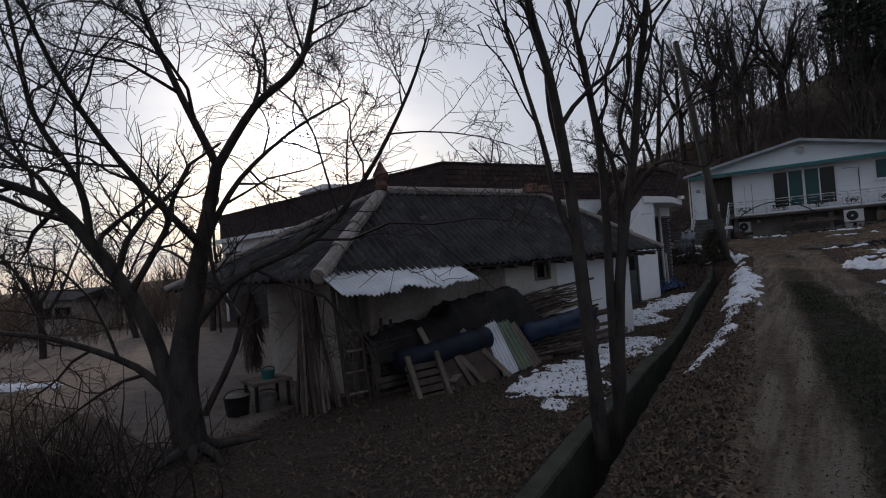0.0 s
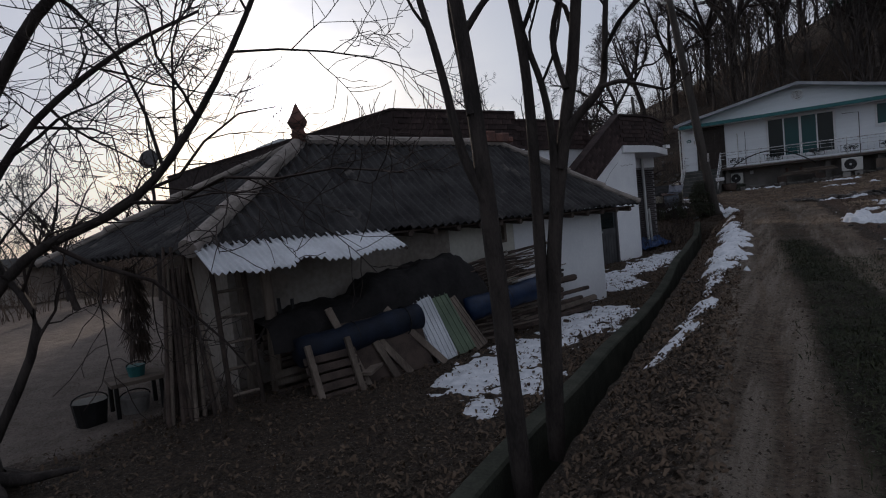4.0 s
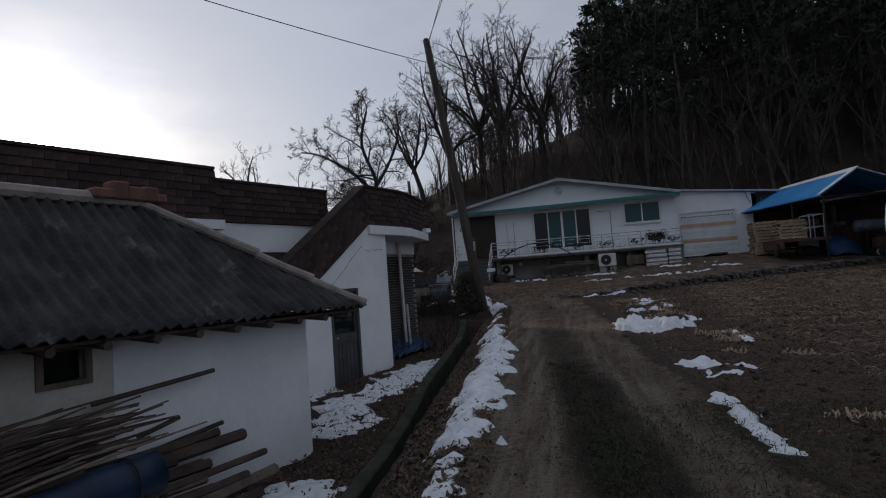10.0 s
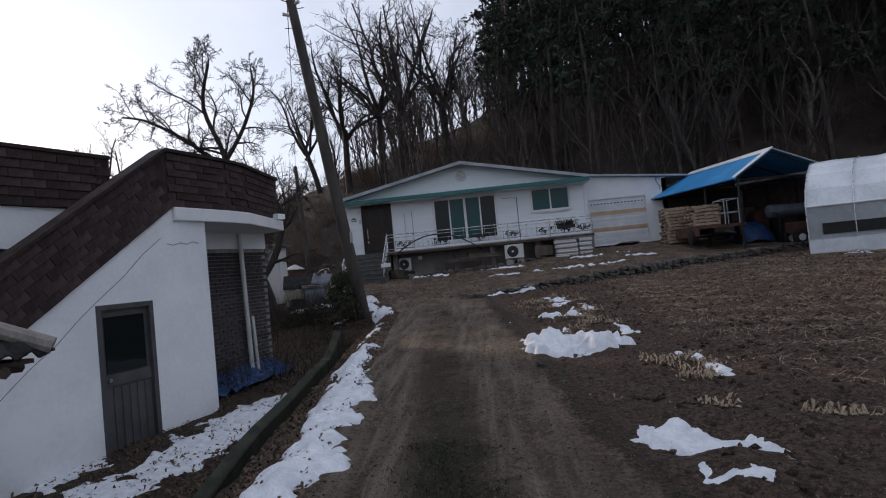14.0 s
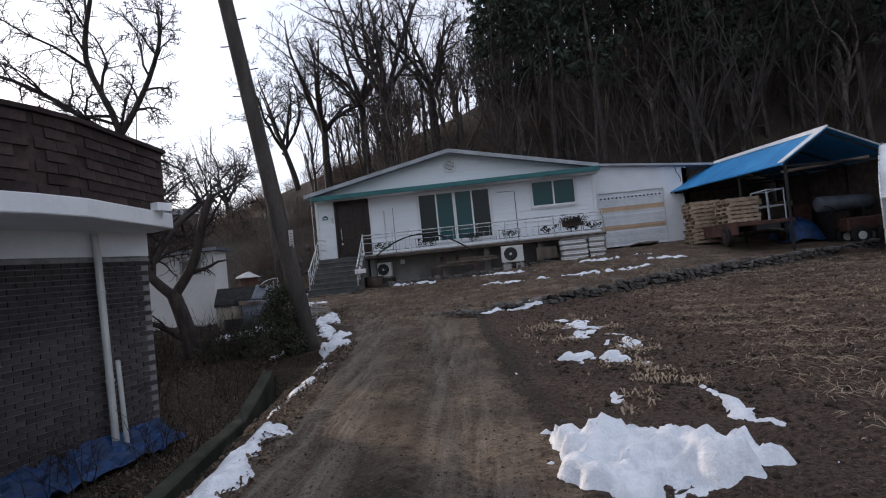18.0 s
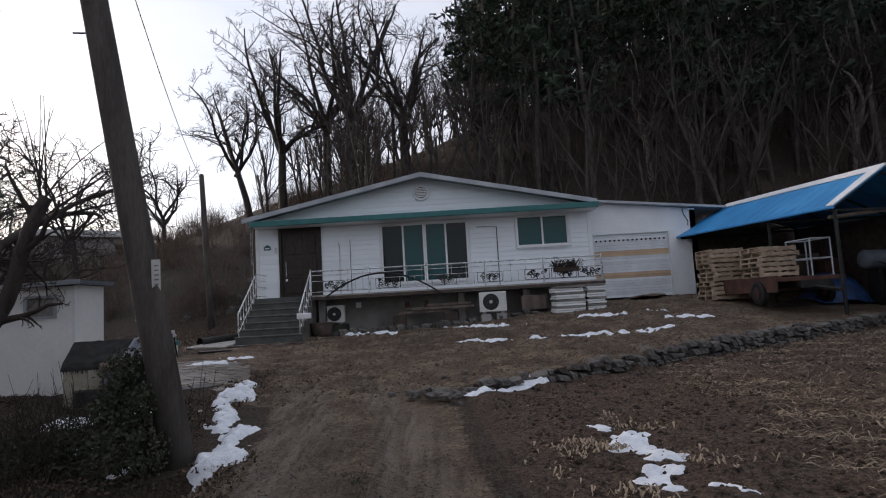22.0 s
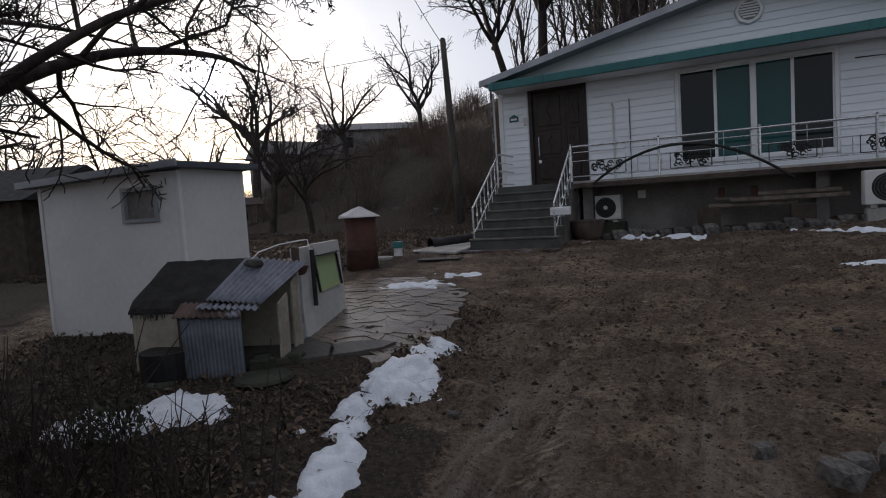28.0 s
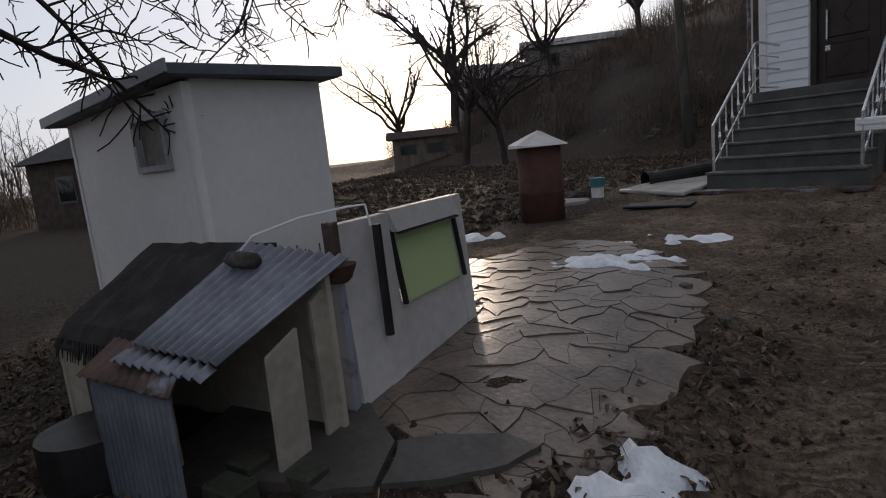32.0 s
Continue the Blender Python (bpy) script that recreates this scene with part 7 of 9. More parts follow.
g = []
for y in ys:
    x = float(ditch_lip(y)) - 0.56 + 0.015 * math.sin(y * 1.7)
    t = float(left_z(y))
    t = t + 0.05 + 0.12 * float(step01((y - 14) / 4))
    g.append([(x + 0.06, y, t - 0.6), (x + 0.06, y, t - 0.02), (x + 0.04, y, t), (x - 0.10, y, t + 0.01), (x - 0.12, y, t - 0.02), (x - 0.12, y, t - 0.6)])
tagged(part("drain_wall", dw.sheet(g), "concrete_mossy", None), "mossy concrete edge of the open drain, trench shade in its dark colour", "drain", kind="structure")


# ---- bare trees ----
def tube_mesh(limbs):
    """Vertices and quads of many tapered bars at once; limbs: (points, radii, sides)."""
    V, F, k = [], [], 0
    for pts, rad, sides in limbs:
        p = np.asarray(pts, float)
        n = len(p)
        d = np.empty_like(p)
        d[1:-1] = p[2:] - p[:-2]
        d[0], d[-1] = p[1] - p[0], p[-1] - p[-2]
        d /= np.maximum(np.linalg.norm(d, axis=1, keepdims=True), 1e-9)
        ref = np.array([0.0, 0.0, 1.0]) if abs(d[0, 2]) < 0.9 else np.array([1.0, 0.0, 0.0])
        s = np.cross(d, ref)
        s /= np.maximum(np.linalg.norm(s, axis=1, keepdims=True), 1e-9)
        u = np.cross(d, s)
        a = np.arange(sides) * 2 * np.pi / sides
        ring = p[:, None] + np.asarray(rad)[:, None, None] * (s[:, None] * np.cos(a)[None, :, None] + u[:, None] * np.sin(a)[None, :, None])
        V.append(ring.reshape(-1, 3))
        i = (np.arange(n - 1)[:, None] * sides + np.arange(sides)[None]).ravel()
        j = (np.arange(n - 1)[:, None] * sides + (np.arange(sides) + 1)[None] % sides).ravel()
        F.append(np.stack([i, j, j + sides, i + sides], 1) + k)
        k += n * sides
    return np.concatenate(V), np.concatenate(F)


def bough(limbs, start, way, length, r0, r1, rng, wob=0.25, droop=0.0, seg=6, sides=None):
    """One wandering limb; returns its points and radii."""
    p, d = np.array(start, float), np.array(way, float)
    d /= np.linalg.norm(d)
    pts, rad = [p.copy()], [r0]
    for k in range(seg):
        d = d + rng.normal(0, wob, 3) * 0.5 + np.array([0, 0, droop])
        d /= np.linalg.norm(d)
        p = p + d * length / seg
        pts.append(p.copy())
        rad.append(r0 + (r1 - r0) * (k + 1) / seg)
    limbs.append((pts, rad, sides or (7 if r0 > 0.05 else 5 if r0 > 0.02 else 3)))
    return np.array(pts), rad


def spray(limbs, pts, rad, rng, depth, spread=0.9, per=5, ratio=0.55, lift=0.15, droop=0.0, first=0.25, rmin=0.003, wob=0.3):
    """Side shoots along a limb, and theirs in turn."""
    if depth == 0:
        return
    total = np.linalg.norm(np.diff(pts, axis=0), axis=1).sum()
    for k in range(per):
        t = first + (1 - first) * (k + rng.rand() * 0.9) / per
        f = t * (len(pts) - 1)
        i = min(int(f), len(pts) - 2)
        p = pts[i] + (pts[i + 1] - pts[i]) * (f - i)
        d = pts[i + 1] - pts[i]
        d = d / max(np.linalg.norm(d), 1e-9)
        side = rng.normal(0, 1, 3)
        side -= d * side.dot(d)
        side /= max(np.linalg.norm(side), 1e-9)
        way = d * (1 - 0.45 * spread) + side * spread + np.array([0, 0, lift])
        r = max(rmin, (rad[i] + (rad[min(i + 1, len(rad) - 1)] - rad[i]) * (f - i)) * 0.55)
        ln = total * ratio * (1.1 - 0.5 * t) * (0.7 + 0.6 * rng.rand())
        q, rr = bough(limbs, p, way, ln, r, max(rmin * 0.8, r * 0.3), rng, wob, droop, 5 if depth > 1 else 4)
        spray(limbs, q, rr, rng, depth - 1, spread, max(3, per - 1), ratio, lift, droop, 0.2, rmin, wob)


def tree_thing(name, base, limbs_main, limbs_fine, label, mat="bark"):
    t = thing(name, base, label, "tree")
    for nm, limbs, m in (("trunk", limbs_main, mat), ("crown", limbs_fine, "twig")):
        if limbs:
            v, f = tube_mesh(limbs)
            np_mesh(nm, v - np.array(base), f, m, t)
    return t


def guided(limbs, points, r0, r1):
    """A limb through given places, rounded off."""
    p = np.array(points, float)
    n = len(p)
    q = []
    for i in range(n - 1):
        a, b, c, d = p[max(i - 1, 0)], p[i], p[i + 1], p[min(i + 2, n - 1)]
        for s in range(4):
            t = s / 4
            q.append(0.5 * (2 * b + (c - a) * t + (2 * a - 5 * b + 4 * c - d) * t * t + (3 * b - a - 3 * c + d) * t ** 3))
    q.append(p[-1])
    q = np.array(q)
    rad = list(np.linspace(r0, r1, len(q)))
    limbs.append((q, rad, 9 if r0 > 0.05 else 6))
    return q, rad


# spreading old tree before the cottage
rng = np.random.RandomState(3)
main, fine = [], []
B0 = (-4.5, 4.42, -0.45)
boughs = [
    ([(-4.5, 4.42, -0.5), (-4.58, 4.38, 0.3), (-4.54, 4.42, 0.85), (-4.42, 4.5, 1.45), (-4.3, 4.56, 1.95), (-4.13, 4.67, 2.73)], 0.19, 0.07, 0),
    ([(-4.13, 4.67, 2.7), (-3.77, 4.91, 3.3), (-3.34, 5.2, 3.74), (-3.15, 5.35, 4.5), (-3.1, 5.6, 5.2)], 0.065, 0.02, 9),
    ([(-4.13, 4.67, 2.7), (-4.5, 4.5, 3.6), (-4.76, 4.3, 4.5), (-4.9, 4.1, 5.3)], 0.06, 0.02, 9),
    ([(-4.66, 4.35, 0.1), (-4.85, 4.2, 1.1), (-5.3, 3.9, 2.0), (-5.62, 3.69, 2.45), (-6.2, 3.4, 2.75), (-6.9, 3.1, 3.0)], 0.12, 0.035, 9),
    ([(-5.3, 3.9, 2.0), (-5.36, 3.86, 2.6), (-5.72, 3.62, 3.4), (-5.84, 3.54, 4.2), (-5.8, 3.4, 5.0)], 0.06, 0.02, 9),
    ([(-4.6, 4.35, 0.2), (-4.97, 4.12, 0.65), (-5.65, 3.67, 1.0), (-6.3, 3.3, 1.15), (-6.9, 2.9, 1.5)], 0.06, 0.02, 8),
    ([(-4.5, 4.45, 0.95), (-4.03, 4.74, 1.5), (-3.31, 5.22, 1.87), (-2.82, 5.54, 2.49), (-2.42, 5.85, 3.35), (-2.2, 6.0, 4.0)], 0.06, 0.014, 9),
    ([(-4.4, 4.5, 0.1), (-4.05, 4.75, 0.95), (-4.2, 4.6, 1.5), (-4.0, 4.4, 2.2)], 0.05, 0.02, 5),
    ([(-4.3, 4.56, 1.9), (-4.2, 5.0, 2.6), (-3.9, 5.6, 3.2), (-3.6, 6.2, 3.6)], 0.05, 0.015, 8),
    ([(-4.3, 4.5, 1.9), (-4.4, 3.8, 2.7), (-4.3, 3.2, 3.5), (-4.1, 2.8, 4.3)], 0.05, 0.015, 8),
]
for pts, r0, r1, per in boughs:
    q, rad = guided(main, pts, r0 * (0.8 if per else 1), r1 * 0.8)
    if per:
        spray(fine, q, rad, rng, 3, 0.85, per + 2, 0.50, 0.08, 0.0, 0.2, 0.0035, 0.45)
for k in range(9):
    a = k * 0.7
    bough(main, (-4.5 + 0.12 * math.cos(a), 4.42 + 0.12 * math.sin(a), -0.2), (math.cos(a), math.sin(a), -0.35), 0.55, 0.06, 0.02, rng, 0.2)
tree_thing("old_tree", B0, main, fine, "spreading bare old tree with a forked mossy trunk")

# two slim pollarded trees by the drain
def slim_tree(base, stems, seed, label):
    """stems: (points as x, z in one upright plane with small y shifts, first and last radius, side shoots)."""
    rng = np.random.RandomState(seed)
    main, fine = [], []
    for pts, r0, r1, shoots, dy in stems:
        n = len(pts)
        q, rad = guided(main, [(x, base[1] + dy * i / (n - 1), z) for i, (x, z) in enumerate(pts)], r0, r1)
        for k in range(shoots):
            i = int((0.62 + 0.37 * k / max(1, shoots - 1)) * (len(q) - 1))
            a = rng.rand() * 6.28
            s, sr = bough(main, q[i], (0.55 * math.cos(a), 0.55 * math.sin(a), 1.0), 0.7 + 0.9 * rng.rand(), max(0.012, rad[i] * 0.55), 0.008, rng, 0.42, 0.05)
            spray(fine, s, sr, rng, 2, 0.7, 4, 0.38, 0.3, 0.0, 0.3, 0.005, 0.35)
        spray(fine, q[len(q) * 3 // 4:], rad[len(q) * 3 // 4:], rng, 2, 0.6, 5, 0.5, 0.4, 0.0, 0.2, 0.006, 0.3)
    return tree_thing("slim_tree", base, main, fine, label)


slim_tree((-0.80, 6.33, -0.4), [
    ([(-0.78, -0.5), (-0.83, 0.6), (-0.87, 1.4), (-0.91, 2.0), (-0.96, 2.6), (-1.05, 3.3), (-1.2, 4.0), (-1.32, 4.8)], 0.078, 0.036, 5, 0.1),
    ([(-0.88, 1.60), (-1.01, 1.95), (-1.09, 2.45), (-1.15, 2.8), (-1.26, 3.3), (-1.40, 3.9)], 0.038, 0.016, 4, -0.15),
    ([(-0.93, 2.2), (-1.02, 2.6), (-1.12, 3.0), (-1.16, 3.6)], 0.034, 0.014, 3, 0.25)], 5, "slim dark tree with cut-back branches beside the drain")
slim_tree((-0.81, 7.0, -0.42), [
    ([(-0.82, -0.50), (-0.80, 0.66), (-0.78, 1.41), (-0.76, 2.06), (-0.77, 2.67), (-0.84, 3.3), (-0.95, 4.1), (-1.05, 4.8)], 0.054, 0.027, 5, -0.12),
    ([(-0.66, 1.45), (-0.62, 1.80), (-0.62, 2.12), (-0.66, 2.45), (-0.78, 2.9), (-0.86, 3.6)], 0.038, 0.018, 4, -0.05),
    ([(-0.80, -0.50), (-0.74, 0.66), (-0.66, 1.41), (-0.52, 2.15), (-0.43, 2.60), (-0.34, 3.27), (-0.22, 3.92), (-0.12, 4.76)], 0.066, 0.029, 6, 0.1),
    ([(-0.58, 1.80), (-0.50, 2.05), (-0.38, 2.20), (-0.23, 2.34), (-0.19, 2.52), (-0.15, 2.95), (-0.06, 3.6)], 0.045, 0.014, 4, 0.05),
    ([(-0.23, 2.34), (-0.10, 2.36), (0.0, 2.33), (0.15, 2.27), (0.23, 2.25), (0.37, 2.32)], 0.019, 0.006, 0, 0.05),
    ([(-0.04, 2.35), (0.06, 2.43), (0.14, 2.44), (0.22, 2.50)], 0.010, 0.005, 0, 0.1),
    ([(-0.48, 2.38), (-0.58, 2.80), (-0.46, 3.3), (-0.44, 3.9)], 0.029, 0.013, 4, 0.2)], 8, "twin-stemmed dark tree beside the drain")

# persimmon-like tree between the brick corner and the shed
rng = np.random.RandomState(14)
main, fine = [], []
T0 = (-4.5, 25.5, 0.55)
for pts, r0, r1, per in (
    ([(-4.5, 25.5, 0.4), (-4.55, 25.5, 1.2), (-4.75, 25.5, 1.9)], 0.17, 0.13, 0),
    ([(-4.75, 25.5, 1.85), (-4.35, 25.6, 2.5), (-4.1, 25.6, 3.3), (-3.95, 25.7, 3.75)], 0.10, 0.07, 4),
    ([(-4.75, 25.5, 1.85), (-5.3, 25.6, 2.4), (-5.6, 25.9, 3.2), (-5.6, 26.5, 4.0), (-5.7, 27.0, 4.6)], 0.10, 0.035, 10),
    ([(-5.4, 25.7, 2.8), (-5.5, 25.3, 4.0), (-5.2, 24.9, 5.0), (-5.5, 24.6, 6.2), (-5.2, 24.4, 7.2)], 0.09, 0.035, 12),
    ([(-5.3, 25.2, 4.6), (-6.0, 24.9, 5.4), (-6.9, 24.6, 6.0), (-7.6, 24.6, 6.2)], 0.06, 0.022, 10),
    ([(-5.3, 25.0, 4.8), (-4.7, 25.0, 5.7), (-4.4, 25.1, 6.6), (-4.5, 25.3, 7.3)], 0.06, 0.022, 10),
    ([(-5.3, 25.6, 2.4), (-5.2, 26.6, 3.3), (-5.3, 27.8, 3.9), (-5.5, 29.2, 4.2), (-6.0, 30.4, 4.3)], 0.075, 0.02, 11),
    ([(-5.2, 26.6, 3.3), (-4.7, 27.4, 4.0), (-4.4, 28.4, 4.5), (-4.5, 29.3, 4.9)], 0.05, 0.015, 9),
    ([(-4.6, 25.5, 1.0), (-5.0, 25.3, 1.35), (-5.5, 25.0, 1.5), (-5.9, 24.9, 1.45)], 0.06, 0.03, 3),
    ([(-5.6, 25.9, 3.2), (-6.4, 26.3, 3.8), (-7.2, 27.0, 4.2), (-8.0, 27.9, 4.4)], 0.05, 0.015, 9),
    ([(-5.5, 26.2, 3.6), (-6.6, 27.2, 4.3), (-7.3, 28.6, 4.7), (-7.6, 29.8, 4.8)], 0.045, 0.015, 10),
):
    q, rad = guided(main, pts, r0, r1)
    if per:
        spray(fine, q, rad, rng, 3, 0.85, per + 1, 0.40, 0.12, -0.01, 0.15, 0.006, 0.42)
for k in range(12):   # straight shoots on the cut stub
    bough(fine, (-3.97 + 0.04 * rng.randn(), 25.7 + 0.04 * rng.randn(), 3.7), (rng.normal(0, 0.45), rng.normal(0, 0.45), 1.0), 0.8 + 0.8 * rng.rand(), 0.012, 0.004, rng, 0.12)
tree_thing("orchard_tree", T0, main, fine, "bare orchard tree with a cut-back knob and arching twigs")


# middle-distance bare trees
def bare_tree(base, height, seed, label, per=8, depth=3, r=None, name="bare_tree", rmin=0.008, forks=5, mat="bark"):
    rng = np.random.RandomState(seed)
    main, fine = [], []
    r = r or height * 0.022
    q, rad = bough(main, np.array(base) - [0, 0, 0.2], (rng.normal(0, 0.08), rng.normal(0, 0.08), 1), height * 0.38, r, r * 0.75, rng, 0.08)
    for k in range(forks):
        a = 6.28 * (k + rng.rand() * 0.6) / forks
        s, sr = bough(main, q[-1] - [0, 0, rng.rand() * height * 0.1], (0.8 * math.cos(a), 0.8 * math.sin(a), 0.9 + 0.4 * rng.rand()), height * (0.42 + 0.25 * rng.rand()), r * 0.55, r * 0.15, rng, 0.35, 0.02, 7)
        spray(fine, s, sr, rng, depth, 0.8, per, 0.42, 0.2, 0.0, 0.2, rmin, 0.3)
    return tree_thing(name, tuple(base), main, fine, label, mat)


def on_ground(x, y):
    return (x, y, top_z(x, y))


for k, (x, y, h, per) in enumerate(((-26.0, 51.0, 12.5, 8), (-15.5, 43.0, 5.5, 6), (-19.5, 45.0, 8.0, 6), (-26.0, 47.0, 7.5, 6), (-15.0, 52.0, 7.0, 6), (-22.0, 55.0, 8.0, 6), (-31, 40, 7.0, 6), (-30.0, 57.0, 6.5, 6))):
    bare_tree(on_ground(x, y), h, 40 + k, "bare fruit tree with crooked dark branches", per, 3 if k < 3 else 2, rmin=0.010 if k < 3 else 0.014, forks=7)
for k, (x, y, h) in enumerate(((-4.0, 52.5, 15.5), (-8.5, 53.5, 13.0), (-6.3, 56.5, 14.0), (-12.0, 58.0, 11.0), (-1.0, 54.5, 13.0))):
    bare_tree(on_ground(x, y), h, 60 + k, "tall bare tree on the slope behind the bungalow", 8, 3, name="slope_tree", rmin=0.012, forks=6)
for k, (x, y, h) in enumerate(((11.5, 47.0, 7.5), (15.5, 46.0, 8.0), (8.0, 49.5, 8.5), (19.5, 44.0, 8.0), (4.5, 50.0, 7.0), (24.0, 41.5, 8.0))):
    bare_tree(on_ground(x, y), h, 120 + k, "spreading pale-twigged bare tree at the wood's edge", 9, 3, name="edge_tree", rmin=0.011, forks=8, mat="pale_bark")
# dim trees and thicket left of the cottage
for k, (x, y, h) in enumerate(((-17.0, 8.0, 4.6), (-19.5, 12.0, 5.2), (-11.5, 2.0, 3.6), (-18, 14, 5.5), (-16.0, 4.0, 4.6), (-22, 20, 6.0))):
    bare_tree(on_ground(x, y), h, 80 + k, "bare twiggy tree at the yard's far side", 7, 2 if k > 2 else 3, rmin=0.008)


# ---- woodland on the hill (uncountable) ----
def variant(seed, height, pine=False):
    rng = np.random.RandomState(seed)
    limbs = []
    r = height * 0.013
    if pine:
        q, rad = bough(limbs, (0, 0, -0.4), (rng.normal(0, 0.05), rng.normal(0, 0.05), 1), height, r * 1.1, r * 0.3, rng, 0.06, 0, 6, 5)
    else:
        q, rad = bough(limbs, (0, 0, -0.4), (rng.normal(0, 0.1), rng.normal(0, 0.1), 1), height * 0.55, r, r * 0.6, rng, 0.12, 0, 5, 4)
        for k in range(5):
            a = 6.28 * k / 5 + rng.rand()
            i = 2 + k % 3
            s, sr = bough(limbs, q[i], (0.55 * math.cos(a), 0.55 * math.sin(a), 1.0), height * (0.35 + 0.2 * rng.rand()), r * 0.5, r * 0.15, rng, 0.25, 0.03, 4, 3)
            spray(limbs, s, sr, rng, 2, 0.7, 5, 0.4, 0.3, 0.0, 0.15, 0.012, 0.25)
    return q, tube_mesh(limbs)


def needle_clumps(q, rng, height):
    """Flat irregular tufts of needles along the upper stem of a pine: many small leaning triangles."""
    V = []
    for k in range(26):
        t = 0.42 + 0.58 * (k + rng.rand()) / 26
        f = t * (len(q) - 1)
        i = min(int(f), len(q) - 2)
        c = q[i] + (q[i + 1] - q[i]) * (f - i)
        a, reach = rng.rand() * 6.28, height * (0.26 * (1.15 - t) + 0.05) * (0.5 + 0.7 * rng.rand())
        tip = c + np.array([math.cos(a) * reach, math.sin(a) * reach, -0.08 * reach + 0.1])
        for m in range(27):
            p = c + (tip - c) * (0.25 + 0.8 * rng.rand()) + rng.normal(0, 0.16, 3) * [1, 1, 0.5]
            e1, e2 = rng.normal(0, 0.17, 3), rng.normal(0, 0.17, 3)
            V += [p, p + e1, p + e2]
    V = np.array(V)
    return V, np.arange(len(V)).reshape(-1, 3)


def scatter(name, variants, places, mat, label, smooth=False):
    V, F, k = [], [], 0
    for x, y, zz, s, a, n in places:
        v, f = variants[n]
        c, sn = math.cos(a), math.sin(a)
        w = v * s
        V.append(np.stack([w[:, 0] * c - w[:, 1] * sn + x, w[:, 0] * sn + w[:, 1] * c + y, w[:, 2] + zz], 1))
        F.append(f + k)
        k += len(v)
    return tagged(np_mesh(name, np.concatenate(V), np.concatenate(F), mat, None, smooth), label, "woods", kind="stuff")


rng = np.random.RandomState(77)
places = []
for k in range(330):
    x = rng.uniform(-9, 46)
    y = 44.5 + rng.rand() ** 1.3 * 34 - 0.12 * max(0, x)
    if x < -4 and y < 50:
        continue
    places.append((x, y, top_z(x, y), rng.uniform(0.7, 1.25), rng.rand() * 6.28, rng.randint(5)))
for k in range(70):
    x, y = rng.uniform(-46, -22), rng.uniform(-2, 34)
    places.append((x, y, top_z(x, y), rng.uniform(0.3, 0.6), rng.rand() * 6.28, rng.randint(5)))
scatter("bare_woodland", [variant(100 + k, 8.5)[1] for k in range(5)], places, "far_bark", "bare deciduous woodland on the dark hillside")
pv, pn_ = [], []
for k in range(4):
    q, m = variant(200 + k, 11.0, True)
    pv.append(m)
    pn_.append(needle_clumps(q, np.random.RandomState(300 + k), 11.0))
places = []
for k in range(300):
    x = rng.uniform(3.0, 50)
    y = 50 - 0.5 * min(8, max(0, x - 2)) + rng.rand() ** 1.25 * 30 - 0.14 * max(0, x)
    places.append((x, y, top_z(x, y), rng.uniform(0.75, 1.3), rng.rand() * 6.28, rng.randint(4)))
scatter("pine_stems", pv, places, "far_bark", "straight pine stems on the hillside")
scatter("pine_crowns", pn_, places, "pine", "dark pine crowns on the hillside")

# brush on the bank behind the houses and dry weeds
def brush_clump(seed, n=26, h=1.3):
    rng = np.random.RandomState(seed)
    limbs = []
    for k in range(n):
        a, t = rng.rand() * 6.28, rng.rand() * 0.6
        q, rad = bough(limbs, (rng.normal(0, 0.3), rng.normal(0, 0.3), -0.05), (math.cos(a) * t, math.sin(a) * t, 1), h * (0.5 + 0.7 * rng.rand()), 0.011, 0.004, rng, 0.3, -0.02, 4, 3)
        for m in range(2):
            bough(limbs, q[2], (rng.normal(0, 1), rng.normal(0, 1), 0.8), h * 0.35, 0.006, 0.003, rng, 0.3, 0, 3, 3)
    return tube_mesh(limbs)


places = []
for k in range(620):
    x = rng.uniform(-34, 30)
    y = rng.uniform(41.5, 62)
    if y < 47.5 and -6.2 < x < 14:
        continue
    if hill_z(x, y) < 0.25:
        continue
    places.append((x, y, top_z(x, y), rng.uniform(0.6, 1.5), rng.rand() * 6.28, rng.randint(4)))
for k in range(150):
    x, y = rng.uniform(-44, -19), rng.uniform(-4, 32)
    places.append((x, y, top_z(x, y), rng.uniform(0.9, 2.0), rng.rand() * 6.28, rng.randint(4)))
scatter("hillside_brush", [brush_clump(400 + k) for k in range(4)], places, "brush", "dry brown brushwood and weeds on the bank")
places = []
for k in range(60):
    y = rng.uniform(20.5, 26.5)
    x = rng.uniform(-6.5, -2.6)
    places.append((x, y, top_z(x, y), rng.uniform(0.35, 0.7), rng.rand() * 6.28, rng.randint(4)))
for k in range(50):
    x, y = rng.uniform(-13, -6.5), rng.uniform(-1, 3.2)
    places.append((x, y, top_z(x, y), rng.uniform(0.5, 1.0), rng.rand() * 6.28, rng.randint(4)))
for k in range(26):
    x, y = rng.uniform(-4.6, -3.2), rng.uniform(1.6, 3.0)
    places.append((x, y, top_z(x, y), rng.uniform(0.45, 0.95), rng.rand() * 6.28, rng.randint(4)))
scatter("yard_brush", [brush_clump(420 + k, 18, 1.2) for k in range(4)], places, "twig", "dry twiggy weeds in the lower yard")

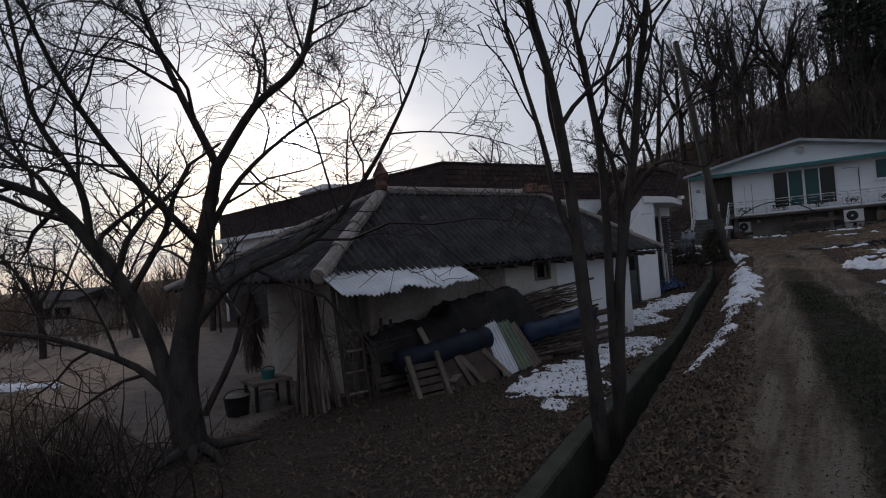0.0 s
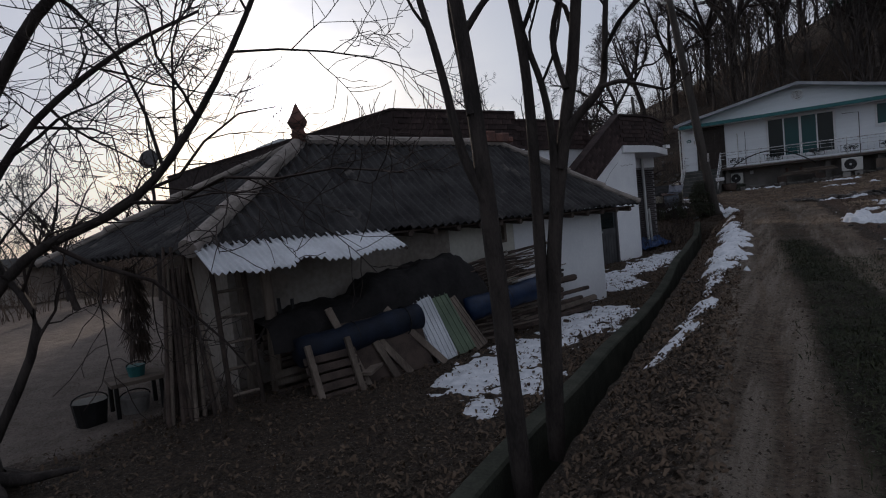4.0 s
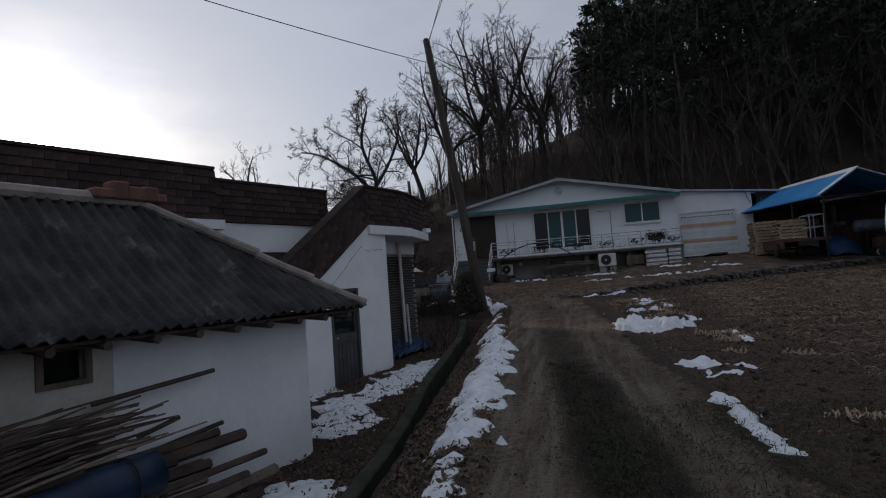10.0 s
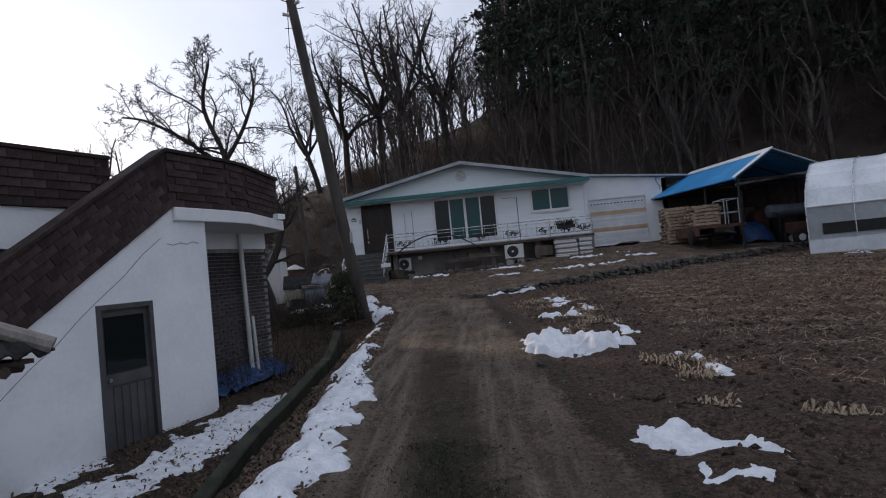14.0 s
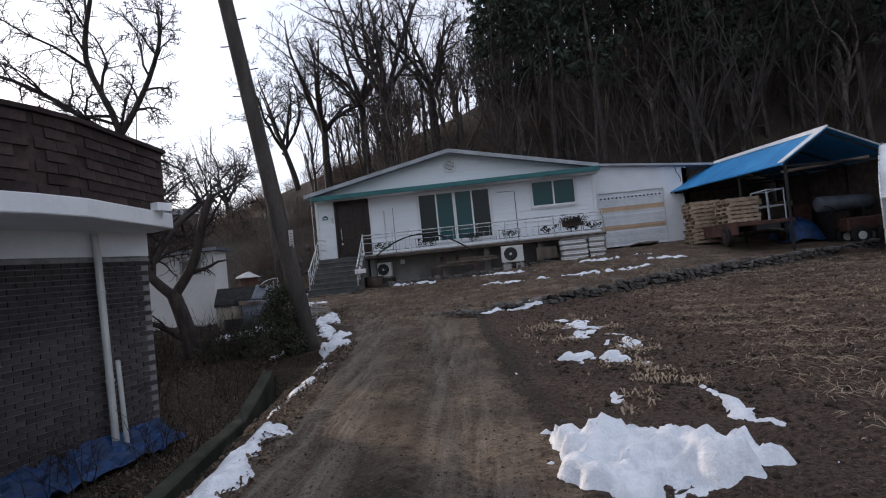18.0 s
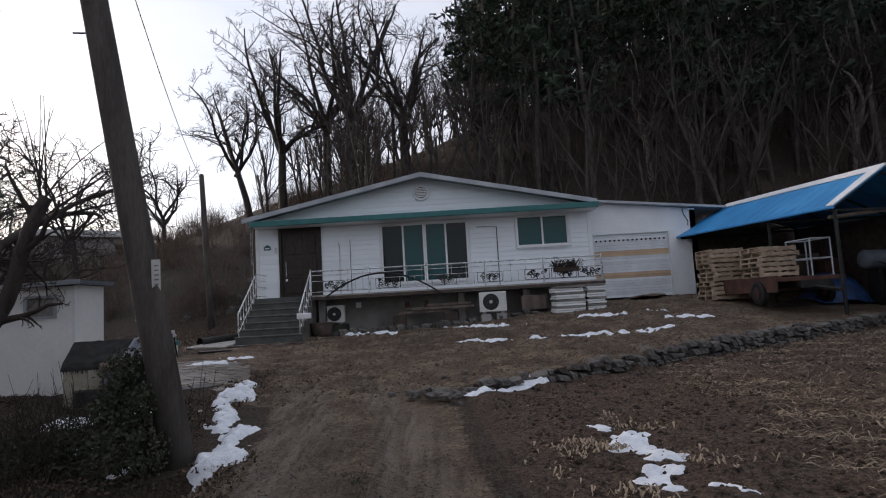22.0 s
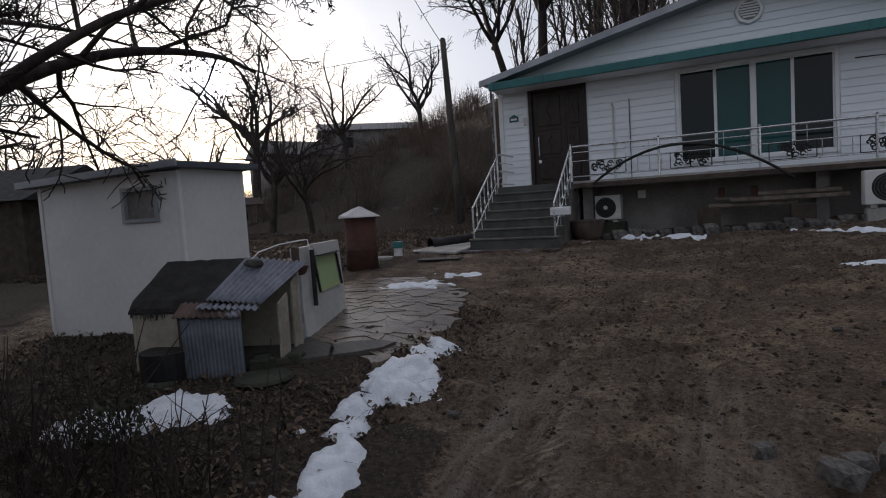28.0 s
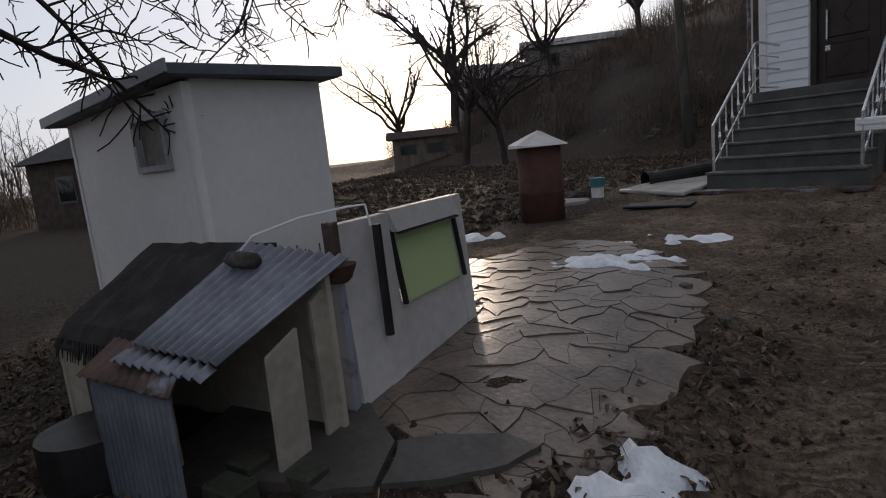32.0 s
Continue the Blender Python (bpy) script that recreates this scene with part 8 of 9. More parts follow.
# evergreen shrub at the pole's foot
def leafy(seed, n, shape_fn, size):
    rng = np.random.RandomState(seed)
    V = []
    for k in range(n):
        p = shape_fn(rng)
        d = rng.normal(0, 1, 3)
        d /= np.linalg.norm(d)
        s = rng.normal(0, 1, 3)
        s -= d * s.dot(d)
        s /= np.linalg.norm(s)
        ln = size * (0.6 + 0.8 * rng.rand())
        V += [p, p + d * ln * 0.5 + s * ln * 0.28, p + d * ln, p + d * ln * 0.5 - s * ln * 0.28]
    V = np.array(V)
    return V, np.arange(len(V)).reshape(-1, 4)


shrub_at = (-2.30, 24.9, 0.5)
shrub = thing("evergreen_shrub", shrub_at, "dense dark evergreen shrub at the foot of the pole", "shrub")
lobes = []
for k in range(26):
    q = np.random.RandomState(50 + k)
    if k < 16:
        lobes.append((q.normal(0, 1, 3) * [0.17, 0.15, 0.34] + [-0.08, 0.0, 0.80], 0.16 + 0.14 * q.rand()))
    else:
        lobes.append((q.normal(0, 1, 3) * [0.40, 0.40, 0.10] + [-1.45, 0.55, 0.36], 0.15 + 0.12 * q.rand()))


def in_shrub(rng):
    c, r = lobes[rng.randint(len(lobes))]
    d = rng.normal(0, 1, 3)
    d /= np.linalg.norm(d)
    p = c + d * r * (0.55 + 0.5 * rng.rand())
    p[2] = max(p[2], 0.05)
    return p


v, f = leafy(5, 11000, in_shrub, 0.045)
np_mesh("foliage", v, f, "shrub", shrub)
limbs = []
rng2 = np.random.RandomState(6)
for k in range(22):
    c, r = lobes[k % 26]
    bough(limbs, (rng2.normal(0, 0.06), rng2.normal(0, 0.06), -0.1), c + [0, 0, 0.1], float(np.linalg.norm(c)) + 0.25, 0.018, 0.005, rng2, 0.15)
v, f = tube_mesh(limbs)
tagged(np_mesh("branch_stuff", v, f, "twig", shrub), kind="stuff")

# dim houses and sheds in the distance
def far_house(x, y, w, d, h, a, roof_h, label, wall="plaster_base", roof="door_grey", dz=0.0):
    zz = top_z(x, y) + dz
    m = pose(x, y, zz, 0, 0, a)
    t = thing("distant_house", (x, y, zz), label, "house", "distant houses")
    part("wall", Shape().box(-w / 2, w / 2, -d / 2, d / 2, -1.5, h, m), wall, t)
    part("roof", Shape().prism([m @ Vector(q) for q in ((-w / 2 - 0.3, -d / 2 - 0.3, h), (-w / 2 - 0.3, d / 2 + 0.3, h), (-w / 2 - 0.3, 0, h + roof_h))], m.to_3x3() @ Vector((w + 0.6, 0, 0))), roof, t)
    for k in (-0.25, 0.2):
        wn_ = part("window", Shape().box(k * w - 0.45, k * w + 0.45, -d / 2 - 0.03, -d / 2 - 0.005, h * 0.45, h * 0.8, m), "door_grey", t)
        part("pane", Shape().box(k * w - 0.38, k * w + 0.38, -d / 2 - 0.04, -d / 2 - 0.03, h * 0.48, h * 0.77, m), "dark_glass", wn_)


far_house(-31.5, 60.5, 5.0, 4.5, 2.8, 62, 1.3, "small dim gabled house on the slope")
far_house(-27.5, 66.0, 8.0, 5.0, 2.6, 40, 0.9, "long low grey house on the slope")
far_house(-24.5, 47.0, 3.0, 2.4, 1.5, 50, 0.4, "low weathered outhouse across the plot", "wood_old", "shingle")
far_house(-20.0, 33.0, 7.5, 4.0, 2.2, 20, 1.0, "long dark farm shed beyond the yard", "wood_dark", "felt", -0.3)
far_house(-27.0, 13.5, 2.2, 2.5, 1.5, 20, 0.4, "small pale outbuilding beyond the concrete yard", "plaster_old", "felt")


# ---- snow left on the ground ----
def snow_patch(line, width, thick, seed, edge=0.12, ragged=0.24, holes=0.0, cell=0.032, base_off=0.0):
    line = np.array(line, float)
    lo, hi = line.min(0) - width - 0.4, line.max(0) + width + 0.4
    x, y = np.arange(lo[0], hi[0], cell), np.arange(lo[1], hi[1], cell)
    X, Y = np.meshgrid(x, y, indexing="ij")
    D = np.full(X.shape, 9e9)
    for a, b in zip(line, line[1:] if len(line) > 1 else line):
        d = b - a
        t = np.clip(((X - a[0]) * d[0] + (Y - a[1]) * d[1]) / max(d @ d, 1e-9), 0, 1)
        D = np.minimum(D, np.hypot(X - a[0] - t * d[0], Y - a[1] - t * d[1]))
    s = width - D + ragged * (1.1 * fbm(X, Y, seed, 4, 1.6) + 0.75 * fbm(X, Y, seed + 5, 3, 7.5)) - holes * np.maximum(0, fbm(X, Y, seed + 1, 3, 3.4) + 0.05)
    H = thick * (step01(s / edge) * 0.65 + 0.35 * step01(s / (edge * 4))) * (1 + 0.7 * fbm(X, Y, seed + 2, 4, 3.6) + 0.5 * fbm(X, Y, seed + 3, 2, 11.0))
    Z = ground_z(X, Y) + rough_z(X, Y) + H - 0.012 + base_off
    keep = (s > 0)
    F = grid_faces(len(x), len(y))
    F = F[keep.ravel()[F].any(1)]
    used, inv = np.unique(F, return_inverse=True)
    if not len(used):
        return
    V = np.stack([X.ravel(), Y.ravel(), np.where(keep, Z, ground_z(X, Y) + rough_z(X, Y) - 0.03).ravel()], 1)[used]
    tagged(np_mesh("snow_patch", V, inv.reshape(F.shape), "snow"), "thin patch of old half-melted snow" if thick < 0.1 else "thick heap of old snow", "snow", "snow patches")


snow_patch([(-0.20, 12.0), (-0.30, 13.6), (-0.42, 15.2), (-0.58, 16.9), (-0.85, 18.6), (-1.0, 19.8)], 0.27, 0.08, 1, holes=0.25)
snow_patch([(-0.05, 9.3), (-0.16, 10.7), (-0.22, 12.2)], 0.15, 0.06, 2, holes=0.3)
snow_patch([(-0.15, 7.9), (-0.15, 8.6), (-0.12, 9.3)], 0.09, 0.05, 3, holes=0.2)
snow_patch([(-0.35, 7.1), (-0.18, 7.15)], 0.05, 0.04, 4, ragged=0.12)
snow_patch([(-0.1, 6.2), (-0.02, 6.3)], 0.03, 0.03, 5, ragged=0.1)
snow_patch([(-1.25, 21.0), (-1.2, 21.3), (-1.22, 22.1)], 0.10, 0.06, 6)
snow_patch([(-1.38, 22.9), (-1.42, 23.3)], 0.05, 0.04, 7)
snow_patch([(-1.55, 24.7), (-1.72, 25.5), (-1.68, 25.95)], 0.19, 0.10, 8)
snow_patch([(-2.15, 26.15), (-2.12, 26.6), (-2.28, 27.0), (-2.5, 27.4)], 0.18, 0.08, 9, holes=0.2)
snow_patch([(-2.55, 28.8), (-2.56, 28.2), (-2.52, 27.7), (-2.58, 27.35)], 0.25, 0.12, 10, holes=0.1)
snow_patch([(-2.2, 8.3), (-2.25, 8.9), (-2.4, 9.6), (-2.3, 10.6), (-2.2, 11.6), (-2.1, 12.7)], 0.62, 0.045, 11, holes=0.62, ragged=0.32, cell=0.032)
snow_patch([(-1.75, 7.5), (-1.65, 8.6)], 0.24, 0.03, 12, holes=0.7, ragged=0.35, cell=0.032)
snow_patch([(-2.75, 15.4), (-3.1, 16.6), (-2.85, 17.6), (-2.65, 18.6), (-2.35, 19.7)], 0.62, 0.045, 13, holes=0.6, ragged=0.32, cell=0.032)
snow_patch([(-4.3, 17.0), (-3.9, 17.6)], 0.3, 0.03, 14, holes=0.5, ragged=0.3)
snow_patch([(1.84, 18.85), (2.05, 18.78), (2.30, 18.48)], 0.37, 0.19, 15, edge=0.16)
snow_patch([(1.62, 18.35), (1.9, 18.25)], 0.16, 0.12, 16)
snow_patch([(1.95, 22.3), (2.4, 21.9), (2.95, 21.2)], 0.10, 0.08, 17, holes=0.15)
snow_patch([(2.45, 25.2), (2.6, 24.0), (2.75, 23.0), (2.9, 22.2)], 0.22, 0.04, 18, holes=0.75, ragged=0.3)
snow_patch([(2.95, 20.1), (3.0, 18.8), (3.12, 17.5), (3.17, 16.6)], 0.07, 0.06, 19, ragged=0.15)
snow_patch([(3.2, 16.4), (3.5, 15.2), (3.6, 14.2)], 0.06, 0.05, 20, holes=0.2)
snow_patch([(2.2, 15.0), (2.6, 14.7)], 0.16, 0.08, 21)
snow_patch([(2.12, 14.25), (2.4, 14.2)], 0.07, 0.05, 22)
snow_patch([(2.0, 13.15), (2.08, 12.7), (2.05, 12.2), (2.1, 11.6)], 0.09, 0.07, 23, ragged=0.14)
snow_patch([(2.15, 20.5), (2.2, 20.05)], 0.07, 0.04, 24)
snow_patch([(1.3, 21.5), (1.38, 21.1)], 0.045, 0.04, 25, ragged=0.1)
snow_patch([(1.05, 24.3), (1.12, 23.8)], 0.03, 0.03, 26, ragged=0.08)
snow_patch([(1.1, 27.65), (1.6, 27.95), (2.4, 28.25)], 0.16, 0.09, 27, ragged=0.14)
snow_patch([(-2.1, 36.7), (-1.2, 36.6), (-0.1, 36.5)], 0.13, 0.06, 28, holes=0.15)
snow_patch([(0.95, 36.5), (1.9, 35.6), (2.95, 34.6)], 0.16, 0.07, 29, holes=0.1)
snow_patch([(1.1, 33.1), (2.0, 32.75), (2.8, 32.15)], 0.10, 0.05, 30, ragged=0.14)
snow_patch([(2.7, 32.1), (3.7, 31.75), (4.7, 31.55)], 0.14, 0.07, 31, ragged=0.15)
snow_patch([(4.6, 34.6), (5.4, 34.4)], 0.2, 0.08, 32)
snow_patch([(6.3, 34.6), (6.9, 34.2)], 0.13, 0.06, 33)
snow_patch([(6.4, 33.4), (7.3, 33.0)], 0.10, 0.05, 34)
snow_patch([(5.2, 31.6), (5.9, 31.9)], 0.08, 0.04, 35)
snow_patch([(-4.35, 26.55), (-3.95, 26.75), (-3.6, 27.0)], 0.22, 0.09, 36, holes=0.15)
snow_patch([(-3.55, 25.6), (-3.4, 25.8)], 0.1, 0.05, 37)
snow_patch([(-4.5, 31.2), (-4.0, 31.4)], 0.3, 0.07, 38, holes=0.3)
snow_patch([(-4.4, 32.3), (-3.9, 32.5)], 0.24, 0.06, 39, holes=0.3)
snow_patch([(-6.6, 31.6), (-6.2, 32.0)], 0.16, 0.08, 40)
snow_patch([(-2.75, 24.9), (-2.6, 25.2)], 0.09, 0.05, 41)
snow_patch([(-2.95, 36.2), (-2.8, 36.3)], 0.07, 0.08, 42, ragged=0.08)
snow_patch([(-12.3, 5.2), (-11.6, 5.9)], 0.25, 0.12, 43)
snow_patch([(11.4, 28.9), (12.3, 28.6)], 0.12, 0.05, 44)
snow_patch([(12.9, 28.2), (14.0, 27.9)], 0.12, 0.05, 45)
rs = np.random.RandomState(31)
for k in range(26):
    y = rs.uniform(5.5, 25.5)
    x = rs.uniform(road_right(y) + 0.3, road_right(y) + 1.9) if k % 2 else rs.uniform(ditch_lip(y) + 0.1, road_left(y))
    snow_patch([(x, y), (x + 0.05, y + 0.08)], 0.015, 0.025, 60 + k, ragged=0.07, cell=0.03)

# ---- stone retaining wall ----
def stone_mesh(seed):
    rng = np.random.RandomState(seed)
    bm = bmesh.new()
    bmesh.ops.create_icosphere(bm, subdivisions=1, radius=0.5)
    for v in bm.verts:
        c = v.co
        v.co = Vector([math.copysign(abs(q * 2) ** 0.5, q) * 0.5 for q in c]) * (1 + 0.3 * noise.noise(Vector(c) * 2.2 + Vector((seed * 3.1, 0, 0))))
    me = bpy.data.meshes.new("stone")
    bm.to_mesh(me)
    bm.free()
    me.materials.append(M["stone"])
    return me


STONES = [stone_mesh(k) for k in range(7)]


def lay_stone(parent, x, y, zz, sx, sy, sz, rz, rng):
    ob = new("stone", STONES[rng.randint(7)])
    m = Matrix.LocRotScale((x, y, zz), Euler((rng.normal(0, 0.12), rng.normal(0, 0.12), rz)), (sx, sy, sz))
    ob.parent = parent
    ob.matrix_basis = parent.matrix_basis.inverted() @ m


wall_s = thing("stone_wall", (4, 29, 1.0), "low dry wall of rough field stones", "wall", kind="structure")
rng = np.random.RandomState(9)
x = 0.72
while x < 13.5:
    w = rng.uniform(0.13, 0.30)
    y = float(stone_line(x + w / 2))
    a = math.atan2(float(stone_line(x + 0.5)) - float(stone_line(x)), 0.5)
    lo, hi = float(field_z(x, y)), float(yard_z(x, y + 0.3))
    zz = lo - 0.02
    while zz < hi - 0.02:
        h = rng.uniform(0.07, 0.14)
        lay_stone(wall_s, x + w / 2 + rng.normal(0, 0.02), y + 0.02 + rng.normal(0, 0.03), zz + h / 2, w * 1.05, 0.3, h * 1.1, a, rng)
        zz += h
    x += w
for k in range(10):
    lay_stone(wall_s, 0.55 + rng.normal(0, 0.2), 27.45 + rng.normal(0, 0.2), 0.86 + rng.rand() * 0.06, rng.uniform(0.12, 0.3), rng.uniform(0.1, 0.22), rng.uniform(0.06, 0.13), rng.rand() * 3, rng)
foot = thing("plinth_stones", (0, 37, 1.4), "row of rough stones along the bungalow's foot", "stones", kind="structure")
x = -2.7
while x < 3.6:
    w = rng.uniform(0.22, 0.4)
    y = 37.05 + rng.normal(0, 0.04)
    lay_stone(foot, x + w / 2, y + rng.normal(0, 0.06), top_z(x, y) + 0.05, w * 1.1, 0.34, rng.uniform(0.14, 0.30), rng.normal(0, 0.3), rng)
    x += w
slope_stones = thing("slope_stones", (-7, 44, 2.0), "scattered stones on the bank by the pole", "stones", kind="structure")
for k in range(34):
    x, y = -9 + rng.normal(0, 1.5), 45 + rng.normal(0, 0.8)
    lay_stone(slope_stones, x, y, top_z(x, y) + 0.05, rng.uniform(0.2, 0.5), rng.uniform(0.2, 0.4), rng.uniform(0.15, 0.35), rng.rand() * 3, rng)
loose = thing("loose_stones", (-2.6, 26, 0.8), "loose pale stones beside the track", "stones", kind="structure")
for k in range(70):
    y = rng.uniform(5, 31)
    x = rng.uniform(ditch_lip(y) if y < 24 else road_left(y) - 1.2, road_left(y) + 0.1) if k % 2 else road_right(y) + rng.uniform(-0.1, 0.5)
    s = rng.uniform(0.03, 0.09) * 0.9
    lay_stone(loose, x, y, top_z(x, y) + s * 0.2, s * 1.3, s, s * 0.7, rng.rand() * 3, rng)

# ---- cracked concrete apron beside the kennel ----
apron = thing("yard_slab", (-3.9, 29.5, 1.1), "cracked wet concrete slab by the kennel", "slab", kind="structure")
OUT = [(-3.9, 27.5), (-3.3, 27.6), (-2.9, 28.2), (-2.75, 29.1), (-2.95, 29.7), (-3.0, 30.3), (-3.5, 31.2), (-4.3, 31.9), (-5.3, 32.0), (-5.5, 30.5), (-5.2, 29.5), (-4.6, 28.4)]


def inside(px, py):
    c = False
    for (x1, y1), (x2, y2) in zip(OUT, OUT[1:] + OUT[:1]):
        if (y1 > py) != (y2 > py) and px < (x2 - x1) * (py - y1) / (y2 - y1) + x1:
            c = not c
    return c


cs = 0.165
far_pieces = Shape()
node = {}
for i in range(-2, 26):
    for j in range(-2, 36):
        r = random.Random(i * 97 + j)
        node[i, j] = (-6.0 + i * cs + r.uniform(-0.075, 0.075), 27.2 + j * cs + r.uniform(-0.075, 0.075))
for i in range(-2, 25):
    for j in range(-2, 35):
        q = [node[i, j], node[i + 1, j], node[i + 1, j + 1], node[i, j + 1]]
        cx, cy = sum(p[0] for p in q) / 4, sum(p[1] for p in q) / 4
        if not inside(cx, cy) or cy < 28.35 + 0.1 * math.sin(cx * 5):
            continue
        r = random.Random(i * 31 + j * 7)
        for tri in (((0, 1, 2), (0, 2, 3)) if r.random() < 0.3 else ((0, 1, 2, 3),)):
            pts = []
            for k in tri:
                k2 = tri[(tri.index(k) + 1) % len(tri)]
                pts.append(q[k])
                mx, my = (q[k][0] + q[k2][0]) / 2, (q[k][1] + q[k2][1]) / 2
                e = random.Random(int((mx + my) * 1000))
                pts.append((mx + e.uniform(-0.035, 0.035), my + e.uniform(-0.035, 0.035)))
            ccx, ccy = sum(p[0] for p in pts) / len(pts), sum(p[1] for p in pts) / len(pts)
            gap = 0.99 - 0.03 * r.random() ** 3
            zt, tx, ty = 0.016 + 0.014 * r.random(), r.uniform(-0.02, 0.02), r.uniform(-0.02, 0.02)
            poly = [(ccx + (x - ccx) * gap, ccy + (y - ccy) * gap) for x, y in pts]
            piece = [(x, y, float(ground_z(x, y)) - 0.05) for x, y in poly]
            if ccy > 30.0:
                far_pieces.prism(piece, (0, 0, 0.05 + zt))
            else:
                part("slab_piece", Shape().prism(piece, (0, 0, 0.05 + zt)), "slab", apron)

tagged(part("slab_piece", far_pieces, "slab", apron), kind="stuff")
for outline, seed in (([(-4.22, 27.62), (-4.02, 27.50), (-3.82, 27.72), (-3.62, 27.86), (-3.40, 27.96), (-3.27, 28.10), (-3.42, 28.32), (-3.75, 28.44), (-4.25, 28.42), (-4.45, 28.1)], 1), ([(-3.255, 28.12), (-3.10, 28.30), (-2.99, 28.52), (-2.97, 28.70), (-3.12, 28.66), (-3.30, 28.48), (-3.405, 28.33)], 2)):
    ring = [Vector((x, y, 0)) for x, y in outline]
    fine_ring = []
    for k, p in enumerate(ring):
        q = ring[(k + 1) % len(ring)]
        for u in (0.0, 0.33, 0.66):
            w = p.lerp(q, u)
            fine_ring.append((w.x + 0.018 * noise.noise((w.x * 7, w.y * 7, seed)), w.y + 0.018 * noise.noise((w.x * 7, w.y * 7, seed + 4)), float(ground_z(w.x, w.y)) - 0.06))
    part("slab_piece", Shape().prism(fine_ring, (0, 0, 0.105)), "slab_dark", apron, "dark damp smooth concrete slab")

# ---- roof shingles and bricks as pieces ----
def laid(parent, name, mat, origin, along, up, out, length, rows, pw, ph, th, seed, keep=None, limit=300, slant=True, gap=0.003):
    """Courses of pieces on a plane from origin; keep(s, t) says where. The first limit pieces are parts, the rest one part."""
    o, al, u, n = Vector(origin), Vector(along).normalized(), Vector(up).normalized(), Vector(out).normalized()
    rng = random.Random(seed)
    meshes = []
    for k in range(4):
        me = bpy.data.meshes.new(name)
        sh = Shape()
        j = [rng.uniform(-0.004, 0.004) for _ in range(4)]
        lift = th * 0.9 if slant else th
        g1, lo, hi = gap, gap * 0.7, ph - 0.001 - gap
        j = j if slant else [q * 0.3 for q in j]
        sh.hull8([(g1, -th, lo + j[0]), (pw - g1, -th, lo + j[1]), (pw - g1, 0.004, lo), (g1, 0.004, lo), (g1, -(th - lift) - (0 if slant else th), hi + j[2]), (pw - g1, -(th - lift) - (0 if slant else th), hi + j[3]), (pw - g1, 0.004, hi), (g1, 0.004, hi)])
        me.from_pydata(sh.v, [], sh.f)
        me.materials.append(M[mat])
        meshes.append((me, sh))
    base = parent
    while base.parent is not None:
        base = base.parent
    inv = base.matrix_basis.inverted()
    rest, count = Shape(), 0
    for r in range(rows):
        s = -(pw / 2) * (r % 2)
        while s < length - 0.02:
            if s >= -0.01 and s + pw <= length + 0.05 and (keep is None or keep(s + pw / 2, r * ph)):
                m = Matrix.Translation(o + al * (s + rng.uniform(-0.003, 0.003)) + u * (r * ph) + n * rng.uniform(0, 0.004))
                rot = Matrix((al, -n, u)).transposed().to_4x4()
                me, sh = meshes[rng.randrange(4)]
                if count < limit:
                    ob = new(name, me)
                    ob.parent = parent
                    ob.matrix_basis = inv @ m @ rot
                else:
                    k = len(rest.v)
                    rest.v += [tuple(m @ rot @ Vector(p)) for p in sh.v]
                    rest.f += [tuple(i + k for i in f) for f in sh.f]
                count += 1
            s += pw
    if rest.v:
        tagged(part(name, rest, mat, parent), kind="stuff")


o_front = AB.to_3x3() @ Vector((0, -1, 0))
sl0, sl1 = Vector(ab(-4.55, -0.025, stair_top(-4.55) - 0.02)), Vector(ab(-0.69, -0.025, stair_top(-0.69) - 0.02))
d_s = (sl1 - sl0)
up_s = d_s.cross(o_front)
up_s = up_s if up_s.z > 0 else -up_s
laid(outb, "shingle", "shingle", sl0, d_s, up_s, o_front, d_s.length + 0.05, 6, 0.30, 0.118, 0.016, 1)
for k, (f0, f1) in enumerate(zip(PLINE[:3], PLINE[1:4])):
    q0, q1 = Vector(ab(*f0, 2.99)), Vector(ab(*f1, 2.99))
    outw = (q1 - q0).cross(Vector((0, 0, 1)))
    laid(outb, "shingle", "shingle", q0 + outw.normalized() * 0.006, q1 - q0, (0, 0, 1), outw, (q1 - q0).length, 7, 0.28 if k != 1 else 0.24, 0.115, 0.016, 2 + k, limit=120)
capf = [(-4.6, -0.06), (-0.70, -0.06), (0.51, -0.07), (1.0, -0.01), (2.67, 0.57), (2.75, 6.0)]
capb = [(-4.6, 0.22), (-0.70, 0.22), (0.48, 0.21), (0.90, 0.26), (2.40, 0.80), (2.46, 6.0)]
capz = [stair_top(-4.6) + 0.825] + [PTOP + 0.005] * 5
part("parapet_cap", Shape().sheet([[ab(*p, zz) for p, zz in zip(capf, capz)], [ab(*p, zz) for p, zz in zip(capb, capz)]], (0, 0, 0.05)), "shingle", outb)
for k, lim in ((1, 170), (2, 130)):
    q0, q1 = Vector(ab(*RC[k], 3.035)), Vector(ab(*RC[k + 1], 3.035))
    outw = (q1 - q0).cross(Vector((0, 0, 1)))
    laid(rear, "shingle", "shingle", q0 + outw.normalized() * 0.006, q1 - q0, (0, 0, 1), outw, (q1 - q0).length, 7 if k == 1 else 6, 0.30, 0.132 if k == 1 else 0.122, 0.016, 5 + k, limit=lim)
laid(outb, "brick", "brick", ab(0.0, 1.065, 0.02), n_al, (0, 0, 1), o_front, 2.68, 35, 0.205, 0.068, 0.014, 6, limit=290, slant=False, gap=0.0065)
crack = Shape().tube([ab(-3.1 + 0.32 * k, -0.004, 0.75 + 0.255 * k + 0.02 * math.sin(k * 2.3)) for k in range(8)], 0.004, 4)
part("hairline_crack", crack, "plaster_base", outb)
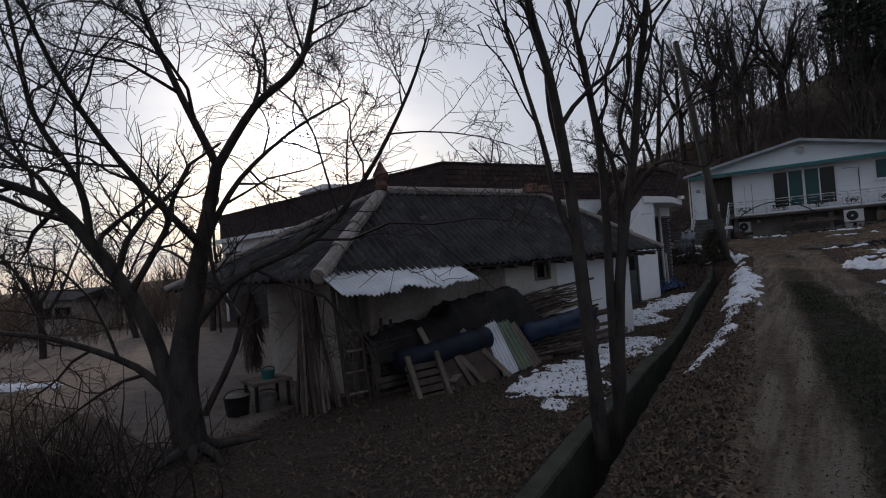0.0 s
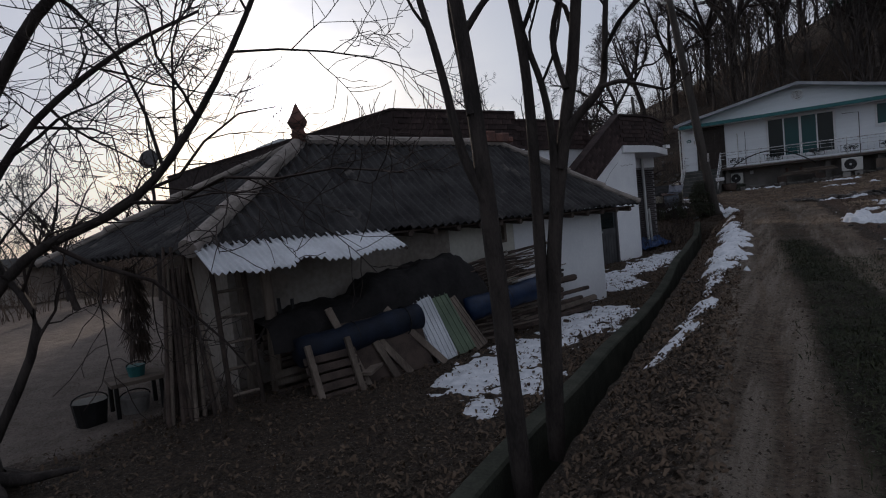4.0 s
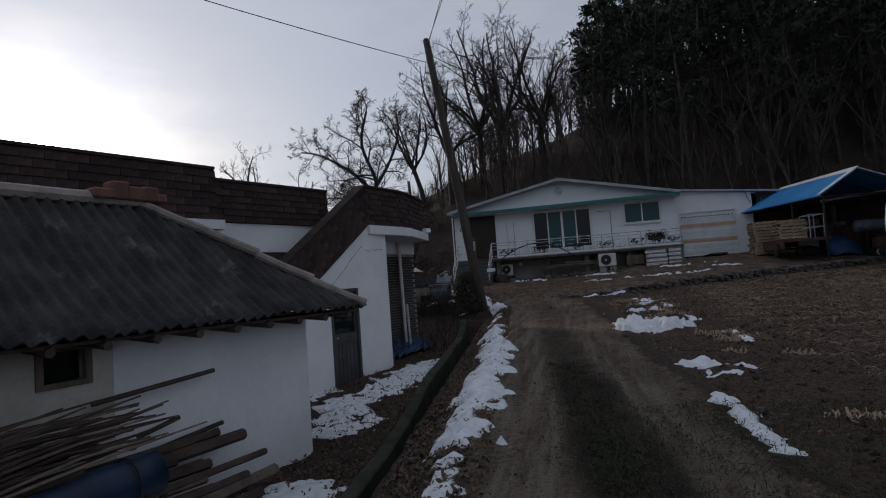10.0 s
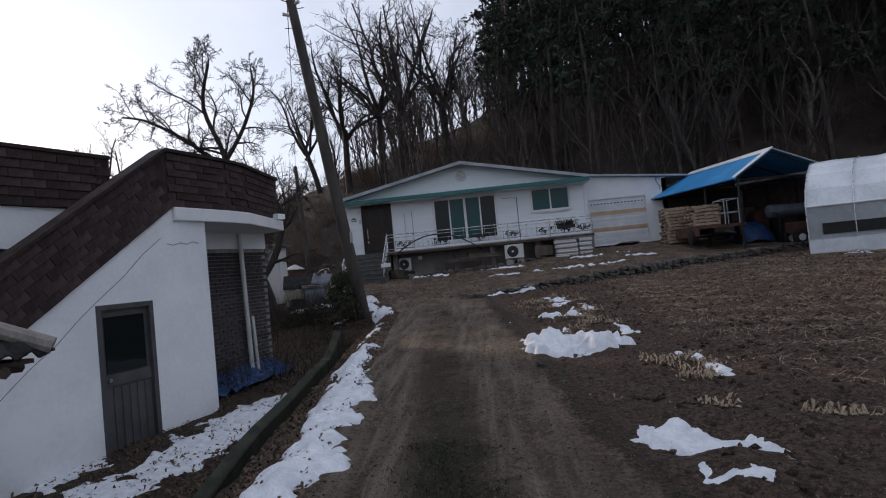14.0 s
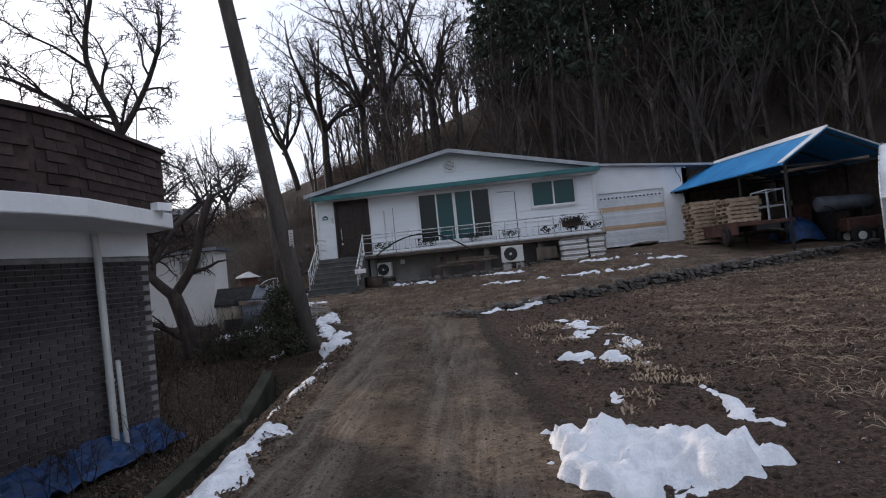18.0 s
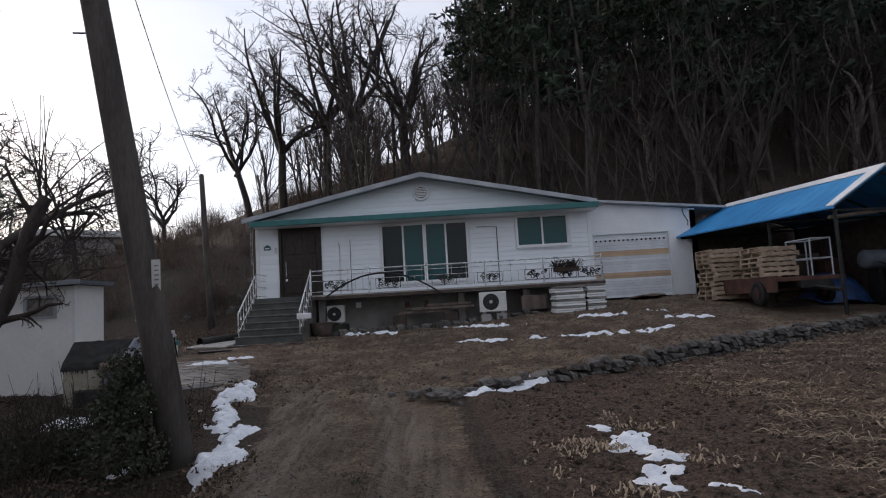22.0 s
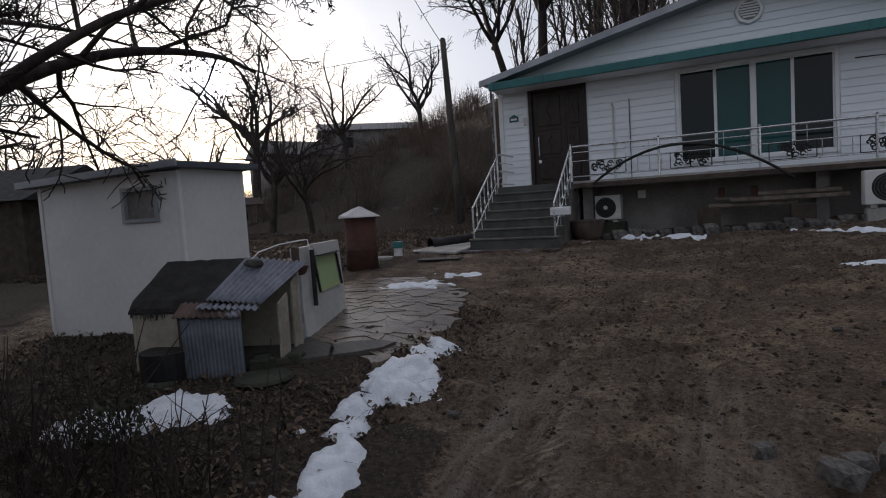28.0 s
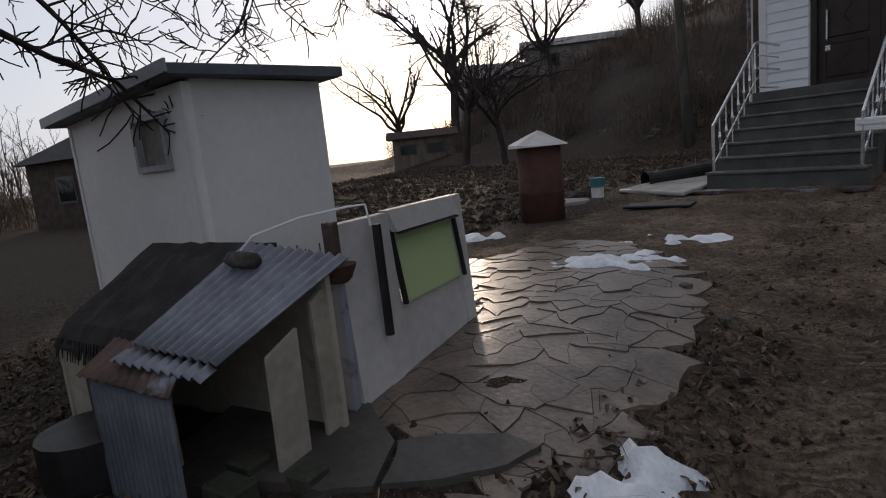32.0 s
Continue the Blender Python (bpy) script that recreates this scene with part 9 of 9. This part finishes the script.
part("hairline_crack", Shape().tube([ab(-0.75 + 0.12 * k, -0.004, 2.45 - 0.03 * (k % 2) + 0.008 * k) for k in range(6)], 0.005, 4), "plaster_base", outb)


# ---- loose stuff on the ground ----
def strew(name, n, place, length, width, mat, label, seed, curl=0.3, tilt=0.25, lift=0.01):
    """n small bent blades on the ground; place(rng, n) gives x, y."""
    rng = np.random.RandomState(seed)
    x, y = place(rng, n)
    zz = ground_z(x, y) + rough_z(x, y) + lift
    a = rng.rand(len(x)) * 2 * np.pi
    ln, w = length * (0.4 + 1.1 * rng.rand(len(x))), width * (0.6 + 0.8 * rng.rand(len(x)))
    e = tilt * rng.normal(0, 1, len(x))
    d = np.stack([np.cos(a) * np.cos(e), np.sin(a) * np.cos(e), np.abs(np.sin(e))], 1)
    s = np.stack([-np.sin(a), np.cos(a), 0.4 * rng.normal(0, 1, len(x))], 1)
    p = np.stack([x, y, zz], 1)
    mid = p + d * (ln / 2)[:, None]
    mid[:, 2] += curl * ln * rng.rand(len(x))
    end = p + d * ln[:, None]
    h = (w / 2)[:, None] * s
    V = np.stack([p - h * 0.5, p + h * 0.5, mid + h, mid - h, end + h * 0.3, end - h * 0.3], 1).reshape(-1, 3)
    k = np.arange(len(x))[:, None] * 6
    F = np.concatenate([k + [0, 1, 2, 3], k + [3, 2, 4, 5]])
    return tagged(np_mesh(name, V, F, mat, None, False), label, name.replace("_", " "), kind="stuff")


def in_field(rng, n):
    x, y = rng.uniform(1.3, 12.5, n), rng.uniform(7, 31.5, n)
    ok = (x > road_right(y) + 0.5) & (y < stone_line(x) - 0.15) & (fbm(x, y, 33, 3, 0.35) + 0.05 * (x - 3) > rng.uniform(-0.6, 0.35, n))
    return x[ok], y[ok]


def by_road(rng, n):
    y = rng.uniform(2.5, 25, n)
    x = ditch_lip(y) + 0.06 + (road_left(y) + 0.1 - ditch_lip(y)) * rng.rand(n)
    return x, y


def low_yard(rng, n):
    y = rng.uniform(0.5, 26.5, n)
    x = ditch_lip(y) - 0.74 - 4.0 * rng.rand(n) ** 1.6
    return x, y


def mid_strip(rng, n):
    y = rng.uniform(0.5, 24, n)
    x = road_left(y) + 1.02 + rng.normal(0, 0.17, n)
    ok = fbm(x, y, 23, 3, 0.5) > -0.3 + 0.03 * (y - 8)
    return x[ok], y[ok]


def right_verge(rng, n):
    y = rng.uniform(1.0, 13, n)
    x = road_right(y) + rng.uniform(-1.2, 1.3, n)
    return x, y


def row_line(rng, n):
    t = rng.rand(n)
    x = np.interp(t, [0, 0.35, 0.6, 1], [2.35, 2.7, 2.9, 3.3]) + rng.normal(0, 0.34, n)
    y = 25.5 - 14 * t + rng.normal(0, 0.2, n)
    ok = fbm(x, y, 44, 2, 1.5) > 0.26
    return x[ok], y[ok]


def yard_top(rng, n):
    x, y = rng.uniform(-3.5, 9, n), rng.uniform(26.5, 37, n)
    ok = y > stone_line(x) + 0.3
    return x[ok], y[ok]


def bank_top(rng, n):
    x, y = rng.uniform(-16, -5.6, n), rng.uniform(33.5, 45, n)
    return x, y


def straw_side(rng, n):
    x, y = in_field(rng, n)
    ok = x > 3.7 + 0.6 * fbm(x, y, 52, 2, 0.8) + 0.10 * np.maximum(0, y - 20)
    return x[ok], y[ok]


strew("field_straw", 60000, straw_side, 0.15, 0.006, "straw", "broken dry straw strewn over the field", 1, 0.25, 0.15)
strew("field_leaves", 9000, row_line, 0.055, 0.020, "straw", "withered pale crop leaves in a row", 2, 0.9, 0.35)
strew("field_bits", 5000, in_field, 0.03, 0.008, "straw", "short bits of straw in the soil", 12, 0.3, 0.2)
strew("bank_litter", 11000, by_road, 0.042, 0.02, "leaf", "dead leaves on the bank of the track", 3, 0.5, 0.4)
strew("yard_litter", 16000, low_yard, 0.05, 0.024, "leaf", "dead leaves in the lower yard", 4, 0.5, 0.4)
strew("track_grass", 26000, mid_strip, 0.045, 0.006, "grass", "short worn grass along the middle of the track", 5, 0.2, 0.6)
strew("verge_grass", 26000, right_verge, 0.05, 0.006, "grass", "short dull grass on the verge", 6, 0.2, 0.6)
strew("yard_grass", 2500, yard_top, 0.05, 0.005, "straw", "bits of dry straw trodden into the yard", 7, 0.2, 0.2)
strew("bank_grass", 3500, bank_top, 0.16, 0.007, "straw", "dry grass on the plot beside the steps", 8, 0.3, 0.5)


def clods(name, n, place, size, mat, label, seed):
    rng = np.random.RandomState(seed)
    x, y = place(rng, n)
    zz = ground_z(x, y) + rough_z(x, y)
    s = size * (0.3 + rng.rand(len(x)) ** 3 * 2.2)
    octa = np.array([(1, 0, 0), (0, 1, 0), (-1, 0, 0), (0, -1, 0), (0, 0, 0.8), (0, 0, -0.6)])
    V = octa[None] * s[:, None, None] * rng.uniform(0.6, 1.3, (len(x), 6, 1)) + rng.normal(0, 0.2, (len(x), 6, 3)) * s[:, None, None] + np.stack([x, y, zz], 1)[:, None]
    F = np.array([(0, 1, 4), (1, 2, 4), (2, 3, 4), (3, 0, 4), (1, 0, 5), (2, 1, 5), (3, 2, 5), (0, 3, 5)])
    F = (F[None] + np.arange(len(x))[:, None, None] * 6).reshape(-1, 3)
    return tagged(np_mesh(name, V.reshape(-1, 3), F, mat, None, False), label, "clods", kind="stuff")


def all_track(rng, n):
    y = rng.uniform(1.0, 31, n)
    return road_left(y) - 0.2 + (road_right(y) - road_left(y) + 0.5) * rng.rand(n), y


clods("field_clods", 42000, in_field, 0.017, "earth", "crumbled clods of soil in the field", 1)
clods("track_grit", 14000, all_track, 0.006, "earth", "grit and crumbs of earth on the track", 2)
def ploughed(rng, n):
    x, y = rng.uniform(-22, -6.6, n), rng.uniform(31.5, 45, n)
    ok = x < -6.8 - 0.1 * (y - 34)
    return x[ok], y[ok]


def rough_corner(rng, n):
    x, y = rng.uniform(-7.5, -2.2, n), rng.uniform(24.5, 30.5, n)
    ok = (x < road_left(y) - 0.2) & ((x > -3.0) | (y < 27.6) | (x < -5.6))
    return x[ok], y[ok]


clods("plot_clods", 16000, ploughed, 0.05, "earth", "turned clods of dark soil on the plot", 5)
clods("corner_rubble", 7000, rough_corner, 0.018, "earth", "crumbs of earth and rubble beside the kennel", 6)
strew("corner_litter", 9000, rough_corner, 0.05, 0.022, "leaf", "dead leaves and twigs beside the kennel", 9, 0.5, 0.4)
strew("corner_twigs", 1500, rough_corner, 0.22, 0.006, "twig", "thin fallen twigs beside the kennel", 10, 0.2, 0.2)
clods("yard_grit", 16000, yard_top, 0.012, "earth", "crumbs of earth on the upper yard", 3)
clods("bank_clods", 7000, by_road, 0.010, "earth", "crumbs of earth on the bank", 4)
